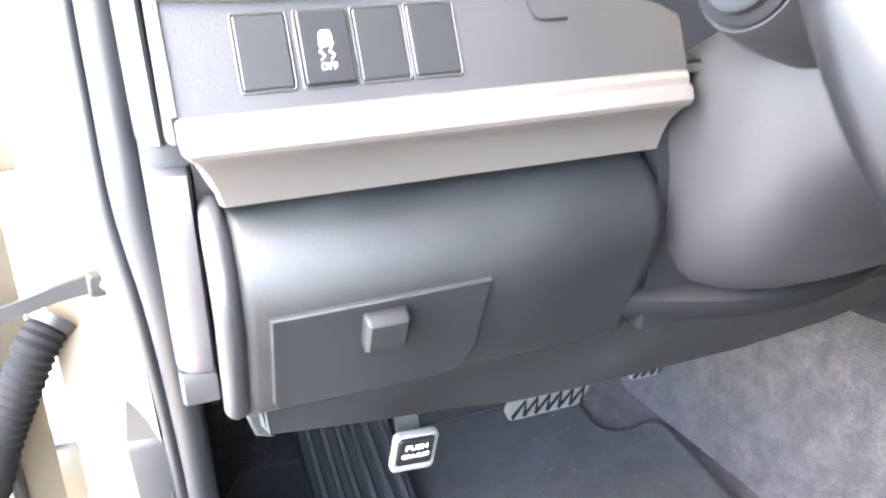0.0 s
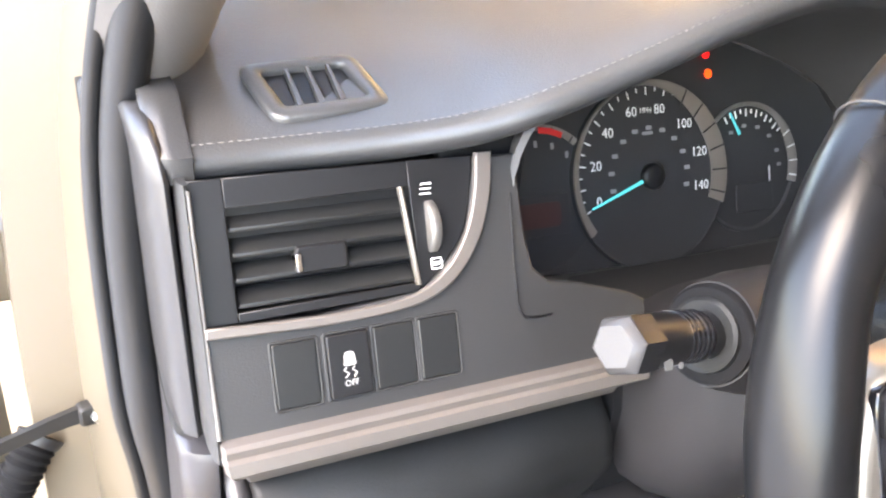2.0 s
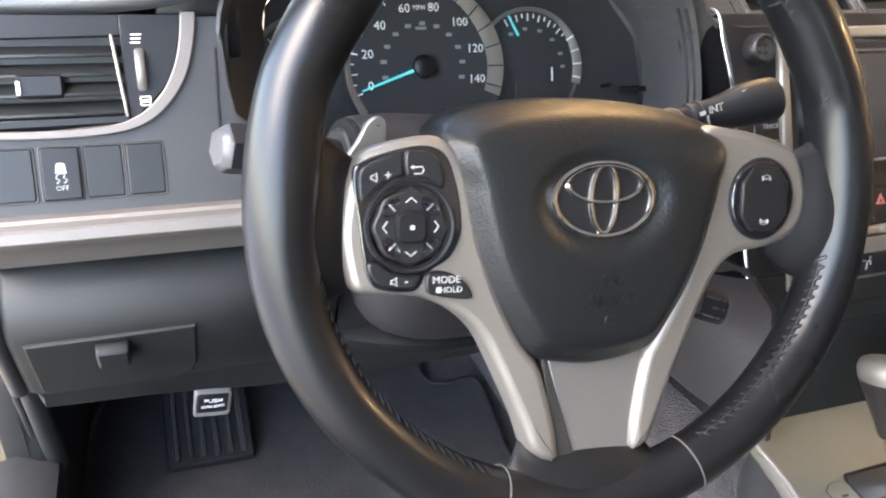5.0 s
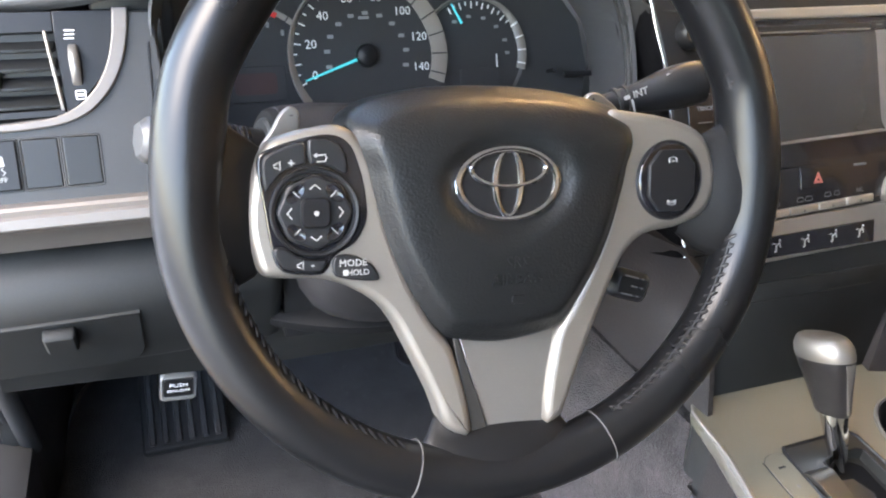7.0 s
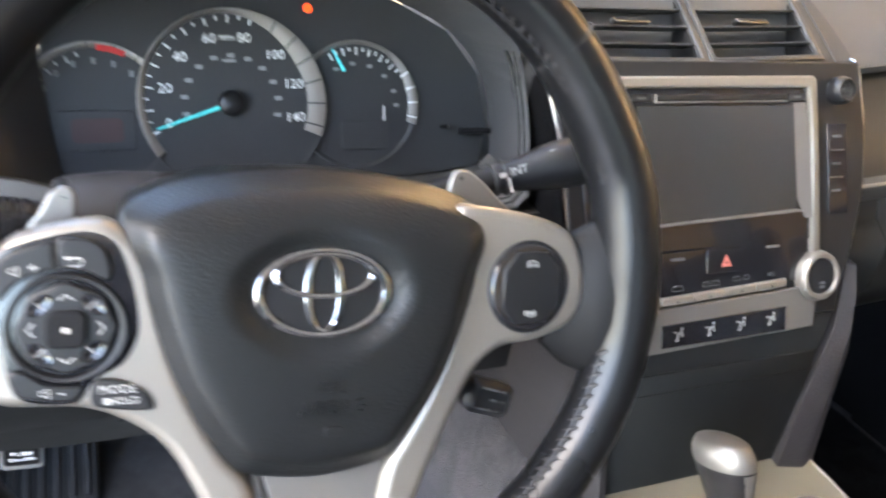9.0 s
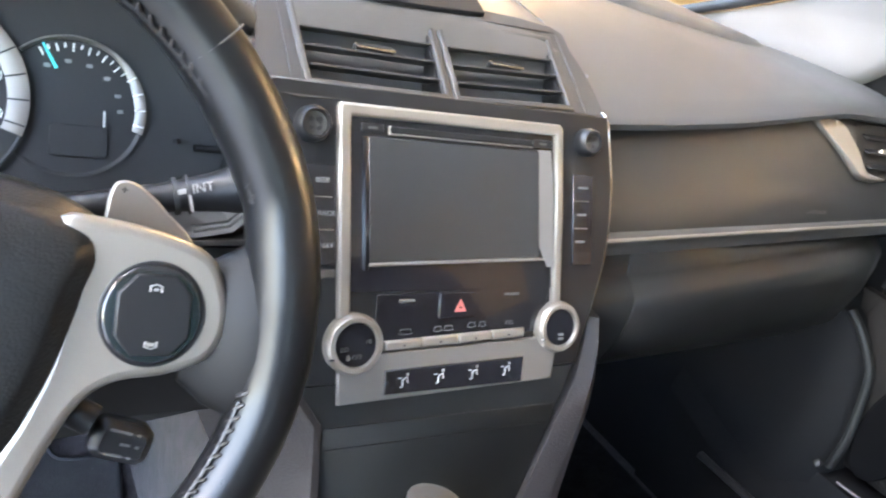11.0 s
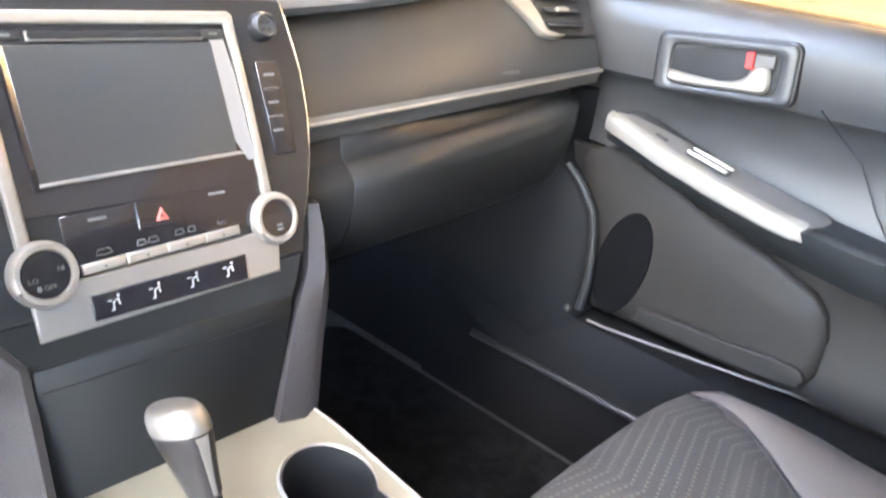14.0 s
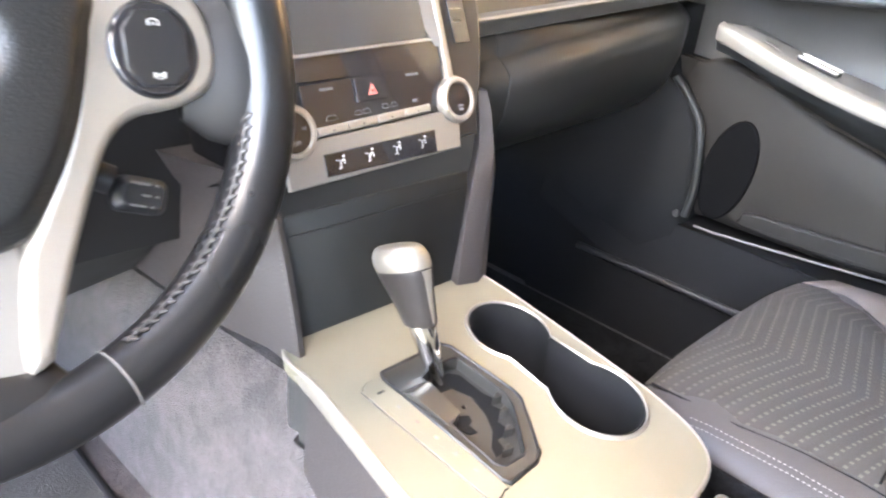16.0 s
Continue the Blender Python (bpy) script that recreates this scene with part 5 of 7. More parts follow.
letters("MODE", 0.0053, MW @ Matrix.Translation((-0.0882, -0.0400, -0.0022)), PRINT, "mark", mode)
letters("HOLD", 0.0044, MW @ Matrix.Translation((-0.0856, -0.0452, -0.0022)), PRINT, "mark", mode)
bars([(-0.0925, -0.0450, 0.0024, 0.0030)], MW, PRINT, "mark", mode, -0.0023)
pod2 = part("button_pod", plate(oval(0.1085, -0.0010, 0.0222, 0.0232, 40), 0.0035, 0.0014, -0.0068, MW), GLOSS, wheel, "gloss black oval phone buttons")
part("bezel", tube([(0.1085 + 0.0226 * math.cos(2 * math.pi * k / 40), -0.0010 + 0.0236 * math.sin(2 * math.pi * k / 40), -0.0052) for k in range(40)], 0.0008, 6, True, MW), BLACK, pod2)
part("pad", plate([(0.0922, 0.0085), (0.1000, 0.0175), (0.1170, 0.0175), (0.1248, 0.0085), (0.1248, -0.0105), (0.1170, -0.0195), (0.1000, -0.0195), (0.0922, -0.0105)], 0.0026, 0.0010, -0.0040, MW), BLACK, pod2)
for sy, vy in ((1, 0.0110), (-1, -0.0138)):
    part("mark", tube([(0.1058, vy - 0.0012 * sy, -0.0012), (0.1056, vy + 0.0012 * sy, -0.0012), (0.1082, vy + 0.0022 * sy, -0.0012), (0.1108, vy + 0.0012 * sy, -0.0012), (0.1106, vy - 0.0012 * sy, -0.0012)], [0.0007, 0.0005, 0.0004, 0.0005, 0.0007], 6, m=MW), DIM_MARK, pod2)
bars([(0.1082, -0.0140, 0.0034, 0.0016), (0.1082, 0.0108, 0.0022, 0.0012)], MW, DIM_MARK, "mark", pod2, -0.0014)

PADDLES = (("-", -0.1108, 0.0386, -0.055, [(-0.1010, 0.0094), (-0.1149, 0.0057), (-0.1275, 0.0113), (-0.1307, 0.0173), (-0.1223, 0.0298), (-0.1172, 0.0391), (-0.1118, 0.0433), (-0.1071, 0.0414), (-0.1060, 0.0363), (-0.1060, 0.026)]),
           ("+", 0.1058, 0.0500, -0.096, [(0.115, 0.000), (0.098, 0.018), (0.0978, 0.040), (0.0995, 0.0500), (0.1030, 0.0548), (0.1110, 0.0548), (0.1215, 0.0480), (0.1300, 0.0400), (0.1450, 0.0250), (0.1500, 0.005)]))
for s_, tx, ty, dz, o in PADDLES:
    mp = MW @ Matrix.Translation((0, 0, dz))
    pd = part("shift_paddle", plate_both(smooth(o, 3), -0.0025, 0.0025, 0.0012, mp), SILVER, wheel, "silver shift paddle")
    letters(s_, 0.007, mp @ Matrix.Translation((tx, ty, 0.0026)), BLACK, "mark", pd)

# ---- centre stack ----
stack = thing("centre_stack", (0.37, 0.13, 0.44), "black centre stack with silver framed screen and round knobs", "centre stack")
MT = slope((0, 0.115, 0.577), 0.4)


def tv(z):
    return (z - 0.577) / 0.9285


def tpts(pts):
    return [(x, tv(z)) for x, z in pts]


STACK = [(0.2305, 0.577), (0.2265, 0.62), (0.2225, 0.68), (0.2185, 0.7228), (0.2085, 0.765), (0.2060, 0.7780), (0.5125, 0.7780), (0.5140, 0.7735), (0.5228, 0.7237), (0.5233, 0.686), (0.5190, 0.6577), (0.5084, 0.6206), (0.4988, 0.598), (0.494, 0.577)]
part("body", plate(tpts(STACK), 0.060, 0.002, -0.060, MT), BLACK, stack)
LEFT_EDGE = [(0.2305, 0.577), (0.2265, 0.62), (0.2225, 0.68), (0.2185, 0.7228), (0.2110, 0.755), (0.2070, 0.7765)]
RIGHT_EDGE = [(0.494, 0.577), (0.4988, 0.598), (0.5084, 0.6206), (0.5190, 0.6577), (0.5233, 0.686), (0.5232, 0.7237), (0.5185, 0.755), (0.5135, 0.7765)]
VP = slope((0, 0.201, 0.7745), 1.5)
for sx, pts, over in ((-1, LEFT_EDGE, [(0.2060, 0.012), (0.2066, 0.036)]), (1, RIGHT_EDGE, [(0.5150, 0.012), (0.5125, 0.046), (0.5060, 0.074)])):
    low = [MT @ Vector((x, tv(z), -0.003)) for x, z in pts]
    high = [VP @ Vector((x, y, -0.003)) for x, y in over]
    part("chrome_edge", tube(smooth(low + high, 4, False), 0.0017, 8), CHROME, stack, "thin chrome edge")
    flare = 0.0 if sx < 0 else 1.0
    part("side_cheek", loft([[(x, tv(z), -0.003), (x + sx * 0.004, tv(z), -0.006), (x + sx * 0.0055, tv(z), -0.014), (x + sx * (0.0055 + 0.002 * flare), tv(z), -0.026), (x + sx * (0.0055 + 0.0055 * flare), tv(z), -0.040), (x + sx * (0.005 + 0.012 * flare), tv(z), -0.052), (x, tv(z), -0.06)] for x, z in smooth(pts, 4, False)], m=MT), HOLLOW, stack)

# silver frame round the screen, open at its foot
FO = [(0.2605, 0.7660), (0.4560, 0.7670), (0.4600, 0.7640), (0.4650, 0.7000), (0.4690, 0.6180), (0.4605, 0.6180), (0.4565, 0.7000), (0.4520, 0.7580), (0.2690, 0.7575), (0.2685, 0.7480), (0.2712, 0.700), (0.2745, 0.6180), (0.2650, 0.6180), (0.2615, 0.700), (0.2585, 0.7630)]
part("screen_frame", plate(tpts(FO), 0.006, 0.0022, 0.0, MT), SILVER, stack, "silver frame, open below")
part("screen_surround", plate(tpts([(0.2690, 0.7575), (0.4522, 0.7580), (0.4595, 0.640), (0.2735, 0.640)]), 0.002, 0.0005, 0.0, MT), GLOSS, stack)
part("cd_slot", plate(rrect(0.3000, 0.4300, tv(0.7490), tv(0.7530), 0.0015), 0.002, 0.0005, 0.002, MT), BLACK, stack)
part("slot_lip", box(0.2990, 0.4305, tv(0.7472), tv(0.7484), 0.002, 0.0042, 0.0004, MT), SILVER_DARK, stack)
part("slot_lip", box(0.2990, 0.3012, tv(0.7474), tv(0.7535), 0.002, 0.0038, 0.0003, MT), SILVER, stack)
for x in (0.2860, 0.4405):
    b_ = part("slot_button", plate(rrect(x - 0.0095, x + 0.0095, tv(0.7480), tv(0.7540), 0.001), 0.0028, 0.0006, 0.001, MT), BLACK, stack)
    bars([(x, tv(0.7510), 0.0075, 0.0018)], MT, DIM_PRINT, "mark", b_, 0.0038)
part("screen", plate(tpts([(0.2884, 0.6600), (0.4440, 0.6645), (0.4375, 0.7450), (0.2836, 0.7450)]), 0.0015, 0.0005, 0.0018, MT), SCREEN, stack, "switched-off grey screen")
part("screen_bevel", loft([[(x0, tv(z), 0.0015), (x0, tv(z), 0.003), (x1, tv(z), 0.006), (x1, tv(z), 0.0015)] for z, x0, x1 in ((0.7465, 0.4368, 0.4475), (0.72, 0.4392, 0.4520), (0.69, 0.4420, 0.4550), (0.672, 0.4438, 0.4565), (0.657, 0.4530, 0.4575))], m=MT), RAIL_SILVER, stack)
part("screen_bevel", loft([[(x1, tv(z), 0.0015), (x1, tv(z), 0.005), (x0, tv(z), 0.003), (x0, tv(z), 0.0015)] for z, x0, x1 in ((0.745, 0.2836, 0.2795), (0.70, 0.2862, 0.2822), (0.655, 0.2884, 0.2845))], m=MT), GLOSS, stack)
part("screen_lip", plate(tpts([(0.2875, 0.6575), (0.4530, 0.6622), (0.4440, 0.6645), (0.2880, 0.6600)]), 0.0026, 0.0006, 0.001, MT), SILVER_DARK, stack)
# side keys
for x0, x1, words in ((0.2330, 0.2590, ("SEEK", "TRACK", "NAV")), (0.4765, 0.4985, ())):
    col = part("key_column", plate(tpts([(x0, 0.7245 if words else 0.7300), (x1, 0.7245 if words else 0.7300), (x1 + 0.004, 0.658), (x0 + 0.005, 0.658)]), 0.0022, 0.0008, 0.0, MT), GLOSS, stack)
    for k in range(3):
        z = (0.7143 if words else 0.7198) - 0.0215 * k
        c = 0.2497 + 0.0023 * k if words else 0.4876
        if words:
            letters(words[k], 0.0052, MT @ Matrix.Translation((c, tv(z), 0.0024)), GREY_PRINT, "mark", col)
        else:
            bars([(c, tv(z), 0.0105, 0.0020)], MT, DIM_PRINT, "mark", col, 0.0022)
        if k < 2:
            part("key_bar", box(c - 0.0075, c + 0.0075, tv(z - 0.0108) - 0.0005, tv(z - 0.0108) + 0.0005, 0.002, 0.0032, 0.0004, MT), SILVER, col)
part("card_slot", plate(rrect(0.2450, 0.2620, tv(0.6500), tv(0.6555), 0.001), 0.003, 0.0006, 0.0, MT), RAIL_DARK, stack)


def knob(x, z, r, out, face, name, label):
    ob = part(name, lathe([(r + 0.001, 0.0), (r + 0.0012, out * 0.5), (r, out - 0.002), (r - 0.0014, out), (r * 0.79, out), (r * 0.76, out - 0.0012), (r * 0.74, out - 0.004), (0.0001, out - 0.004)], 48, MT @ Matrix.Translation((x, tv(z), 0.0))), face, stack, label)
    return ob


for x, z, r in ((0.2398, 0.7500, 0.0118), (0.4880, 0.7556, 0.0108)):
    k_ = knob(x, z, r, 0.012, BLACK, "audio_knob", "small round dark knob with a glossy rim")
    part("cap", lathe([(0.0001, 0.0075), (r * 0.76, 0.0075), (r * 0.72, 0.0098), (r * 0.4, 0.0090), (0.0001, 0.0086)], 28, MT @ Matrix.Translation((x, tv(z), 0.0))), PLASTIC, k_)
    for a in range(4):
        part("dimple", lathe([(0.0001, 0.0090), (0.0020, 0.0090), (0.0018, 0.0096), (0.0001, 0.0096)], 12, MT @ Matrix.Translation((x + 0.0042 * math.cos(a * math.pi / 2 + 0.8), tv(z) + 0.0042 * math.sin(a * math.pi / 2 + 0.8), 0.0))), BLACK, k_)
for x, z, r, lo in ((0.2778, 0.6052, 0.0218, ("LO", "HI")), (0.4662, 0.6098, 0.0208, ())):
    k_ = knob(x, z, r, 0.011, SILVER, "climate_knob", "silver ringed climate knob with a black face")
    part("face", lathe([(0.0001, 0.005), (r * 0.755, 0.005), (r * 0.755, 0.0082), (r * 0.72, 0.0092), (0.0001, 0.0092)], 40, MT @ Matrix.Translation((x, tv(z), 0.0))), GLOSS, k_)
    if lo:
        letters("LO", 0.0052, MT @ Matrix.Translation((x - 0.009, tv(z) - 0.003, 0.0094)), DIM_PRINT, "mark", k_)
        letters("HI", 0.0048, MT @ Matrix.Translation((x + 0.010, tv(z) + 0.002, 0.0094)), DIM_PRINT, "mark", k_)
        letters("OFF", 0.0048, MT @ Matrix.Translation((x + 0.001, tv(z) - 0.0090, 0.0094)), DIM_PRINT, "mark", k_)
        bars([(x - 0.0062, tv(z) - 0.0090, 0.0028, 0.004)], MT, DIM_PRINT, "mark", k_, 0.0093)
    else:
        bars([(x + 0.001, tv(z) - 0.006, 0.006, 0.0022), (x + 0.001, tv(z) - 0.0095, 0.006, 0.0022)], MT, DIM_PRINT, "mark", k_, 0.0093)
    part("pointer", box(x - r * 0.98, x - r * 0.80, tv(z) - r * 0.48, tv(z) - r * 0.40, 0.0105, 0.0116, 0.0003, MT), CHROME, k_)

# keys between the knobs
keys = part("key_panel", plate(tpts([(0.296, 0.6045), (0.452, 0.6070), (0.458, 0.6430), (0.2960, 0.6380)]), 0.0018, 0.0006, 0.0, MT), GLOSS, stack)
hz = part("hazard_key", plate(rrect(0.3500, 0.3860, tv(0.6200), tv(0.6385), 0.0015), 0.0026, 0.0006, 0.0008, MT), GLOSS, stack)
part("hazard_mark", frame_plate([(0.3636, tv(0.6245)), (0.3744, tv(0.6245)), (0.3690, tv(0.6338))], [(0.3672, tv(0.6265)), (0.3708, tv(0.6265)), (0.3690, tv(0.6297))], 0.0004, 0.0001, 0.0034, MT), PINK, hz, "pale red triangle")
bars([(0.3217, tv(0.6333), 0.0135, 0.0022), (0.4188, tv(0.6363), 0.0150, 0.0022)], MT, DIM_PRINT, "mark", keys, 0.0018)
for x, z, w in ((0.3217, 0.6113, 0.012), (0.3500, 0.6122, 0.007), (0.3595, 0.6125, 0.0085), (0.3812, 0.6140, 0.0075), (0.3915, 0.6143, 0.0065)):
    part("mark", tube([(x - w / 2, tv(z) - 0.0016, 0.002), (x - w / 3, tv(z) + 0.0018, 0.002), (x + w / 3, tv(z) + 0.0020, 0.002), (x + w / 2, tv(z) - 0.0014, 0.002), (x, tv(z) - 0.0020, 0.002)], 0.0004, 5, True, MT), DIM_PRINT, keys)
letters("A/C", 0.0050, MT @ Matrix.Translation((0.4178, tv(0.6145), 0.0022)), DIM_PRINT, "mark", keys)
for k in range(4):
    x = 0.3035 + 0.0322 * k
    z = 0.5985 + 0.0012 * k
    kb = part("climate_key", plate([(x, tv(z)), (x + 0.0318, tv(z + 0.0011)), (x + 0.0318, tv(z + 0.0082)), (x, tv(z + 0.0071))], 0.0055, 0.0018, 0.0, MT), SILVER, stack)
    part("mark", box(x + 0.0150, x + 0.0168, tv(z + 0.0028), tv(z + 0.0042), 0.0052, 0.0058, 0.0002, MT), BLACK, kb)
part("lower_panel", plate(tpts([(0.2676, 0.5632), (0.4640, 0.5685), (0.4675, 0.592), (0.4520, 0.6020), (0.3040, 0.5975), (0.2665, 0.5900)]), 0.004, 0.0012, 0.0, MT), SILVER_DARK, stack, "grey silver panel below the knobs")
mode_row = part("vent_keys", plate(tpts([(0.3045, 0.5680), (0.4310, 0.5690), (0.4322, 0.5880), (0.3045, 0.5852)]), 0.003, 0.0008, 0.0025, MT), GLOSS, stack)
for k in range(4):
    x, z = 0.3200 + 0.0315 * k, 0.5766 + 0.0008 * k
    part("mark", tube([(x + 0.0035, tv(z - 0.001), 0.0058), (x + 0.0030, tv(z + 0.003), 0.0058), (x - 0.0008, tv(z + 0.001), 0.0058), (x - 0.0010, tv(z - 0.0036), 0.0058), (x - 0.0030, tv(z - 0.0040), 0.0058)], 0.0006, 6, m=MT), PRINT, mode_row)
    bars([(x + 0.0034, tv(z + 0.0050), 0.0020, 0.0018), (x - 0.0032, tv(z + 0.0026), 0.0034, 0.0008)], MT, PRINT, "mark", mode_row, 0.0055)
part("bin_lid", loft([[(x0, y + 0.003, z), (x0 + 0.003, y, z), (x1 - 0.003, y, z), (x1, y + 0.003, z), (x1, 0.17, z), (x0, 0.17, z)] for z, y, x0, x1 in ((0.425, 0.0885, 0.258, 0.452), (0.445, 0.0900, 0.257, 0.455), (0.48, 0.0940, 0.256, 0.463), (0.53, 0.1005, 0.257, 0.474), (0.5425, 0.1030, 0.259, 0.475), (0.5455, 0.1045, 0.260, 0.475))]), PLASTIC_DARK, stack, "closed black storage lid")
part("lower_fascia", loft([[(x0, y + 0.004, z), (x0 + 0.003, y, z), (x1 - 0.003, y, z), (x1, y + 0.004, z), (x1, 0.19, z), (x0, 0.19, z)] for z, y, x0, x1 in ((0.425, 0.0905, 0.2595, 0.450), (0.48, 0.0962, 0.2590, 0.461), (0.53, 0.1030, 0.2580, 0.474), (0.556, 0.1078, 0.2500, 0.484), (0.5765, 0.1150, 0.2335, 0.493))]), PLASTIC_DARK, stack, "black panel round the storage lid")
part("bin_seam", box(0.262, 0.468, 0.0996, 0.104, 0.5290, 0.5296, 0.0002), BLACK, stack)
# flanks beside the stack
part("flank", loft([[(0.4825 + a, y, z), (0.4855 + a + w * 0.5, y - 0.006, z), (0.4835 + a + w, y + 0.002, z), (0.488 + a + w, y + 0.05, z), (0.4825 + a, y + 0.05, z)] for z, y, a, w in ((0.422, 0.078, -0.0355, 0.046), (0.46, 0.085, -0.026, 0.042), (0.50, 0.094, -0.014, 0.038), (0.535, 0.104, 0.001, 0.034), (0.56, 0.114, 0.016, 0.024), (0.59, 0.126, 0.024, 0.018), (0.612, 0.138, 0.030, 0.010))]), FLANK_SKIN, stack, "padded flank in grey leatherette")
FL = [(0.420, 0.068, 0.260, 0.185), (0.47, 0.078, 0.258, 0.180), (0.51, 0.090, 0.2575, 0.182), (0.55, 0.104, 0.2570, 0.190), (0.585, 0.119, 0.231, 0.205)]
part("flank", loft([[(x, y, z), (x - 0.006, y - 0.001, z), (x - 0.018, y + 0.030, max(z, 0.434)), (x - 0.035, y + 0.085, max(z, 0.438)), (x - 0.04, y2 + 0.10, max(z, 0.436)), (x, y2 + 0.10, z)] for z, y, x, y2 in FL]), FLANK_SKIN, stack, "padded flank in grey leatherette")
seam([(x - 0.007, y + 0.002, z) for z, y, x, y2 in FL], THREAD, "stitching", stack, 0.0055, 0.0006)

# centre air vents, leaning back over the screen
def vent_line(pts, z=0.0):
    return [tuple(VP @ Vector((x, y, z))) for x, y in pts]


HOUSING = smooth([(0.2062, -0.010), (0.30, -0.0105), (0.42, -0.010), (0.5128, -0.008), (0.5160, 0.010), (0.5135, 0.046), (0.5060, 0.078), (0.4920, 0.104), (0.37, 0.108), (0.2350, 0.104), (0.2150, 0.078), (0.2070, 0.036)], 3)
HOLE_L = [(0.2425, 0.0040), (0.3515, 0.0045), (0.3555, 0.0785), (0.2420, 0.0765)]
HOLE_R = [(0.3668, 0.0048), (0.4758, 0.0100), (0.4800, 0.0830), (0.3703, 0.0790)]
cv_ = part("centre_vents", hole_plate(HOUSING, [HOLE_L, HOLE_R], -0.030, 0.0, VP), FASCIA, stack, "pair of black slatted air vents in a grey housing")
part("vent_well", plate(rrect(0.236, 0.486, -0.002, 0.090, 0.004), 0.003, 0.0008, -0.036, VP), CUP_BLACK, cv_)
for o in (HOLE_L, HOLE_R):
    part("vent_wall", frame_plate(inset(o, -0.0004), inset(o, 0.0012), 0.030, 0.0006, -0.0315, VP), CUP_BLACK, cv_)
    part("vent_bezel", frame_plate(inset(o, -0.0060), inset(o, -0.0004), 0.0022, 0.0010, 0.0, VP), PLASTIC, cv_)
part("housing_groove", tube(vent_line(smooth([(0.2275, -0.0070), (0.4940, -0.0050), (0.4960, 0.0400), (0.4955, 0.0960), (0.2290, 0.0900), (0.2278, 0.0400)], 1), 0.0), 0.0008, 6, True), BLACK, cv_)
for k in range(3):
    for o in (HOLE_L, HOLE_R):
        t = (k + 1) / 4
        x0, x1 = o[0][0] * (1 - t) + o[3][0] * t, o[1][0] * (1 - t) + o[2][0] * t
        y0, y1 = o[0][1] * (1 - t) + o[3][1] * t, o[1][1] * (1 - t) + o[2][1] * t
        tilt = math.degrees(math.atan2(y1 - y0, x1 - x0))
        w = (x1 - x0) / 2 - 0.0012
        ms = VP @ Matrix.Translation(((x0 + x1) / 2, (y0 + y1) / 2, -0.007)) @ pose(0, 0, 0, 0, 0, tilt) @ pose(0, 0, 0, -58)
        part("slat", box(-w, w, -0.0095, 0.0065, -0.0009, 0.0009, 0.0008, ms), BLACK, cv_)
        part("slat_edge", tube([ms @ Vector((-w, -0.0095, 0)), ms @ Vector((w, -0.0095, 0))], 0.0009, 6), PLASTIC, cv_)
for x, y in ((0.3010, 0.0430), (0.4245, 0.0465)):
    mt = VP @ Matrix.Translation((x, y, 0.0))
    part("tab", plate_both(rrect(-0.0170, 0.0170, -0.0030, 0.0030, 0.0024), -0.006, 0.0015, 0.0015, mt), PLASTIC_DARK, cv_)
    part("tab_rim", tube([mt @ Vector((-0.0165, 0.0010, 0.0012)), mt @ Vector((-0.0150, -0.0024, 0.0016)), mt @ Vector((0.0, -0.0030, 0.0016)), mt @ Vector((0.0165, -0.0024, 0.0012))], 0.0009, 6), CHROME, cv_, "bright lip of the tab")
part("top_window", plate(smooth([(0.3010, -0.0205), (0.3457, -0.0205), (0.4100, -0.0140), (0.4195, -0.0080), (0.4232, 0.0177), (0.4240, 0.0560), (0.4160, 0.0680), (0.3060, 0.0680), (0.2960, 0.0560), (0.2925, 0.0100), (0.2918, -0.0100)], 4), 0.004, 0.001, -0.0015, slope((0, 0.295, 0.8350), 3.3)), CUP_BLACK, stack, "dark smoked window above the vents")
part("top_cover", across([(x, [(0.262, 0.8190 - k), (0.30, 0.835 - k), (0.40, 0.852 - k), (0.62, 0.870), (0.84, 0.870), (0.84, 0.79), (0.40, 0.79 + 0.8 * k), (0.24 + k * 0.8, 0.765 + 1.7 * k)]) for x, k in ((0.205, 0.02), (0.225, 0.006), (0.25, 0.0), (0.36, -0.002), (0.47, 0.0), (0.505, 0.006), (0.53, 0.02))]), PAD, stack)

# ---- passenger side of the dashboard ----
LIP = ((0.50, 0.768), (0.53, 0.769), (0.62, 0.7755), (0.72, 0.786), (0.82, 0.8015), (0.88, 0.8105), (0.92, 0.812), (1.0, 0.811), (1.07, 0.808))


def lip_height(x):
    """Height of the pad's front lip: level by the stack, rising over the vent."""
    for (x0, z0), (x1, z1) in zip(LIP, LIP[1:]):
        if x <= x1:
            return z0 + (z1 - z0) * (x - x0) / (x1 - x0)
    return LIP[-1][1]


def pd_profile(x):
    u = (x - 0.53) / 0.51
    y, z = 0.214 + 0.018 * u, lip_height(x)
    return [(y + 0.012, z - 0.012), (y + 0.001, z - 0.008), (y - 0.001, z - 0.002), (y + 0.004, z + 0.004), (y + 0.03, z + 0.016 - 0.004 * u), (y + 0.10, 0.832 - 0.002 * u), (0.45, 0.858 - 0.018 * u * u), (0.62, 0.872 - 0.03 * u ** 3), (0.84, 0.872 - 0.035 * u ** 3), (0.84, 0.78), (0.40, 0.75), (y + 0.04, z - 0.02)]


def top(x, y):
    """Height of the pad's upper face."""
    prof = pd_profile(x)[4:9]
    for (y0, z0), (y1, z1) in zip(prof, prof[1:]):
        if y <= y1:
            return z0 + (z1 - z0) * (y - y0) / (y1 - y0)
    return prof[-1][1]


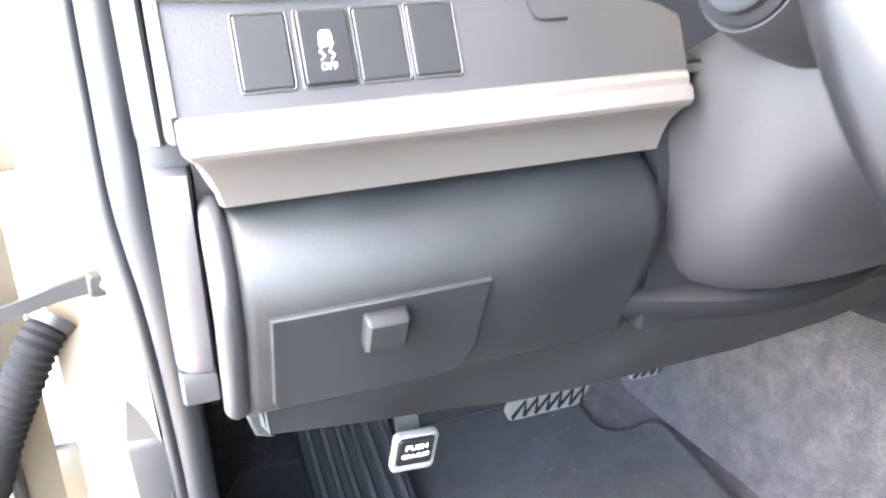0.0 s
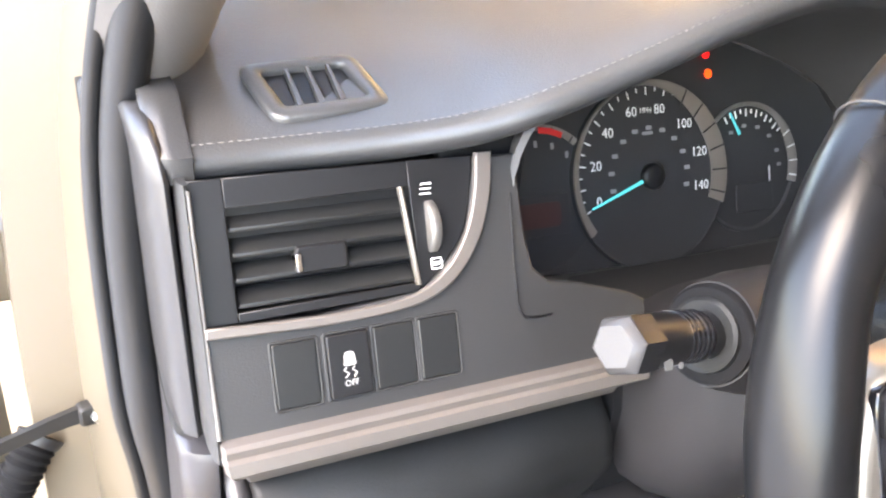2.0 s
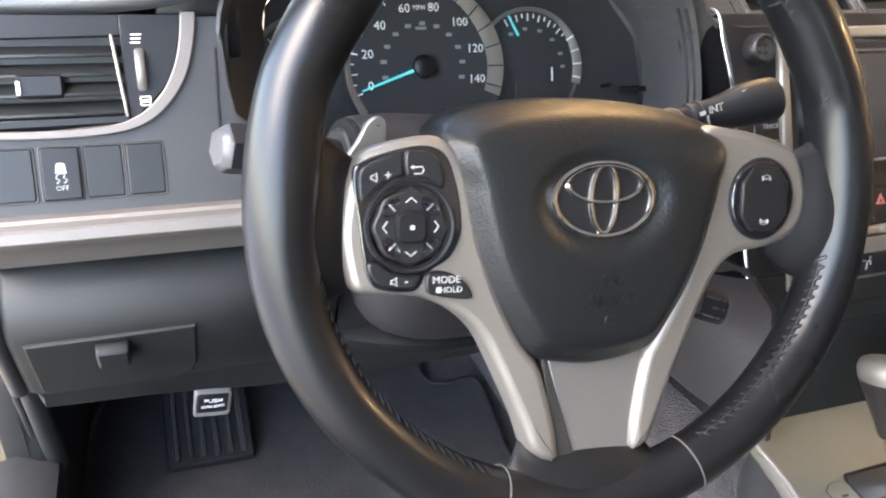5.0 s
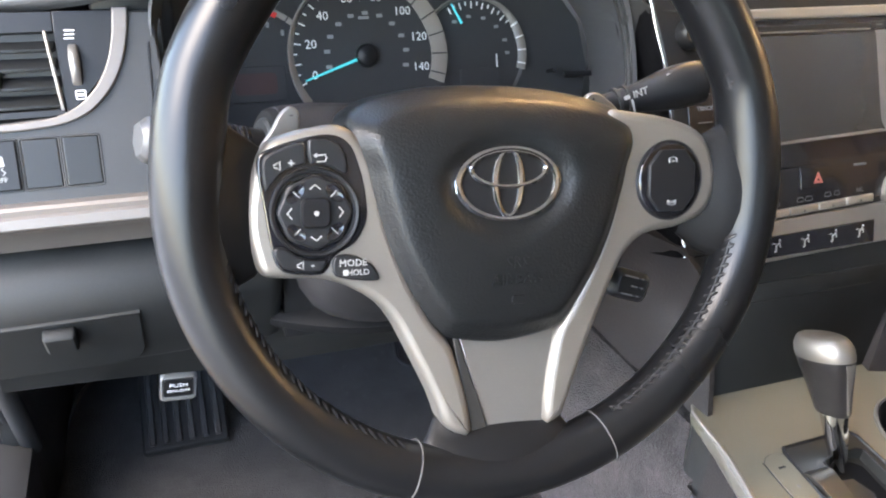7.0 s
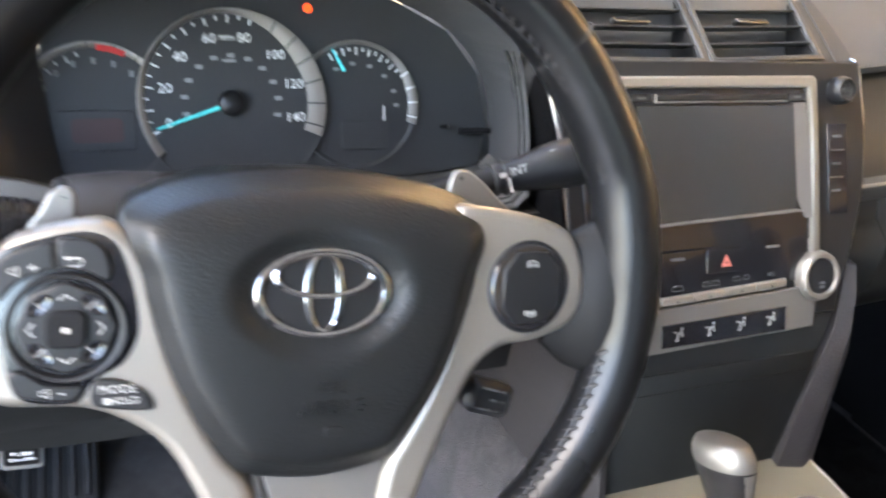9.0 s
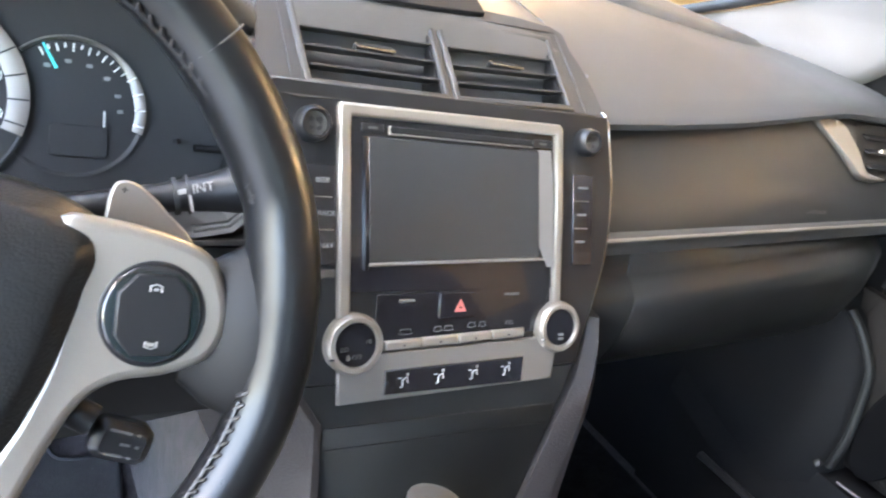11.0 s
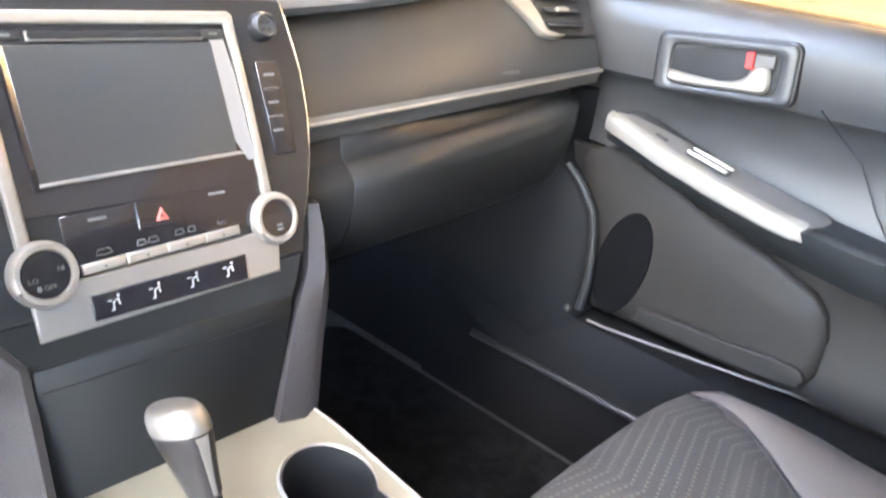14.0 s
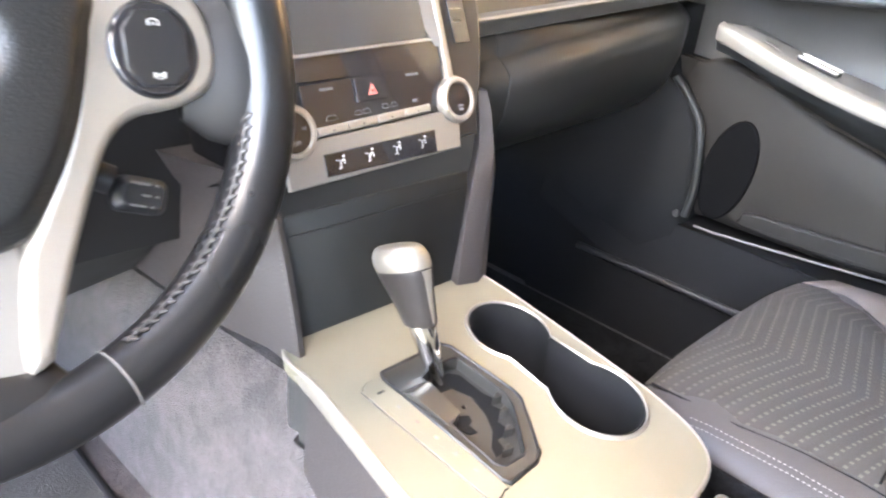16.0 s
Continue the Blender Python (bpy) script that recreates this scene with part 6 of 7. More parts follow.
XS = [0.505, 0.53, 0.575, 0.62, 0.67, 0.72, 0.77, 0.82, 0.85, 0.88, 0.92, 0.96, 1.0, 1.045, 1.06]
part("passenger_pad", across([(x, pd_profile(x)) for x in XS]), PAD, dash, "soft dark grey pad before the passenger seat")
part("upper_pad", across([(x, [(yf, top(x, yf) - 0.004), (yf + 0.003, top(x, yf) + 0.004 * k), (yf + 0.016, top(x, yf + 0.016) + 0.009 * k), (0.60, top(x, 0.60) + 0.010 * k), (0.80, top(x, 0.80) + 0.006 * k), (0.80, top(x, 0.80) - 0.004)]) for x, yf, k in ((0.46, 0.475, 1.0), (0.56, 0.470, 1.0), (0.66, 0.452, 1.0), (0.76, 0.425, 1.0), (0.86, 0.412, 1.0), (0.92, 0.415, 0.9), (0.955, 0.425, 0.5), (0.975, 0.440, 0.0))]), PAD, dash, "raised rear tier of the soft pad")


def ps(x):
    return (x - 0.53) / 0.51


# Fascia and rail carry the passenger side's weaker light in their colour.
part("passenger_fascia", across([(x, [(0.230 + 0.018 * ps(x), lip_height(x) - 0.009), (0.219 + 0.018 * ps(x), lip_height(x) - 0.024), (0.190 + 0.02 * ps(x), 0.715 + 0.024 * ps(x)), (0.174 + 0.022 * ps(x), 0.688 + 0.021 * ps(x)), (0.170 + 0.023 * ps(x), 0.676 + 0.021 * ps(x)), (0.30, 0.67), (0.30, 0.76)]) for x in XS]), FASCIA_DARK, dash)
part("passenger_rail", across([(x, [(0.168 + 0.024 * ps(x), 0.6785 + 0.021 * ps(x)), (0.163 + 0.025 * ps(x), 0.6765 + 0.021 * ps(x)), (0.162 + 0.025 * ps(x), 0.6725 + 0.021 * ps(x)), (0.165 + 0.025 * ps(x), 0.6695 + 0.021 * ps(x)), (0.168 + 0.025 * ps(x), 0.656 + 0.022 * ps(x)), (0.175 + 0.025 * ps(x), 0.653 + 0.022 * ps(x)), (0.26, 0.655), (0.26, 0.68)]) for x in XS]), RAIL_DARK, dash, "grey rail darkened for the dimmer side, with a bright edge")
part("rail_edge", tube([(x, 0.1622 + 0.025 * ps(x), 0.6742 + 0.021 * ps(x)) for x in XS], 0.0021, 8), SILVER, dash)
GB = [(0.184, 0.653, 0.018), (0.180, 0.645, 0.022), (0.1765, 0.6265, 0.040), (0.1725, 0.6240, 0.042), (0.1590, 0.6130, 0.042), (0.1550, 0.6070, 0.042), (0.1540, 0.592, 0.036), (0.157, 0.565, 0.03), (0.170, 0.535, 0.018), (0.20, 0.505, 0.018), (0.24, 0.49, 0.018), (0.40, 0.49, 0.018), (0.40, 0.652, 0.018)]


def glove(x, d):
    return [(y + d + 0.02 * ps(x), z + k * ps(x)) for y, z, k in GB]


part("glovebox", across([(x, glove(x, d)) for x, d in ((0.5876, 0.0012), (0.5884, 0.0004), (0.75, 0.0), (0.93, 0.0), (0.99, 0.006), (1.03, 0.02), (1.05, 0.05))]), SATIN, dash, "closed glovebox lid", 60)
part("glovebox_side", across([(x, glove(x, 0.002)) for x in (0.515, 0.519, 0.585, 0.5872)]), PLASTIC_DARK, dash)
part("core", across([(x, [(0.26, 0.755), (0.24, 0.60), (0.26, 0.50), (0.60, 0.50), (0.60, 0.78)]) for x in (0.235, 0.52, 1.05)]), BLACK, dash)
bars([(0.0, 0.0, 0.045, 0.004)], Matrix.Translation((0.845, 0.1885, 0.7025)) @ slope((0, 0, 0), 0.6), FASCIA, "mark", dash)
# passenger air vent beside the door
MP = slope((0.955, 0.2235, 0.7680), 0.62)
pv = part("passenger_vent", plate_both(rrect(-0.030, 0.100, -0.034, 0.036, 0.006), -0.02, 0.002, 0.002, MP), BLACK, dash, "small black slatted vent with a silver flank")
for k in range(3):
    part("slat", box(-0.014, 0.066, -0.006, 0.006, -0.0012, 0.0012, 0.001, MP @ Matrix.Translation((0, -0.018 + 0.018 * k, 0.004)) @ pose(0, 0, 0, -45)), BLACK, pv)
part("tab", box(0.010, 0.036, -0.003, 0.003, 0.004, 0.010, 0.001, MP), SILVER, pv)
part("silver_flank", plate_both(smooth([(-0.108, 0.030), (-0.080, 0.033), (-0.055, 0.028), (-0.030, -0.002), (-0.020, -0.024), (0.002, -0.030), (0.018, -0.033), (0.002, -0.036), (-0.015, -0.035), (-0.034, -0.031), (-0.055, -0.012)], 3), -0.006, 0.007, 0.002, MP), SILVER, pv, "curved silver flank")

# ---- centre console ----
console = thing("centre_console", (0.37, -0.05, 0.13), "centre console with a satin silver top and twin cup holder", "console")
MCN = Matrix.Translation((0, 0, 0.421)) @ Matrix(((1, 0, 0, 0), (0, 1, 0, 0), (0, 0.19, 1, 0), (0, 0, 0, 1)))


def circle_part(cx, cy, r, a0, a1, n):
    return [(cx + r * math.cos(radians(a0 + (a1 - a0) * k / n)), cy + r * math.sin(radians(a0 + (a1 - a0) * k / n))) for k in range(n + 1)]


CUP = circle_part(0.4465, 0.006, 0.0400, -42, 222, 26) + circle_part(0.4500, -0.0955, 0.0445, 138, 402, 26)
TOP = smooth([(0.2500, 0.088), (0.33, 0.096), (0.42, 0.100), (0.478, 0.094), (0.492, 0.068), (0.4985, 0.0), (0.5030, -0.07), (0.5040, -0.13), (0.4930, -0.178), (0.462, -0.201), (0.40, -0.207), (0.31, -0.207), (0.236, -0.205), (0.2330, -0.16), (0.2385, -0.06), (0.2470, 0.03)], 4)


GATE = [(0.3000, 0.0245), (0.3720, 0.0265), (0.3800, 0.018), (0.3900, -0.050), (0.3880, -0.062), (0.3560, -0.108), (0.3450, -0.114), (0.3100, -0.1165), (0.3060, -0.11), (0.2960, 0.016)]
part("top_plate", hole_plate(TOP, [CUP, GATE], -0.014, 0.0, MCN), CONSOLE_SILVER, console, "satin silver console top")
part("top_edge", tube([(x, y, -0.0015) for x, y in TOP], 0.0022, 8, True, MCN), SILVER, console)
part("body", loft([[(0.37 + (x - 0.37) * k, y * j - d, z) for x, y in TOP] for k, j, d, z in ((0.985, 0.985, 0.0, -0.004), (0.975, 0.98, 0.0, -0.03), (0.97, 0.98, 0.0, -0.06), (0.98, 0.98, 0.0, -0.30))], caps=False, m=MCN), PLASTIC, console)
part("side_rail", loft([[(x, y, -0.001), (x - 0.005, y, -0.003), (x - 0.007, y, -0.010), (x - 0.004, y, -0.017), (x + 0.006, y, -0.018)] for x, y in ((0.2515, 0.075), (0.2480, 0.03), (0.2440, -0.02), (0.2400, -0.06), (0.2360, -0.11), (0.2345, -0.16), (0.237, -0.205))], m=MCN), SILVER, console, "silver side rail")
part("side_panel", loft([[(x, y, -0.014), (x - 0.002, y, -0.06), (x - 0.006, y, -0.29), (x + 0.02, y, -0.29), (x + 0.02, y, -0.014)] for x, y in ((0.244, 0.045), (0.2425, 0.0), (0.239, -0.1), (0.236, -0.205))], m=MCN), FLANK_SKIN, console)
well = part("cup_holder", loft([[(0.4485 + (x - 0.4485) * k, -0.045 + (y + 0.045) * k, z) for x, y in CUP] for k, z in ((1.0, 0.0012), (0.975, 0.0016), (0.955, -0.002), (0.945, -0.03), (0.93, -0.078))], caps="end", m=MCN), CUP_BLACK, console, "black twin cup holder")
part("rim", loft([[(0.4485 + (x - 0.4485) * k, -0.045 + (y + 0.045) * j, z) for x, y in CUP] for k, j, z in ((1.06, 1.03, 0.0), (1.045, 1.022, 0.0025), (1.015, 1.008, 0.0030), (0.985, 0.99, 0.0010), (0.975, 0.985, -0.004))], caps=False, m=MCN), SILVER, well, "rolled silver rim")
part("stud", lathe([(0.0001, 0), (0.0028, 0), (0.0022, 0.0016), (0.0001, 0.002)], 12, MCN @ Matrix.Translation((0.4215, -0.059, -0.012)) @ pose(0, 0, 0, 0, 60, 0)), SILVER_DARK, well)
rear = part("rear_tray", plate(rrect(0.30, 0.47, -0.30, -0.212, 0.008), 0.02, 0.002, -0.030, MCN), SILVER, console)
part("rear_well", frame_plate(rrect(0.40, 0.462, -0.29, -0.222, 0.006), rrect(0.406, 0.456, -0.284, -0.228, 0.004), 0.004, 0.001, -0.0105, MCN), BLACK, console)

shifter = thing("gear_selector", (0.335, -0.03, 0.41), "automatic gear selector with a leather and silver knob", "gear lever")
RECESS = [(0.3270, 0.0010), (0.3380, 0.0055), (0.3660, 0.0065), (0.3735, 0.0035), (0.3765, -0.0240), (0.3795, -0.0490), (0.3735, -0.0635), (0.3465, -0.0990), (0.3400, -0.1020), (0.3200, -0.1015), (0.3140, -0.0960), (0.3125, -0.0650), (0.3130, -0.0480), (0.3250, -0.0450), (0.3275, -0.0230)]
gate = part("gate_plate", hole_plate(inset(GATE, 0.0006), [RECESS], -0.012, 0.0010, MCN), GATE_GREY, shifter, "grey black gate plate")
part("gate_rim", frame_plate(inset(GATE, 0.0006), inset(GATE, 0.0030), 0.0030, 0.001, 0.0, MCN), BLACK, gate)
part("recess_lip", tube([(x, y, 0.0010) for x, y in RECESS], 0.0011, 8, True, MCN), BLACK, gate)
part("recess_floor", plate(inset(RECESS, -0.001), 0.002, 0.0003, -0.0125, MCN), GATE_GREY, gate)
SLOT = [(0.331, -0.002), (0.345, 0.003), (0.362, 0.003), (0.370, -0.004), (0.372, -0.030), (0.3765, -0.040), (0.3685, -0.0450), (0.3735, -0.0560), (0.3590, -0.0590), (0.3605, -0.0725), (0.3440, -0.0730), (0.3410, -0.0840), (0.3290, -0.0850), (0.3330, -0.0760), (0.3480, -0.0640), (0.3560, -0.0480), (0.3600, -0.0280), (0.3520, -0.0120), (0.3350, -0.0100)]
part("slot", plate(SLOT, 0.0008, 0.0002, -0.0106, MCN), CUP_BLACK, gate)
part("slot", plate([(0.3215, -0.0400), (0.3330, -0.0380), (0.3420, -0.0420), (0.3400, -0.0480), (0.3340, -0.0500), (0.3350, -0.0590), (0.3270, -0.0570), (0.3215, -0.0460)], 0.0008, 0.0002, -0.0104, MCN), CUP_BLACK, gate)
for x, y in ((0.374, -0.043), (0.368, -0.057), (0.3555, -0.0735), (0.3390, -0.0870)):
    part("tooth", plate([(x - 0.006, y - 0.001), (x + 0.004, y - 0.003), (x + 0.003, y + 0.003)], 0.008, 0.0008, -0.0108, MCN), GATE_GREY, gate)
part("stop", lathe([(0.0001, 0.0), (0.002, 0.0), (0.0018, 0.0016), (0.0001, 0.002)], 10, MCN @ Matrix.Translation((0.3455, -0.0330, -0.0105))), BLACK, gate)
part("slope_guard", loft([[(x0, y, 0.0005), (x0, y, h0), (x1, y, h1), (x1, y, 0.0005)] for y, x0, x1, h0, h1 in ((-0.003, 0.300, 0.326, 0.001, 0.001), (-0.009, 0.3005, 0.3275, 0.0060, 0.0040), (-0.020, 0.3035, 0.3275, 0.0058, 0.0036), (-0.044, 0.3085, 0.3280, 0.0030, 0.0018), (-0.050, 0.3095, 0.3130, 0.001, 0.001))], m=MCN), GATE_GREY, gate)
ind = part("indicator_strip", plate(smooth([(0.2740, 0.014), (0.2820, 0.0195), (0.2940, 0.0175), (0.2975, 0.006), (0.3060, -0.105), (0.3020, -0.116), (0.2880, -0.118), (0.2840, -0.10), (0.2735, 0.004)], 3), 0.0021, 0.0003, -0.001, MCN), CONSOLE_SILVER, shifter, "pale silver gear indicator strip")
part("strip_groove", tube([(x, y, 0.0003) for x, y in smooth([(0.2740, 0.014), (0.2820, 0.0195), (0.2940, 0.0175), (0.2975, 0.006), (0.3060, -0.105), (0.3020, -0.116), (0.2880, -0.118), (0.2840, -0.10), (0.2735, 0.004)], 3)], 0.0006, 6, True, MCN), BLACK, shifter)
for k, (mt, w) in enumerate(((BLACK, 0.007), (GREY_TRIM, 0.003), (PINK, 0.0028), (GREEN_PALE, 0.0028), (GREY_TRIM, 0.003), (GREY_TRIM, 0.003))):
    bars([(0.2860 + 0.0022 * k, 0.006 - 0.0195 * k, w, 0.0020 if k == 0 else 0.0034)], MCN, mt, "mark", ind, 0.0010)
KN = [(0.3468, 0.0005, 0.410), (0.3448, 0.0033, 0.4223), (0.3410, 0.0080, 0.440), (0.3347, 0.0158, 0.4680)]
part("stem", tube(KN, [0.0070, 0.0075, 0.0098, 0.0118], 20), CHROME, shifter, "chrome stem")
GRIP_AT = Vector((0.3345, 0.0158, 0.4668))
axis = (Vector((0.3255, 0.0391, 0.5235)) - GRIP_AT).normalized()


def grip_ring(d, rx, ry):
    """An oval ring round the knob's axis, longer fore and aft than across."""
    c, rx, ry = GRIP_AT + axis * d * 1.03, rx * 0.91, ry * 0.83
    side = Vector((1, 0, 0))
    fwd = axis.cross(side).normalized()
    return [tuple(c + side * rx * math.cos(2 * math.pi * k / 28) + fwd * ry * math.sin(2 * math.pi * k / 28)) for k in range(28)]


GRIP = ((-0.003, 0.0105, 0.0180), (0.0, 0.0125, 0.0205), (0.012, 0.0140, 0.0232), (0.026, 0.0165, 0.0272), (0.038, 0.0190, 0.0310), (0.046, 0.0202, 0.0330), (0.052, 0.0200, 0.0325))
part("grip", loft([grip_ring(*r) for r in GRIP]), GRIP_SKIN, shifter, "dark leather grip")
part("cap", loft([grip_ring(*r) for r in ((0.0475, 0.0206, 0.0335), (0.051, 0.0210, 0.0342), (0.057, 0.0207, 0.0337), (0.0620, 0.0190, 0.0312), (0.0650, 0.0168, 0.0282), (0.0664, 0.0145, 0.0250), (0.0672, 0.008, 0.013), (0.0674, 0.001, 0.001))]), SILVER, shifter, "satin silver cap")
spine = [(grip_ring(d, a * 1.03, b * 1.02), grip_ring(d, a * 0.9, b * 0.9)) for d, a, b in GRIP[1:6]]
part("side_strip", loft([[tuple(Vector(r[21]).lerp(Vector(r[k]), w)) for k in (20, 21, 22)] + [q[22], q[21], q[20]] for (r, q), w in zip(spine, (0.55, 0.65, 0.8, 0.95, 1.15))]), SILVER, shifter, "silver spine of the grip")

# ---- passenger door ----
door = thing("passenger_door", (1.12, 0.0, 0.13), "closed charcoal door trim with armrest and silver handle", "car door")
YS = [0.30, 0.24, 0.16, 0.08, 0.0, -0.08, -0.16, -0.28, -0.45]


def door_rows(prof, ys):
    return [[(x + 0.10 * max(0, -(y - 0.30)) * 0.35, y, z + s * (0.30 - y)) for x, z, s in prof] for y in ys]


UP = [(1.140, 0.800, 0.005), (1.118, 0.808, 0.008), (1.098, 0.803, 0.012), (1.080, 0.785, 0.03), (1.074, 0.755, 0.02), (1.079, 0.72, 0.02), (1.084, 0.700, 0.02), (1.088, 0.692, 0.02)]
part("upper_panel", shell(door_rows(UP, YS), -0.012), PLASTIC, door, "padded upper door trim")
MIDP = [(1.090, 0.692, 0.02), (1.106, 0.686, 0.02), (1.124, 0.66, 0.0), (1.126, 0.62, -0.03), (1.11, 0.595, -0.10)]
part("middle_panel", shell(door_rows(MIDP, YS), -0.012), PLASTIC, door)
LOW = [(1.070, 0.592, -0.06), (1.074, 0.565, -0.06), (1.085, 0.535, -0.06), (1.090, 0.47, -0.03), (1.085, 0.40, 0.0), (1.075, 0.360, 0.0), (1.085, 0.345, 0.0)]
part("lower_panel", shell(door_rows(LOW, YS), -0.012), DOOR_LOW, door, "lower door trim")
part("shell", box(1.170, 1.20, -0.6, 0.40, 0.22, 0.80, 0.01), PAINT, door)
ARM = [(0.152, 1.040, 0.640, 0.016), (0.145, 1.030, 0.642, 0.026), (0.12, 1.026, 0.638, 0.036), (0.05, 1.026, 0.618, 0.044), (-0.03, 1.034, 0.597, 0.05), (-0.09, 1.042, 0.583, 0.055), (-0.20, 1.05, 0.572, 0.06), (-0.45, 1.07, 0.565, 0.06)]
part("armrest", loft([[(x, y, z - 0.012), (x - 0.002, y, z - 0.004), (x + 0.002, y, z + 0.001), (x + 0.02, y, z + 0.003), (1.125, y, z + 0.001), (1.125, y, z - h), (x + 0.03, y, z - h), (x + 0.008, y, z - 0.03)] for y, x, z, h in ARM]), PLASTIC_DARK, door, "dark armrest")
SWP = [(0.150, 1.034, 0.6465, 0.016), (0.143, 1.028, 0.6455, 0.028), (0.125, 1.0235, 0.6435, 0.050), (0.06, 1.022, 0.6245, 0.076), (-0.02, 1.029, 0.6030, 0.088), (-0.085, 1.036, 0.5890, 0.088), (-0.118, 1.041, 0.5830, 0.084), (-0.134, 1.048, 0.5800, 0.074), (-0.143, 1.058, 0.5770, 0.056), (-0.146, 1.068, 0.5735, 0.036)]
part("switch_panel", loft([[(x + 0.004, y, z - 0.022), (x + 0.004, y, z + 0.0015), (x + 0.008, y, z + 0.0038), (x + 0.016, y, z + 0.0046), (x + w - 0.006, y, z + 0.0048), (x + w, y, z + 0.0030), (x + w + 0.004, y, z - 0.003), (x + w, y, z - 0.022)] for y, x, z, w in SWP]), SWITCH_TOP, door, "taupe window switch panel")
part("silver_edge", loft([[(x - 0.002, y, z - 0.018), (x - 0.003, y, z - 0.006), (x - 0.0012, y, z - 0.0005), (x + 0.0030, y, z + 0.0030), (x + 0.0120 * k, y, z + 0.0052), (x + 0.0125 * k, y, z - 0.018)] for (y, x, z, w), k in zip(SWP[:8], (1, 1, 1, 1, 1, 1, 0.8, 0.45))]), SWITCH_SILVER, door, "rounded silver edge")
MSW = Matrix.Translation((1.0625, 0.008, 0.6170)) @ pose(0, 0, 0, 13.5, 0, 4)
wsw = part("window_switch", plate_both(rrect(-0.014, 0.014, -0.030, 0.030, 0.006), -0.001, 0.0030, 0.0012, MSW), BLACK, door, "window switch between bright bars")
for k in (-0.0115, 0.0115):
    part("bar", plate_both(rrect(k - 0.0034, k + 0.0034, -0.030, 0.030, 0.0032), 0.001, 0.0060, 0.002, MSW), SILVER, wsw)
part("lock_mark", plate_both(rrect(-0.004, 0.004, -0.010, 0.010, 0.002), 0, 0.004, 0.001, Matrix.Translation((1.052, 0.0760, 0.6310)) @ pose(0, 0, 0, 13.5)), DARK_STEEL, door)
MH = Matrix(((0, 0, -1, 1.0860), (-1, 0, 0, 0.033), (0, 1, 0, 0.7305), (0, 0, 0, 1))) @ pose(0, 0, 0, 0, 0, 5.5)
part("handle_bezel", frame_plate(rrect(-0.088, 0.094, -0.034, 0.040, 0.012), rrect(-0.068, 0.074, -0.0235, 0.0275, 0.009), 0.014, 0.003, -0.004, MH), PLASTIC, door, "raised dark bezel round the handle")
part("bezel_groove", frame_plate(rrect(-0.0905, 0.0965, -0.0365, 0.0425, 0.014), rrect(-0.080, 0.086, -0.026, 0.032, 0.012), 0.0100, 0.001, -0.004, MH), BLACK, door)
part("handle_well", plate(rrect(-0.068, 0.074, -0.0235, 0.0275, 0.009), 0.002, 0.0005, 0.0008, MH), BLACK, door)
part("handle", plate_both(smooth([(-0.069, -0.006), (-0.060, -0.007), (0.0, -0.013), (0.030, -0.008), (0.045, 0.010), (0.060, 0.012), (0.066, -0.004), (0.062, -0.021), (0.030, -0.023), (-0.04, -0.023), (-0.067, -0.020)], 3), 0.004, 0.014, 0.004, MH), SILVER, door, "silver pull handle")
part("lock_button", plate_both(rrect(0.043, 0.068, 0.008, 0.025, 0.003), 0.003, 0.012, 0.002, MH), RAIL_DARK, door)
part("lock_flag", plate_both(rrect(0.031, 0.041, 0.006, 0.026, 0.002), 0.003, 0.009, 0.001, MH), RED, door, "red unlocked flag")
part("door_seam", tube([(1.078, -0.100, 0.712), (1.10, -0.118, 0.69), (1.128, -0.15, 0.655), (1.13, -0.185, 0.60), (1.115, -0.215, 0.57)], 0.0012, 8), BLACK, door)
MDC = Matrix(((0.035, 0, -1, 1.0938), (-1, 0, 0, 0.105), (0, 1, 0, 0.445), (0, 0, 0, 1)))
part("speaker_grille", plate_both(oval(0.008, -0.010, 0.039, 0.083, 32), 0.0, 0.0225, 0.002, MDC @ pose(0, 0, 0, 0, 0, -9)), HOLLOW, door, "dark oval speaker grille")
POCKET = ((-0.100, 0.110, 0.130), (-0.082, 0.090, 0.138), (-0.064, 0.066, 0.146), (-0.050, 0.020, 0.151), (-0.042, -0.045, 0.152), (-0.032, -0.070, 0.151), (-0.014, -0.086, 0.147), (0.04, -0.093, 0.130), (0.10, -0.094, 0.104), (0.13, -0.094, 0.092), (0.20, -0.093, 0.072), (0.265, -0.090, 0.047), (0.285, -0.082, 0.026), (0.294, -0.060, -0.010))
part("pocket_panel", shell([[tuple(MDC @ Vector((u, lo + (hi - lo) * t, h - (0.008 if u in (-0.100, 0.294) else 0.0)))) for t, h in ((0, 0.008), (0.02, 0.0145), (0.06, 0.0175), (0.3, 0.018), (0.6, 0.018), (0.94, 0.0175), (0.98, 0.0145), (1, 0.008))] for u, lo, hi in POCKET], 0.010), DOOR_LOW, door, "raised lower panel of the door trim")
part("pocket_lip", plate(smooth([(0.058, -0.062), (0.16, -0.058), (0.262, -0.052), (0.285, -0.062), (0.284, -0.074), (0.268, -0.084), (0.15, -0.089), (0.048, -0.088), (0.044, -0.075)], 4), 0.012, 0.004, 0.012, MDC), DOOR_LOW, door)
part("belt_seal", tube([(1.130, y, 0.806 + 0.005 * (0.30 - y)) for y in YS], 0.004, 8), RUBBER, door)
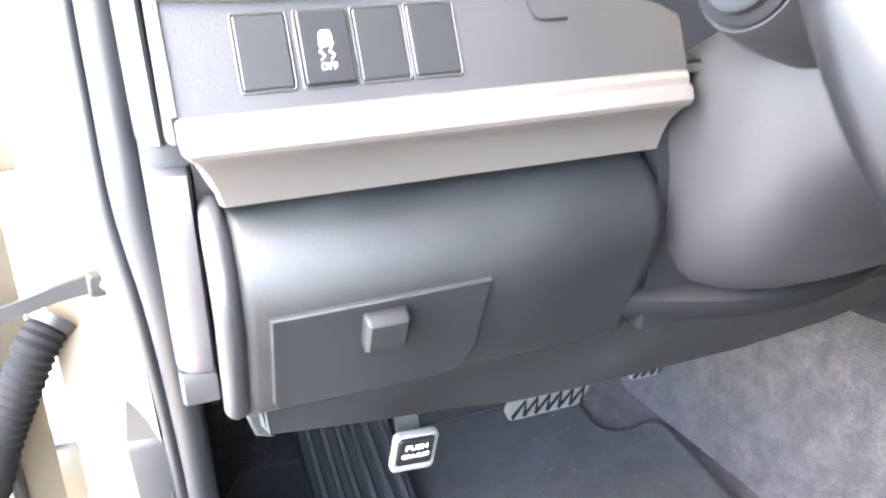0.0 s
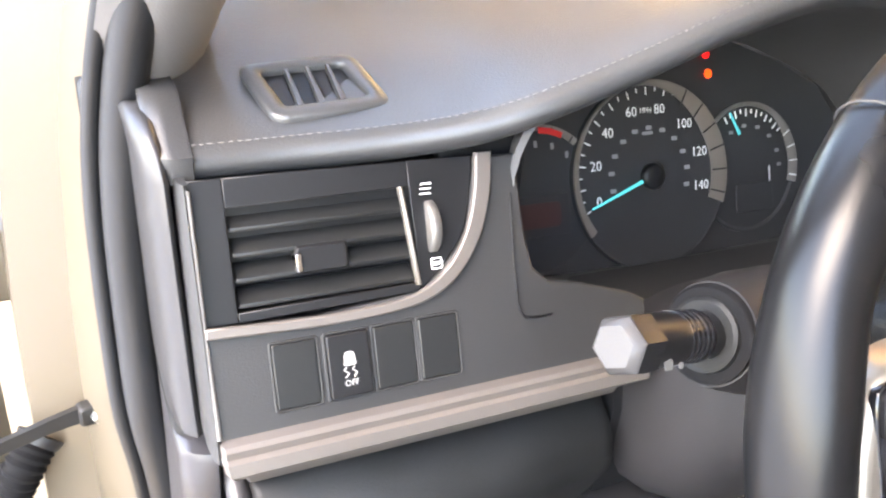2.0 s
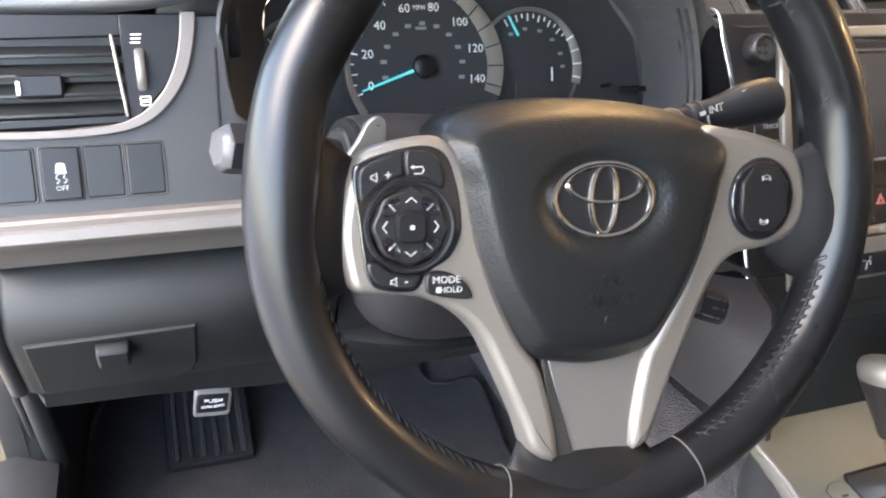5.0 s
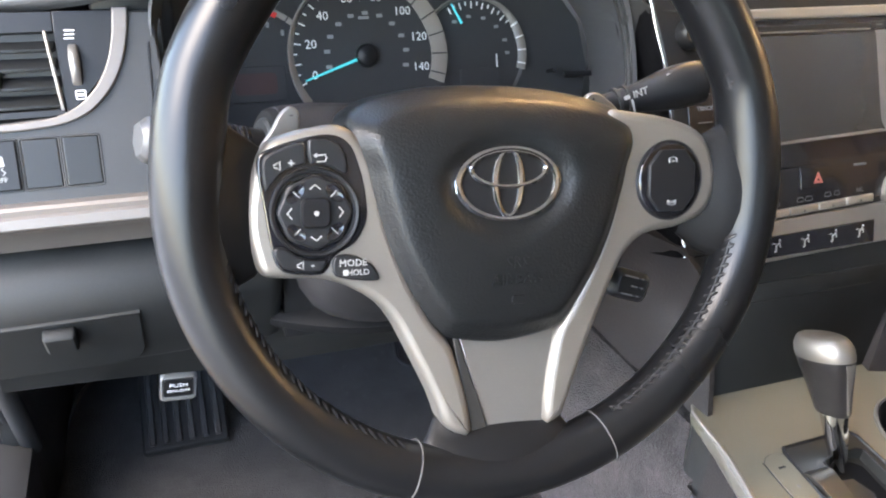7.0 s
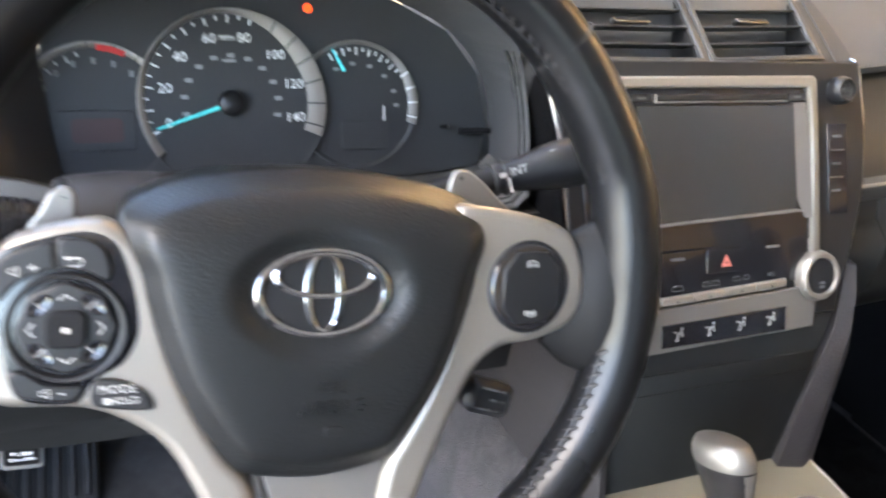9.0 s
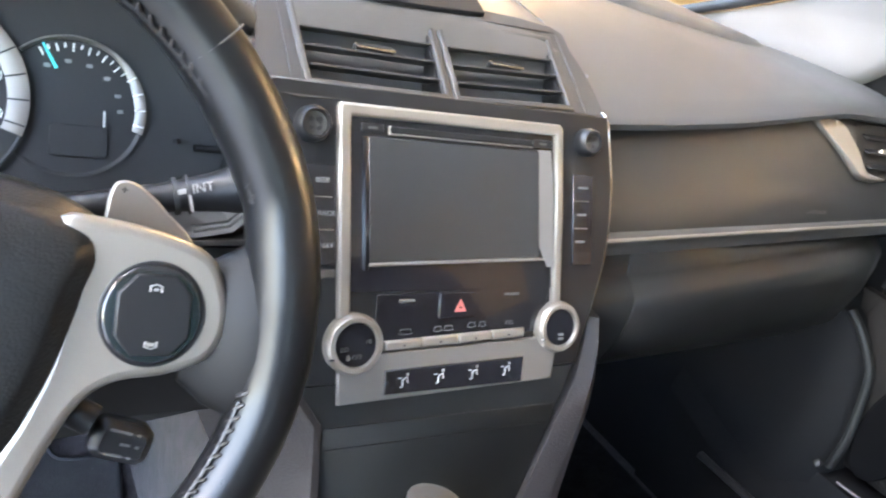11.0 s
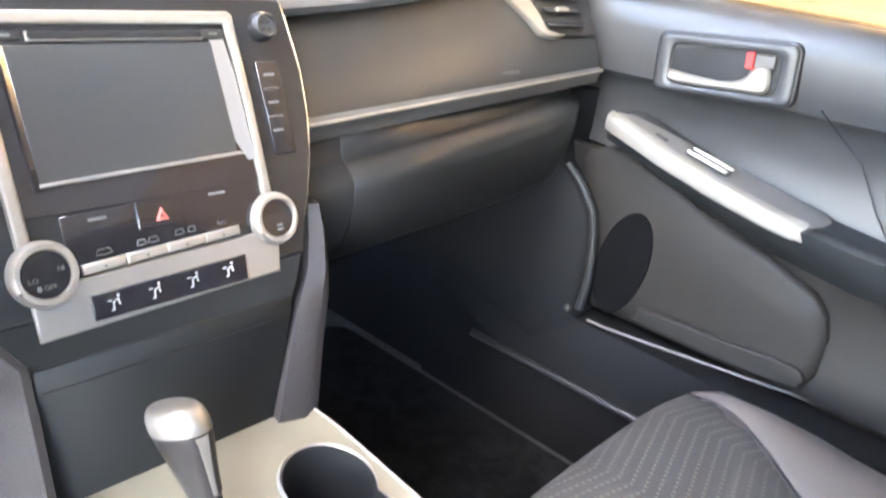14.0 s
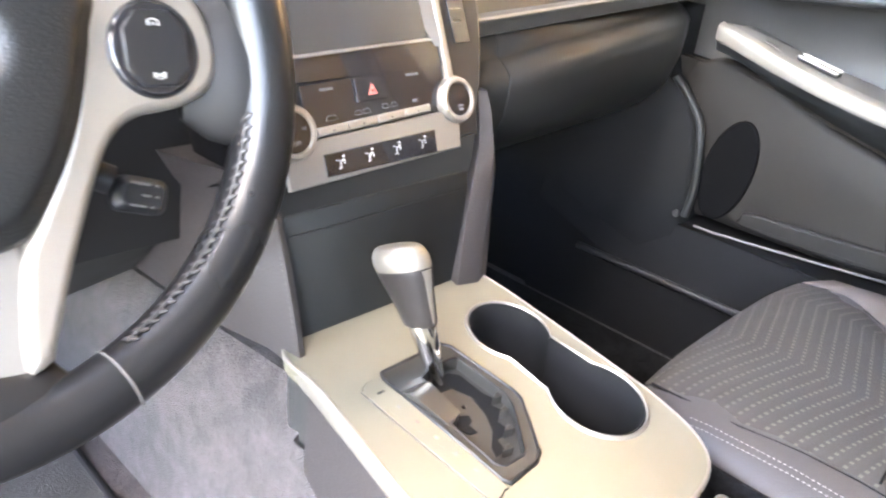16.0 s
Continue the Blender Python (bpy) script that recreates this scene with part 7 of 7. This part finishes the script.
part("sail_panel", plate_both([(-0.045, -0.012), (-0.030, 0.016), (0.017, 0.078), (0.076, 0.122), (0.132, 0.146), (0.146, 0.144), (0.150, 0.10), (0.158, 0.05), (0.182, 0.016), (0.190, 0.004), (0.190, -0.012)], -0.006, 0.006, 0.003, Matrix(((0, 0, -1, 1.10), (-1, 0, 0, 0.345), (0, 1, 0, 0.812), (0, 0, 0, 1)))), CUP_BLACK, door, "dark corner panel by the mirror")
part("sail_wedge", plate_both([(-0.262, 0.815), (-0.264, 0.862), (-0.250, 0.8655), (-0.205, 0.854), (-0.165, 0.837), (-0.152, 0.826), (-0.156, 0.810), (-0.200, 0.806)], -0.002, 0.0035, 0.0018, Matrix(((0, 0, -1, 1.0955), (-1, 0, 0, 0), (0, 1, 0, 0), (0, 0, 0, 1)))), PLASTIC_DARK, door, "grey wedge at the foot of the mirror")
part("window", shell([[(1.128, 0.33, 0.815), (1.128, -0.5, 0.84)], [(1.09, 0.12, 1.03), (1.09, -0.5, 1.06)], [(1.04, -0.10, 1.18), (1.04, -0.5, 1.2)]], 0.004), CLEAR, door, "clear side window").visible_shadow = False

mirror = thing("wing_mirror", (1.22, 0.30, 0.80), "black framed wing mirror outside the passenger window", "wing mirror")
MM = Matrix.Translation((1.262, 0.20, 0.900)) @ slope((0, 0, 0), -0.045) @ pose(0, 0, 0, 0, -24, 3)
MO = smooth([(-0.105, -0.045), (-0.06, -0.062), (0.025, -0.060), (0.070, -0.040), (0.086, 0.005), (0.074, 0.045), (0.025, 0.062), (-0.07, 0.060), (-0.108, 0.040), (-0.115, -0.005)], 4)
part("housing", loft([[(x * k, y * k, z) for x, y in MO] for k, z in ((0.4, -0.09), (0.9, -0.075), (1.13, -0.04), (1.18, -0.005), (1.17, 0.010), (1.10, 0.014), (0.99, 0.008), (0.98, 0.001))], m=MM), CUP_BLACK, mirror)
part("mirror_glass", plate([(x * 0.99, y * 0.99) for x, y in MO], 0.002, 0.0005, 0.001, MM), MIRROR, mirror)
part("foot", tube([(1.15, 0.335, 0.835), (1.20, 0.315, 0.855), (1.25, 0.285, 0.875)], [0.03, 0.026, 0.03], 14), BLACK, mirror)

sill = thing("door_sill", (1.07, -0.1, 0.32), "dark sill below the passenger door with a pale scuff strip", "door sill", kind="structure")
# Sill and side panel in dull black, standing in for footwell shade.
part("sill_body", across([(1.02, [(-1.2, 0.12), (-1.2, 0.24), (0.22, 0.24), (0.40, 0.30), (0.40, 0.12)]), (1.045, [(-1.2, 0.12), (-1.2, 0.335), (0.16, 0.335), (0.40, 0.40), (0.40, 0.12)]), (1.11, [(-1.2, 0.12), (-1.2, 0.338), (0.16, 0.338), (0.40, 0.40), (0.40, 0.12)]), (1.16, [(-1.2, 0.12), (-1.2, 0.30), (0.16, 0.30), (0.40, 0.30), (0.40, 0.12)])]), CUP_BLACK, sill)
part("scuff_strip", tube([(1.040, 0.115, 0.345), (1.048, 0.085, 0.342), (1.065, 0.0, 0.343), (1.085, -0.10, 0.345), (1.105, -0.20, 0.347), (1.13, -0.5, 0.347)], 0.0022, 8), SWITCH_TOP, sill, "pale scuff strip")
part("kick_panel", loft([[(1.052, yr, z), (1.040, yr + 0.008, z), (1.03, yr + 0.06, z), (1.03, 0.70, z), (1.12, 0.70, z), (1.12, yr, z)] for z, yr in ((0.12, 0.14), (0.36, 0.14), (0.40, 0.139), (0.45, 0.145), (0.497, 0.155), (0.533, 0.181), (0.557, 0.211), (0.60, 0.22), (0.66, 0.22))]), CUP_BLACK, sill, "footwell side panel")
part("kick_bead", tube(smooth([(1.052, 0.207, 0.557), (1.054, 0.178, 0.532), (1.056, 0.152, 0.496), (1.056, 0.142, 0.449), (1.054, 0.136, 0.397), (1.050, 0.138, 0.350)], 5, False), 0.0065, 16), PLASTIC_DARK, sill, "rounded grey trim edge")
part("screw", lathe([(0.0001, 0), (0.006, 0), (0.005, 0.004), (0.0001, 0.005)], 14, Matrix.Translation((1.012, 0.135, 0.365)) @ pose(0, 0, 0, 0, -70, 0)), DARK_STEEL, sill)
part("carpet_edge", tube([(1.015, 0.30, 0.245), (1.018, 0.10, 0.245), (1.02, -0.2, 0.245)], 0.006, 8), RUBBER, sill)

# ---- passenger seat ----
seat = thing("passenger_seat", (0.76, -0.35, 0.13), "charcoal cloth car seat with leatherette bolsters and pale stitching", "car seat")


def seat_ring(y, z, w, h, crown, n=36):
    out = []
    for k in range(n):
        a = 2 * math.pi * k / n
        c, s_ = math.cos(a), math.sin(a)
        x = w * math.copysign(abs(c) ** 0.55, c)
        zz = h * math.copysign(abs(s_) ** 0.48, s_)
        if s_ > 0:
            zz += crown * (abs(x) / w) ** 2 * 0.6 - crown * 0.2
        out.append((0.765 + x, y, z + zz))
    return out


part("cushion", loft([seat_ring(*r) for r in ((-0.062, 0.290, 0.12, 0.02, 0.0), (-0.067, 0.292, 0.18, 0.05, 0.0), (-0.080, 0.293, 0.212, 0.068, 0.002), (-0.105, 0.293, 0.229, 0.079, 0.006), (-0.150, 0.291, 0.238, 0.085, 0.014), (-0.24, 0.286, 0.243, 0.086, 0.026), (-0.36, 0.280, 0.243, 0.082, 0.034), (-0.60, 0.272, 0.245, 0.08, 0.034))]), SEAT_SKIN, seat, "grey leatherette cushion")
def cushion_top(x, y):
    """Height of the cushion's skin at a place."""
    rows_ = ((-0.080, 0.293, 0.212, 0.068, 0.002), (-0.105, 0.293, 0.229, 0.079, 0.006), (-0.150, 0.291, 0.238, 0.085, 0.014), (-0.24, 0.286, 0.243, 0.086, 0.026), (-0.36, 0.280, 0.243, 0.082, 0.034), (-0.60, 0.272, 0.245, 0.08, 0.034))
    for p, q in zip(rows_, rows_[1:]):
        if q[0] <= y <= p[0]:
            t = (p[0] - y) / (p[0] - q[0])
            y_, z, w, h, crown = [a_ + (b_ - a_) * t for a_, b_ in zip(p, q)]
            u = min(0.999, abs(x - 0.765) / w)
            return z + h * (1 - u ** (2 / 0.55)) ** 0.24 + crown * u * u * 0.6 - crown * 0.2
    return 0.36


INS = [(-0.0600, 0.306, 0.655, 0.885), (-0.0640, 0.337, 0.612, 0.920), (-0.072, 0.355, 0.590, 0.942), (-0.086, 0.3680, 0.578, 0.955), (-0.120, 0.3760, 0.574, 0.960), (-0.18, 0.3775, 0.572, 0.920), (-0.235, 0.3735, 0.582, 0.872), (-0.285, 0.3715, 0.588, 0.830), (-0.42, 0.366, 0.592, 0.815), (-0.58, 0.358, 0.595, 0.815)]


def insert_point(a, b, y, z, t):
    """The insert bulges in its middle and tucks into the bolsters at its edges."""
    x, k = a + (b - a) * t, abs(2 * t - 1) ** 5
    low = cushion_top(x, y) - 0.001 if y < -0.09 else z - 0.010
    return x, y, (z + 0.003 * math.sin(math.pi * t)) * (1 - k) + min(low, z) * k


rows = [[insert_point(a, b, y, z, t) for t in (0, 0.04, 0.1, 0.2, 0.35, 0.5, 0.65, 0.8, 0.9, 0.96, 1)] for y, z, a, b in INS]
part("cloth_insert", shell(rows, 0.02), CLOTH, seat, "charcoal cloth panel with zigzag dots")


for off in (0.020, 0.027):
    seam([(0.575 - off + 0.012 * (-0.14 - y) / 0.4, y, cushion_top(0.575 - off + 0.012 * (-0.14 - y) / 0.4, y) + 0.0004) for y in (-0.14 - 0.02 * k for k in range(22))], PALE_THREAD, "stitching", seat, 0.005, 0.0006)
bolster = []
for y, z, a, b in INS[3:]:
    x1 = 0.998 if y < -0.12 else 0.985
    bolster.append([(b + (x1 - b) * u, y, cushion_top(b + (x1 - b) * u, y) + h) for u, h in ((0.0, -0.002), (0.08, 0.003), (0.3, 0.011), (0.55, 0.016), (0.8, 0.012), (0.95, 0.004), (1.0, -0.010))])
# Paler skin replaces the light a steeper bolster would catch.
part("side_bolster", shell(bolster, 0.012), BOLSTER_LIT, seat, "grey leatherette side bolster, paled as if lit by the window")
part("piping", tube([insert_point(a, b, y, z, 1.0) for y, z, a, b in INS[3:]], 0.0016, 8), CUP_BLACK, seat)
part("piping", tube([insert_point(a, b, y, z, 0.0) for y, z, a, b in INS[3:]], 0.0016, 8), CUP_BLACK, seat)
part("piping", tube([(0.588 + 0.242 * t, -0.300 + 0.015 * t, 0.3725 + 0.003 * math.sin(math.pi * t)) for t in (0, 0.25, 0.5, 0.75, 1)], 0.0013, 8), CUP_BLACK, seat)
part("side_skirt", box(0.53, 0.555, -0.60, -0.16, 0.15, 0.26, 0.008), PLASTIC, seat)
part("rail", box(0.58, 0.62, -0.60, -0.05, 0.12, 0.15, 0.004), DARK_STEEL, seat)
part("rail", box(0.91, 0.95, -0.60, -0.05, 0.12, 0.15, 0.004), DARK_STEEL, seat)

# Backrest out of view, added to block light from the rear.
part("backrest", loft([[(0.765 + w * math.copysign(abs(math.cos(a)) ** 0.6, math.cos(a)), y + 0.055 * math.sin(a), z) for a in (2 * math.pi * k / 24 for k in range(24))] for z, y, w in ((0.34, -0.62, 0.20), (0.40, -0.64, 0.235), (0.60, -0.70, 0.245), (0.80, -0.76, 0.235), (0.90, -0.79, 0.19), (0.93, -0.80, 0.10))]), LEATHER_SOFT, seat)

driver_seat = thing("driver_seat", (-0.02, -0.40, 0.13), "charcoal leatherette driver's seat before the wheel", "car seat")
part("cushion", loft([[(-0.025 + (x - 0.765) * 0.92, y - 0.06, z - 0.01) for x, y, z in seat_ring(*r)] for r in ((-0.080, 0.290, 0.10, 0.02, 0.0), (-0.100, 0.293, 0.198, 0.066, 0.002), (-0.165, 0.290, 0.228, 0.081, 0.014), (-0.36, 0.280, 0.243, 0.082, 0.034), (-0.60, 0.272, 0.245, 0.08, 0.034))]), LEATHER_SOFT, driver_seat)
# This backrest is unseen too and keeps rear light off the dashboard.
part("backrest", loft([[(-0.025 + 0.92 * w * math.copysign(abs(math.cos(a)) ** 0.6, math.cos(a)), y + 0.055 * math.sin(a), z) for a in (2 * math.pi * k / 24 for k in range(24))] for z, y, w in ((0.34, -0.66, 0.20), (0.40, -0.68, 0.235), (0.60, -0.74, 0.245), (0.80, -0.80, 0.235), (0.90, -0.83, 0.19), (0.93, -0.84, 0.10))]), LEATHER_SOFT, driver_seat)
part("base", box(-0.20, 0.15, -0.60, -0.20, 0.12, 0.24, 0.01), PLASTIC_DARK, driver_seat)

# ---- pedals and mats ----
pb = thing("parking_brake", (-0.195, 0.40, 0.15), "foot parking brake with a rubber pad in a bright frame", "pedal")
MB = slope((-0.1955, 0.372, 0.339), -0.28, -6)
part("pad", plate(rrect(-0.0155, 0.0155, -0.014, 0.016, 0.003), 0.005, 0.0012, 0.0, MB), BLACK, pb)
part("frame", frame_plate(rrect(-0.0190, 0.0190, -0.0225, 0.0190, 0.005), rrect(-0.0155, 0.0155, -0.0140, 0.0160, 0.003), 0.007, 0.0015, -0.003, MB), PEDAL_METAL, pb, "bright metal frame")
letters("PUSH", 0.0082, MB @ Matrix.Translation((0, 0.0065, 0.0052)), WHITE, "mark", pb)
letters("ON-OFF", 0.0066, MB @ Matrix.Translation((0, -0.003, 0.0052)), WHITE, "mark", pb)
part("lever", loft([[(-0.205, y - 0.004, z), (-0.186, y - 0.004, z), (-0.186, y + 0.004, z), (-0.205, y + 0.004, z)] for y, z in ((0.378, 0.335), (0.41, 0.40), (0.45, 0.48), (0.50, 0.56))]), DARK_STEEL, pb)


def pedal(name, x, y, z, w, h, label, ribs):
    ob = thing(name, (x, y + 0.05, z - 0.05), label, "pedal")
    m = slope((x, y, z), -0.6)
    part("pad", plate(rrect(-w, w, -h, h, 0.008), 0.012, 0.003, 0.0, m), PEDAL_METAL, ob)
    part("frame", frame_plate(rrect(-w - 0.004, w + 0.004, -h - 0.004, h + 0.004, 0.010), rrect(-w, w, -h, h, 0.008), 0.013, 0.002, -0.002, m), PEDAL_METAL, ob)
    for k in range(ribs):
        cx = -w + (k + 0.5) * 2 * w / ribs
        part("tread", tube([(cx - w / ribs, -h * 0.7, 0.0125), (cx, h * 0.7, 0.0125), (cx + w / ribs, -h * 0.7, 0.0125)], 0.0024, 6, m=m), CUP_BLACK, ob)
    part("lever", tube([(x, y + 0.012, z), (x, y + 0.06, z + 0.12), (x, y + 0.10, z + 0.28)], 0.008, 10), DARK_STEEL, ob)


pedal("brake_pedal", 0.024, 0.55, 0.246, 0.045, 0.027, "wide brake pedal with a zigzag tread in a bright frame", 6)
pedal("accelerator_pedal", 0.174, 0.57, 0.246, 0.018, 0.026, "narrow accelerator pedal with a ribbed pad", 3)
MAT = smooth([(-0.34, 0.10), (-0.34, 0.66), (-0.20, 0.70), (0.05, 0.712), (0.128, 0.708), (0.141, 0.690), (0.138, 0.655), (0.132, 0.625), (0.140, 0.600), (0.165, 0.592), (0.198, 0.597), (0.212, 0.582), (0.211, 0.545), (0.203, 0.48), (0.194, 0.423), (0.191, 0.25), (0.188, 0.10)], 4)
mat = thing("floor_mat", (-0.05, 0.4, 0.12), "dark grey carpet mat with a notched bound edge", "floor mat")
part("carpet", plate(MAT, 0.012, 0.003, 0.1205), CARPET, mat)
part("binding", tube([(x, y, 0.130) for x, y in MAT], 0.0045, 8, True), RUBBER, mat, "black bound edge")
# Mat colour lowered to match the shade of the footwell.
solid("floor_mat", plate(rrect(0.55, 1.0, -0.02, 0.60, 0.04), 0.010, 0.004, 0.121), CARPET_SHADED, "carpet mat before the passenger seat, darkened for footwell shade", "floor mat")
rest = thing("footrest", (-0.20, 0.6, 0.13), "ribbed dark footrest on the footwell floor", "footrest")
MR = Matrix.Translation((-0.198, 0.50, 0.136)) @ pose(0, 0, 0, 24)
part("pad", box(-0.056, 0.056, 0.0, 0.26, -0.008, 0.006, 0.003, MR), PLASTIC_DARK, rest)
for k in range(6):
    part("rib", box(-0.047 + 0.017 * k, -0.038 + 0.017 * k, 0.008, 0.25, 0.005, 0.010, 0.002, MR), PLASTIC, rest)
part("support", box(-0.24, -0.16, 0.68, 0.74, 0.125, 0.20, 0.004), PLASTIC_DARK, rest)

# pale crumbs on the carpet
random.seed(7)
crumbs = Shape()
for k in range(46):
    x, y, r = random.uniform(0.02, 0.19), random.uniform(0.30, 0.69), random.uniform(0.0003, 0.0008)
    crumbs.join(box(x - r, x + r * random.uniform(0.4, 1.0), y - r, y + r * random.uniform(0.4, 1.2), 0.132, 0.1325 + r, r * 0.3))
solid("crumbs", crumbs, GREY_PRINT, "pale crumbs scattered on the driver's floor mat", "crumbs", "stuff")
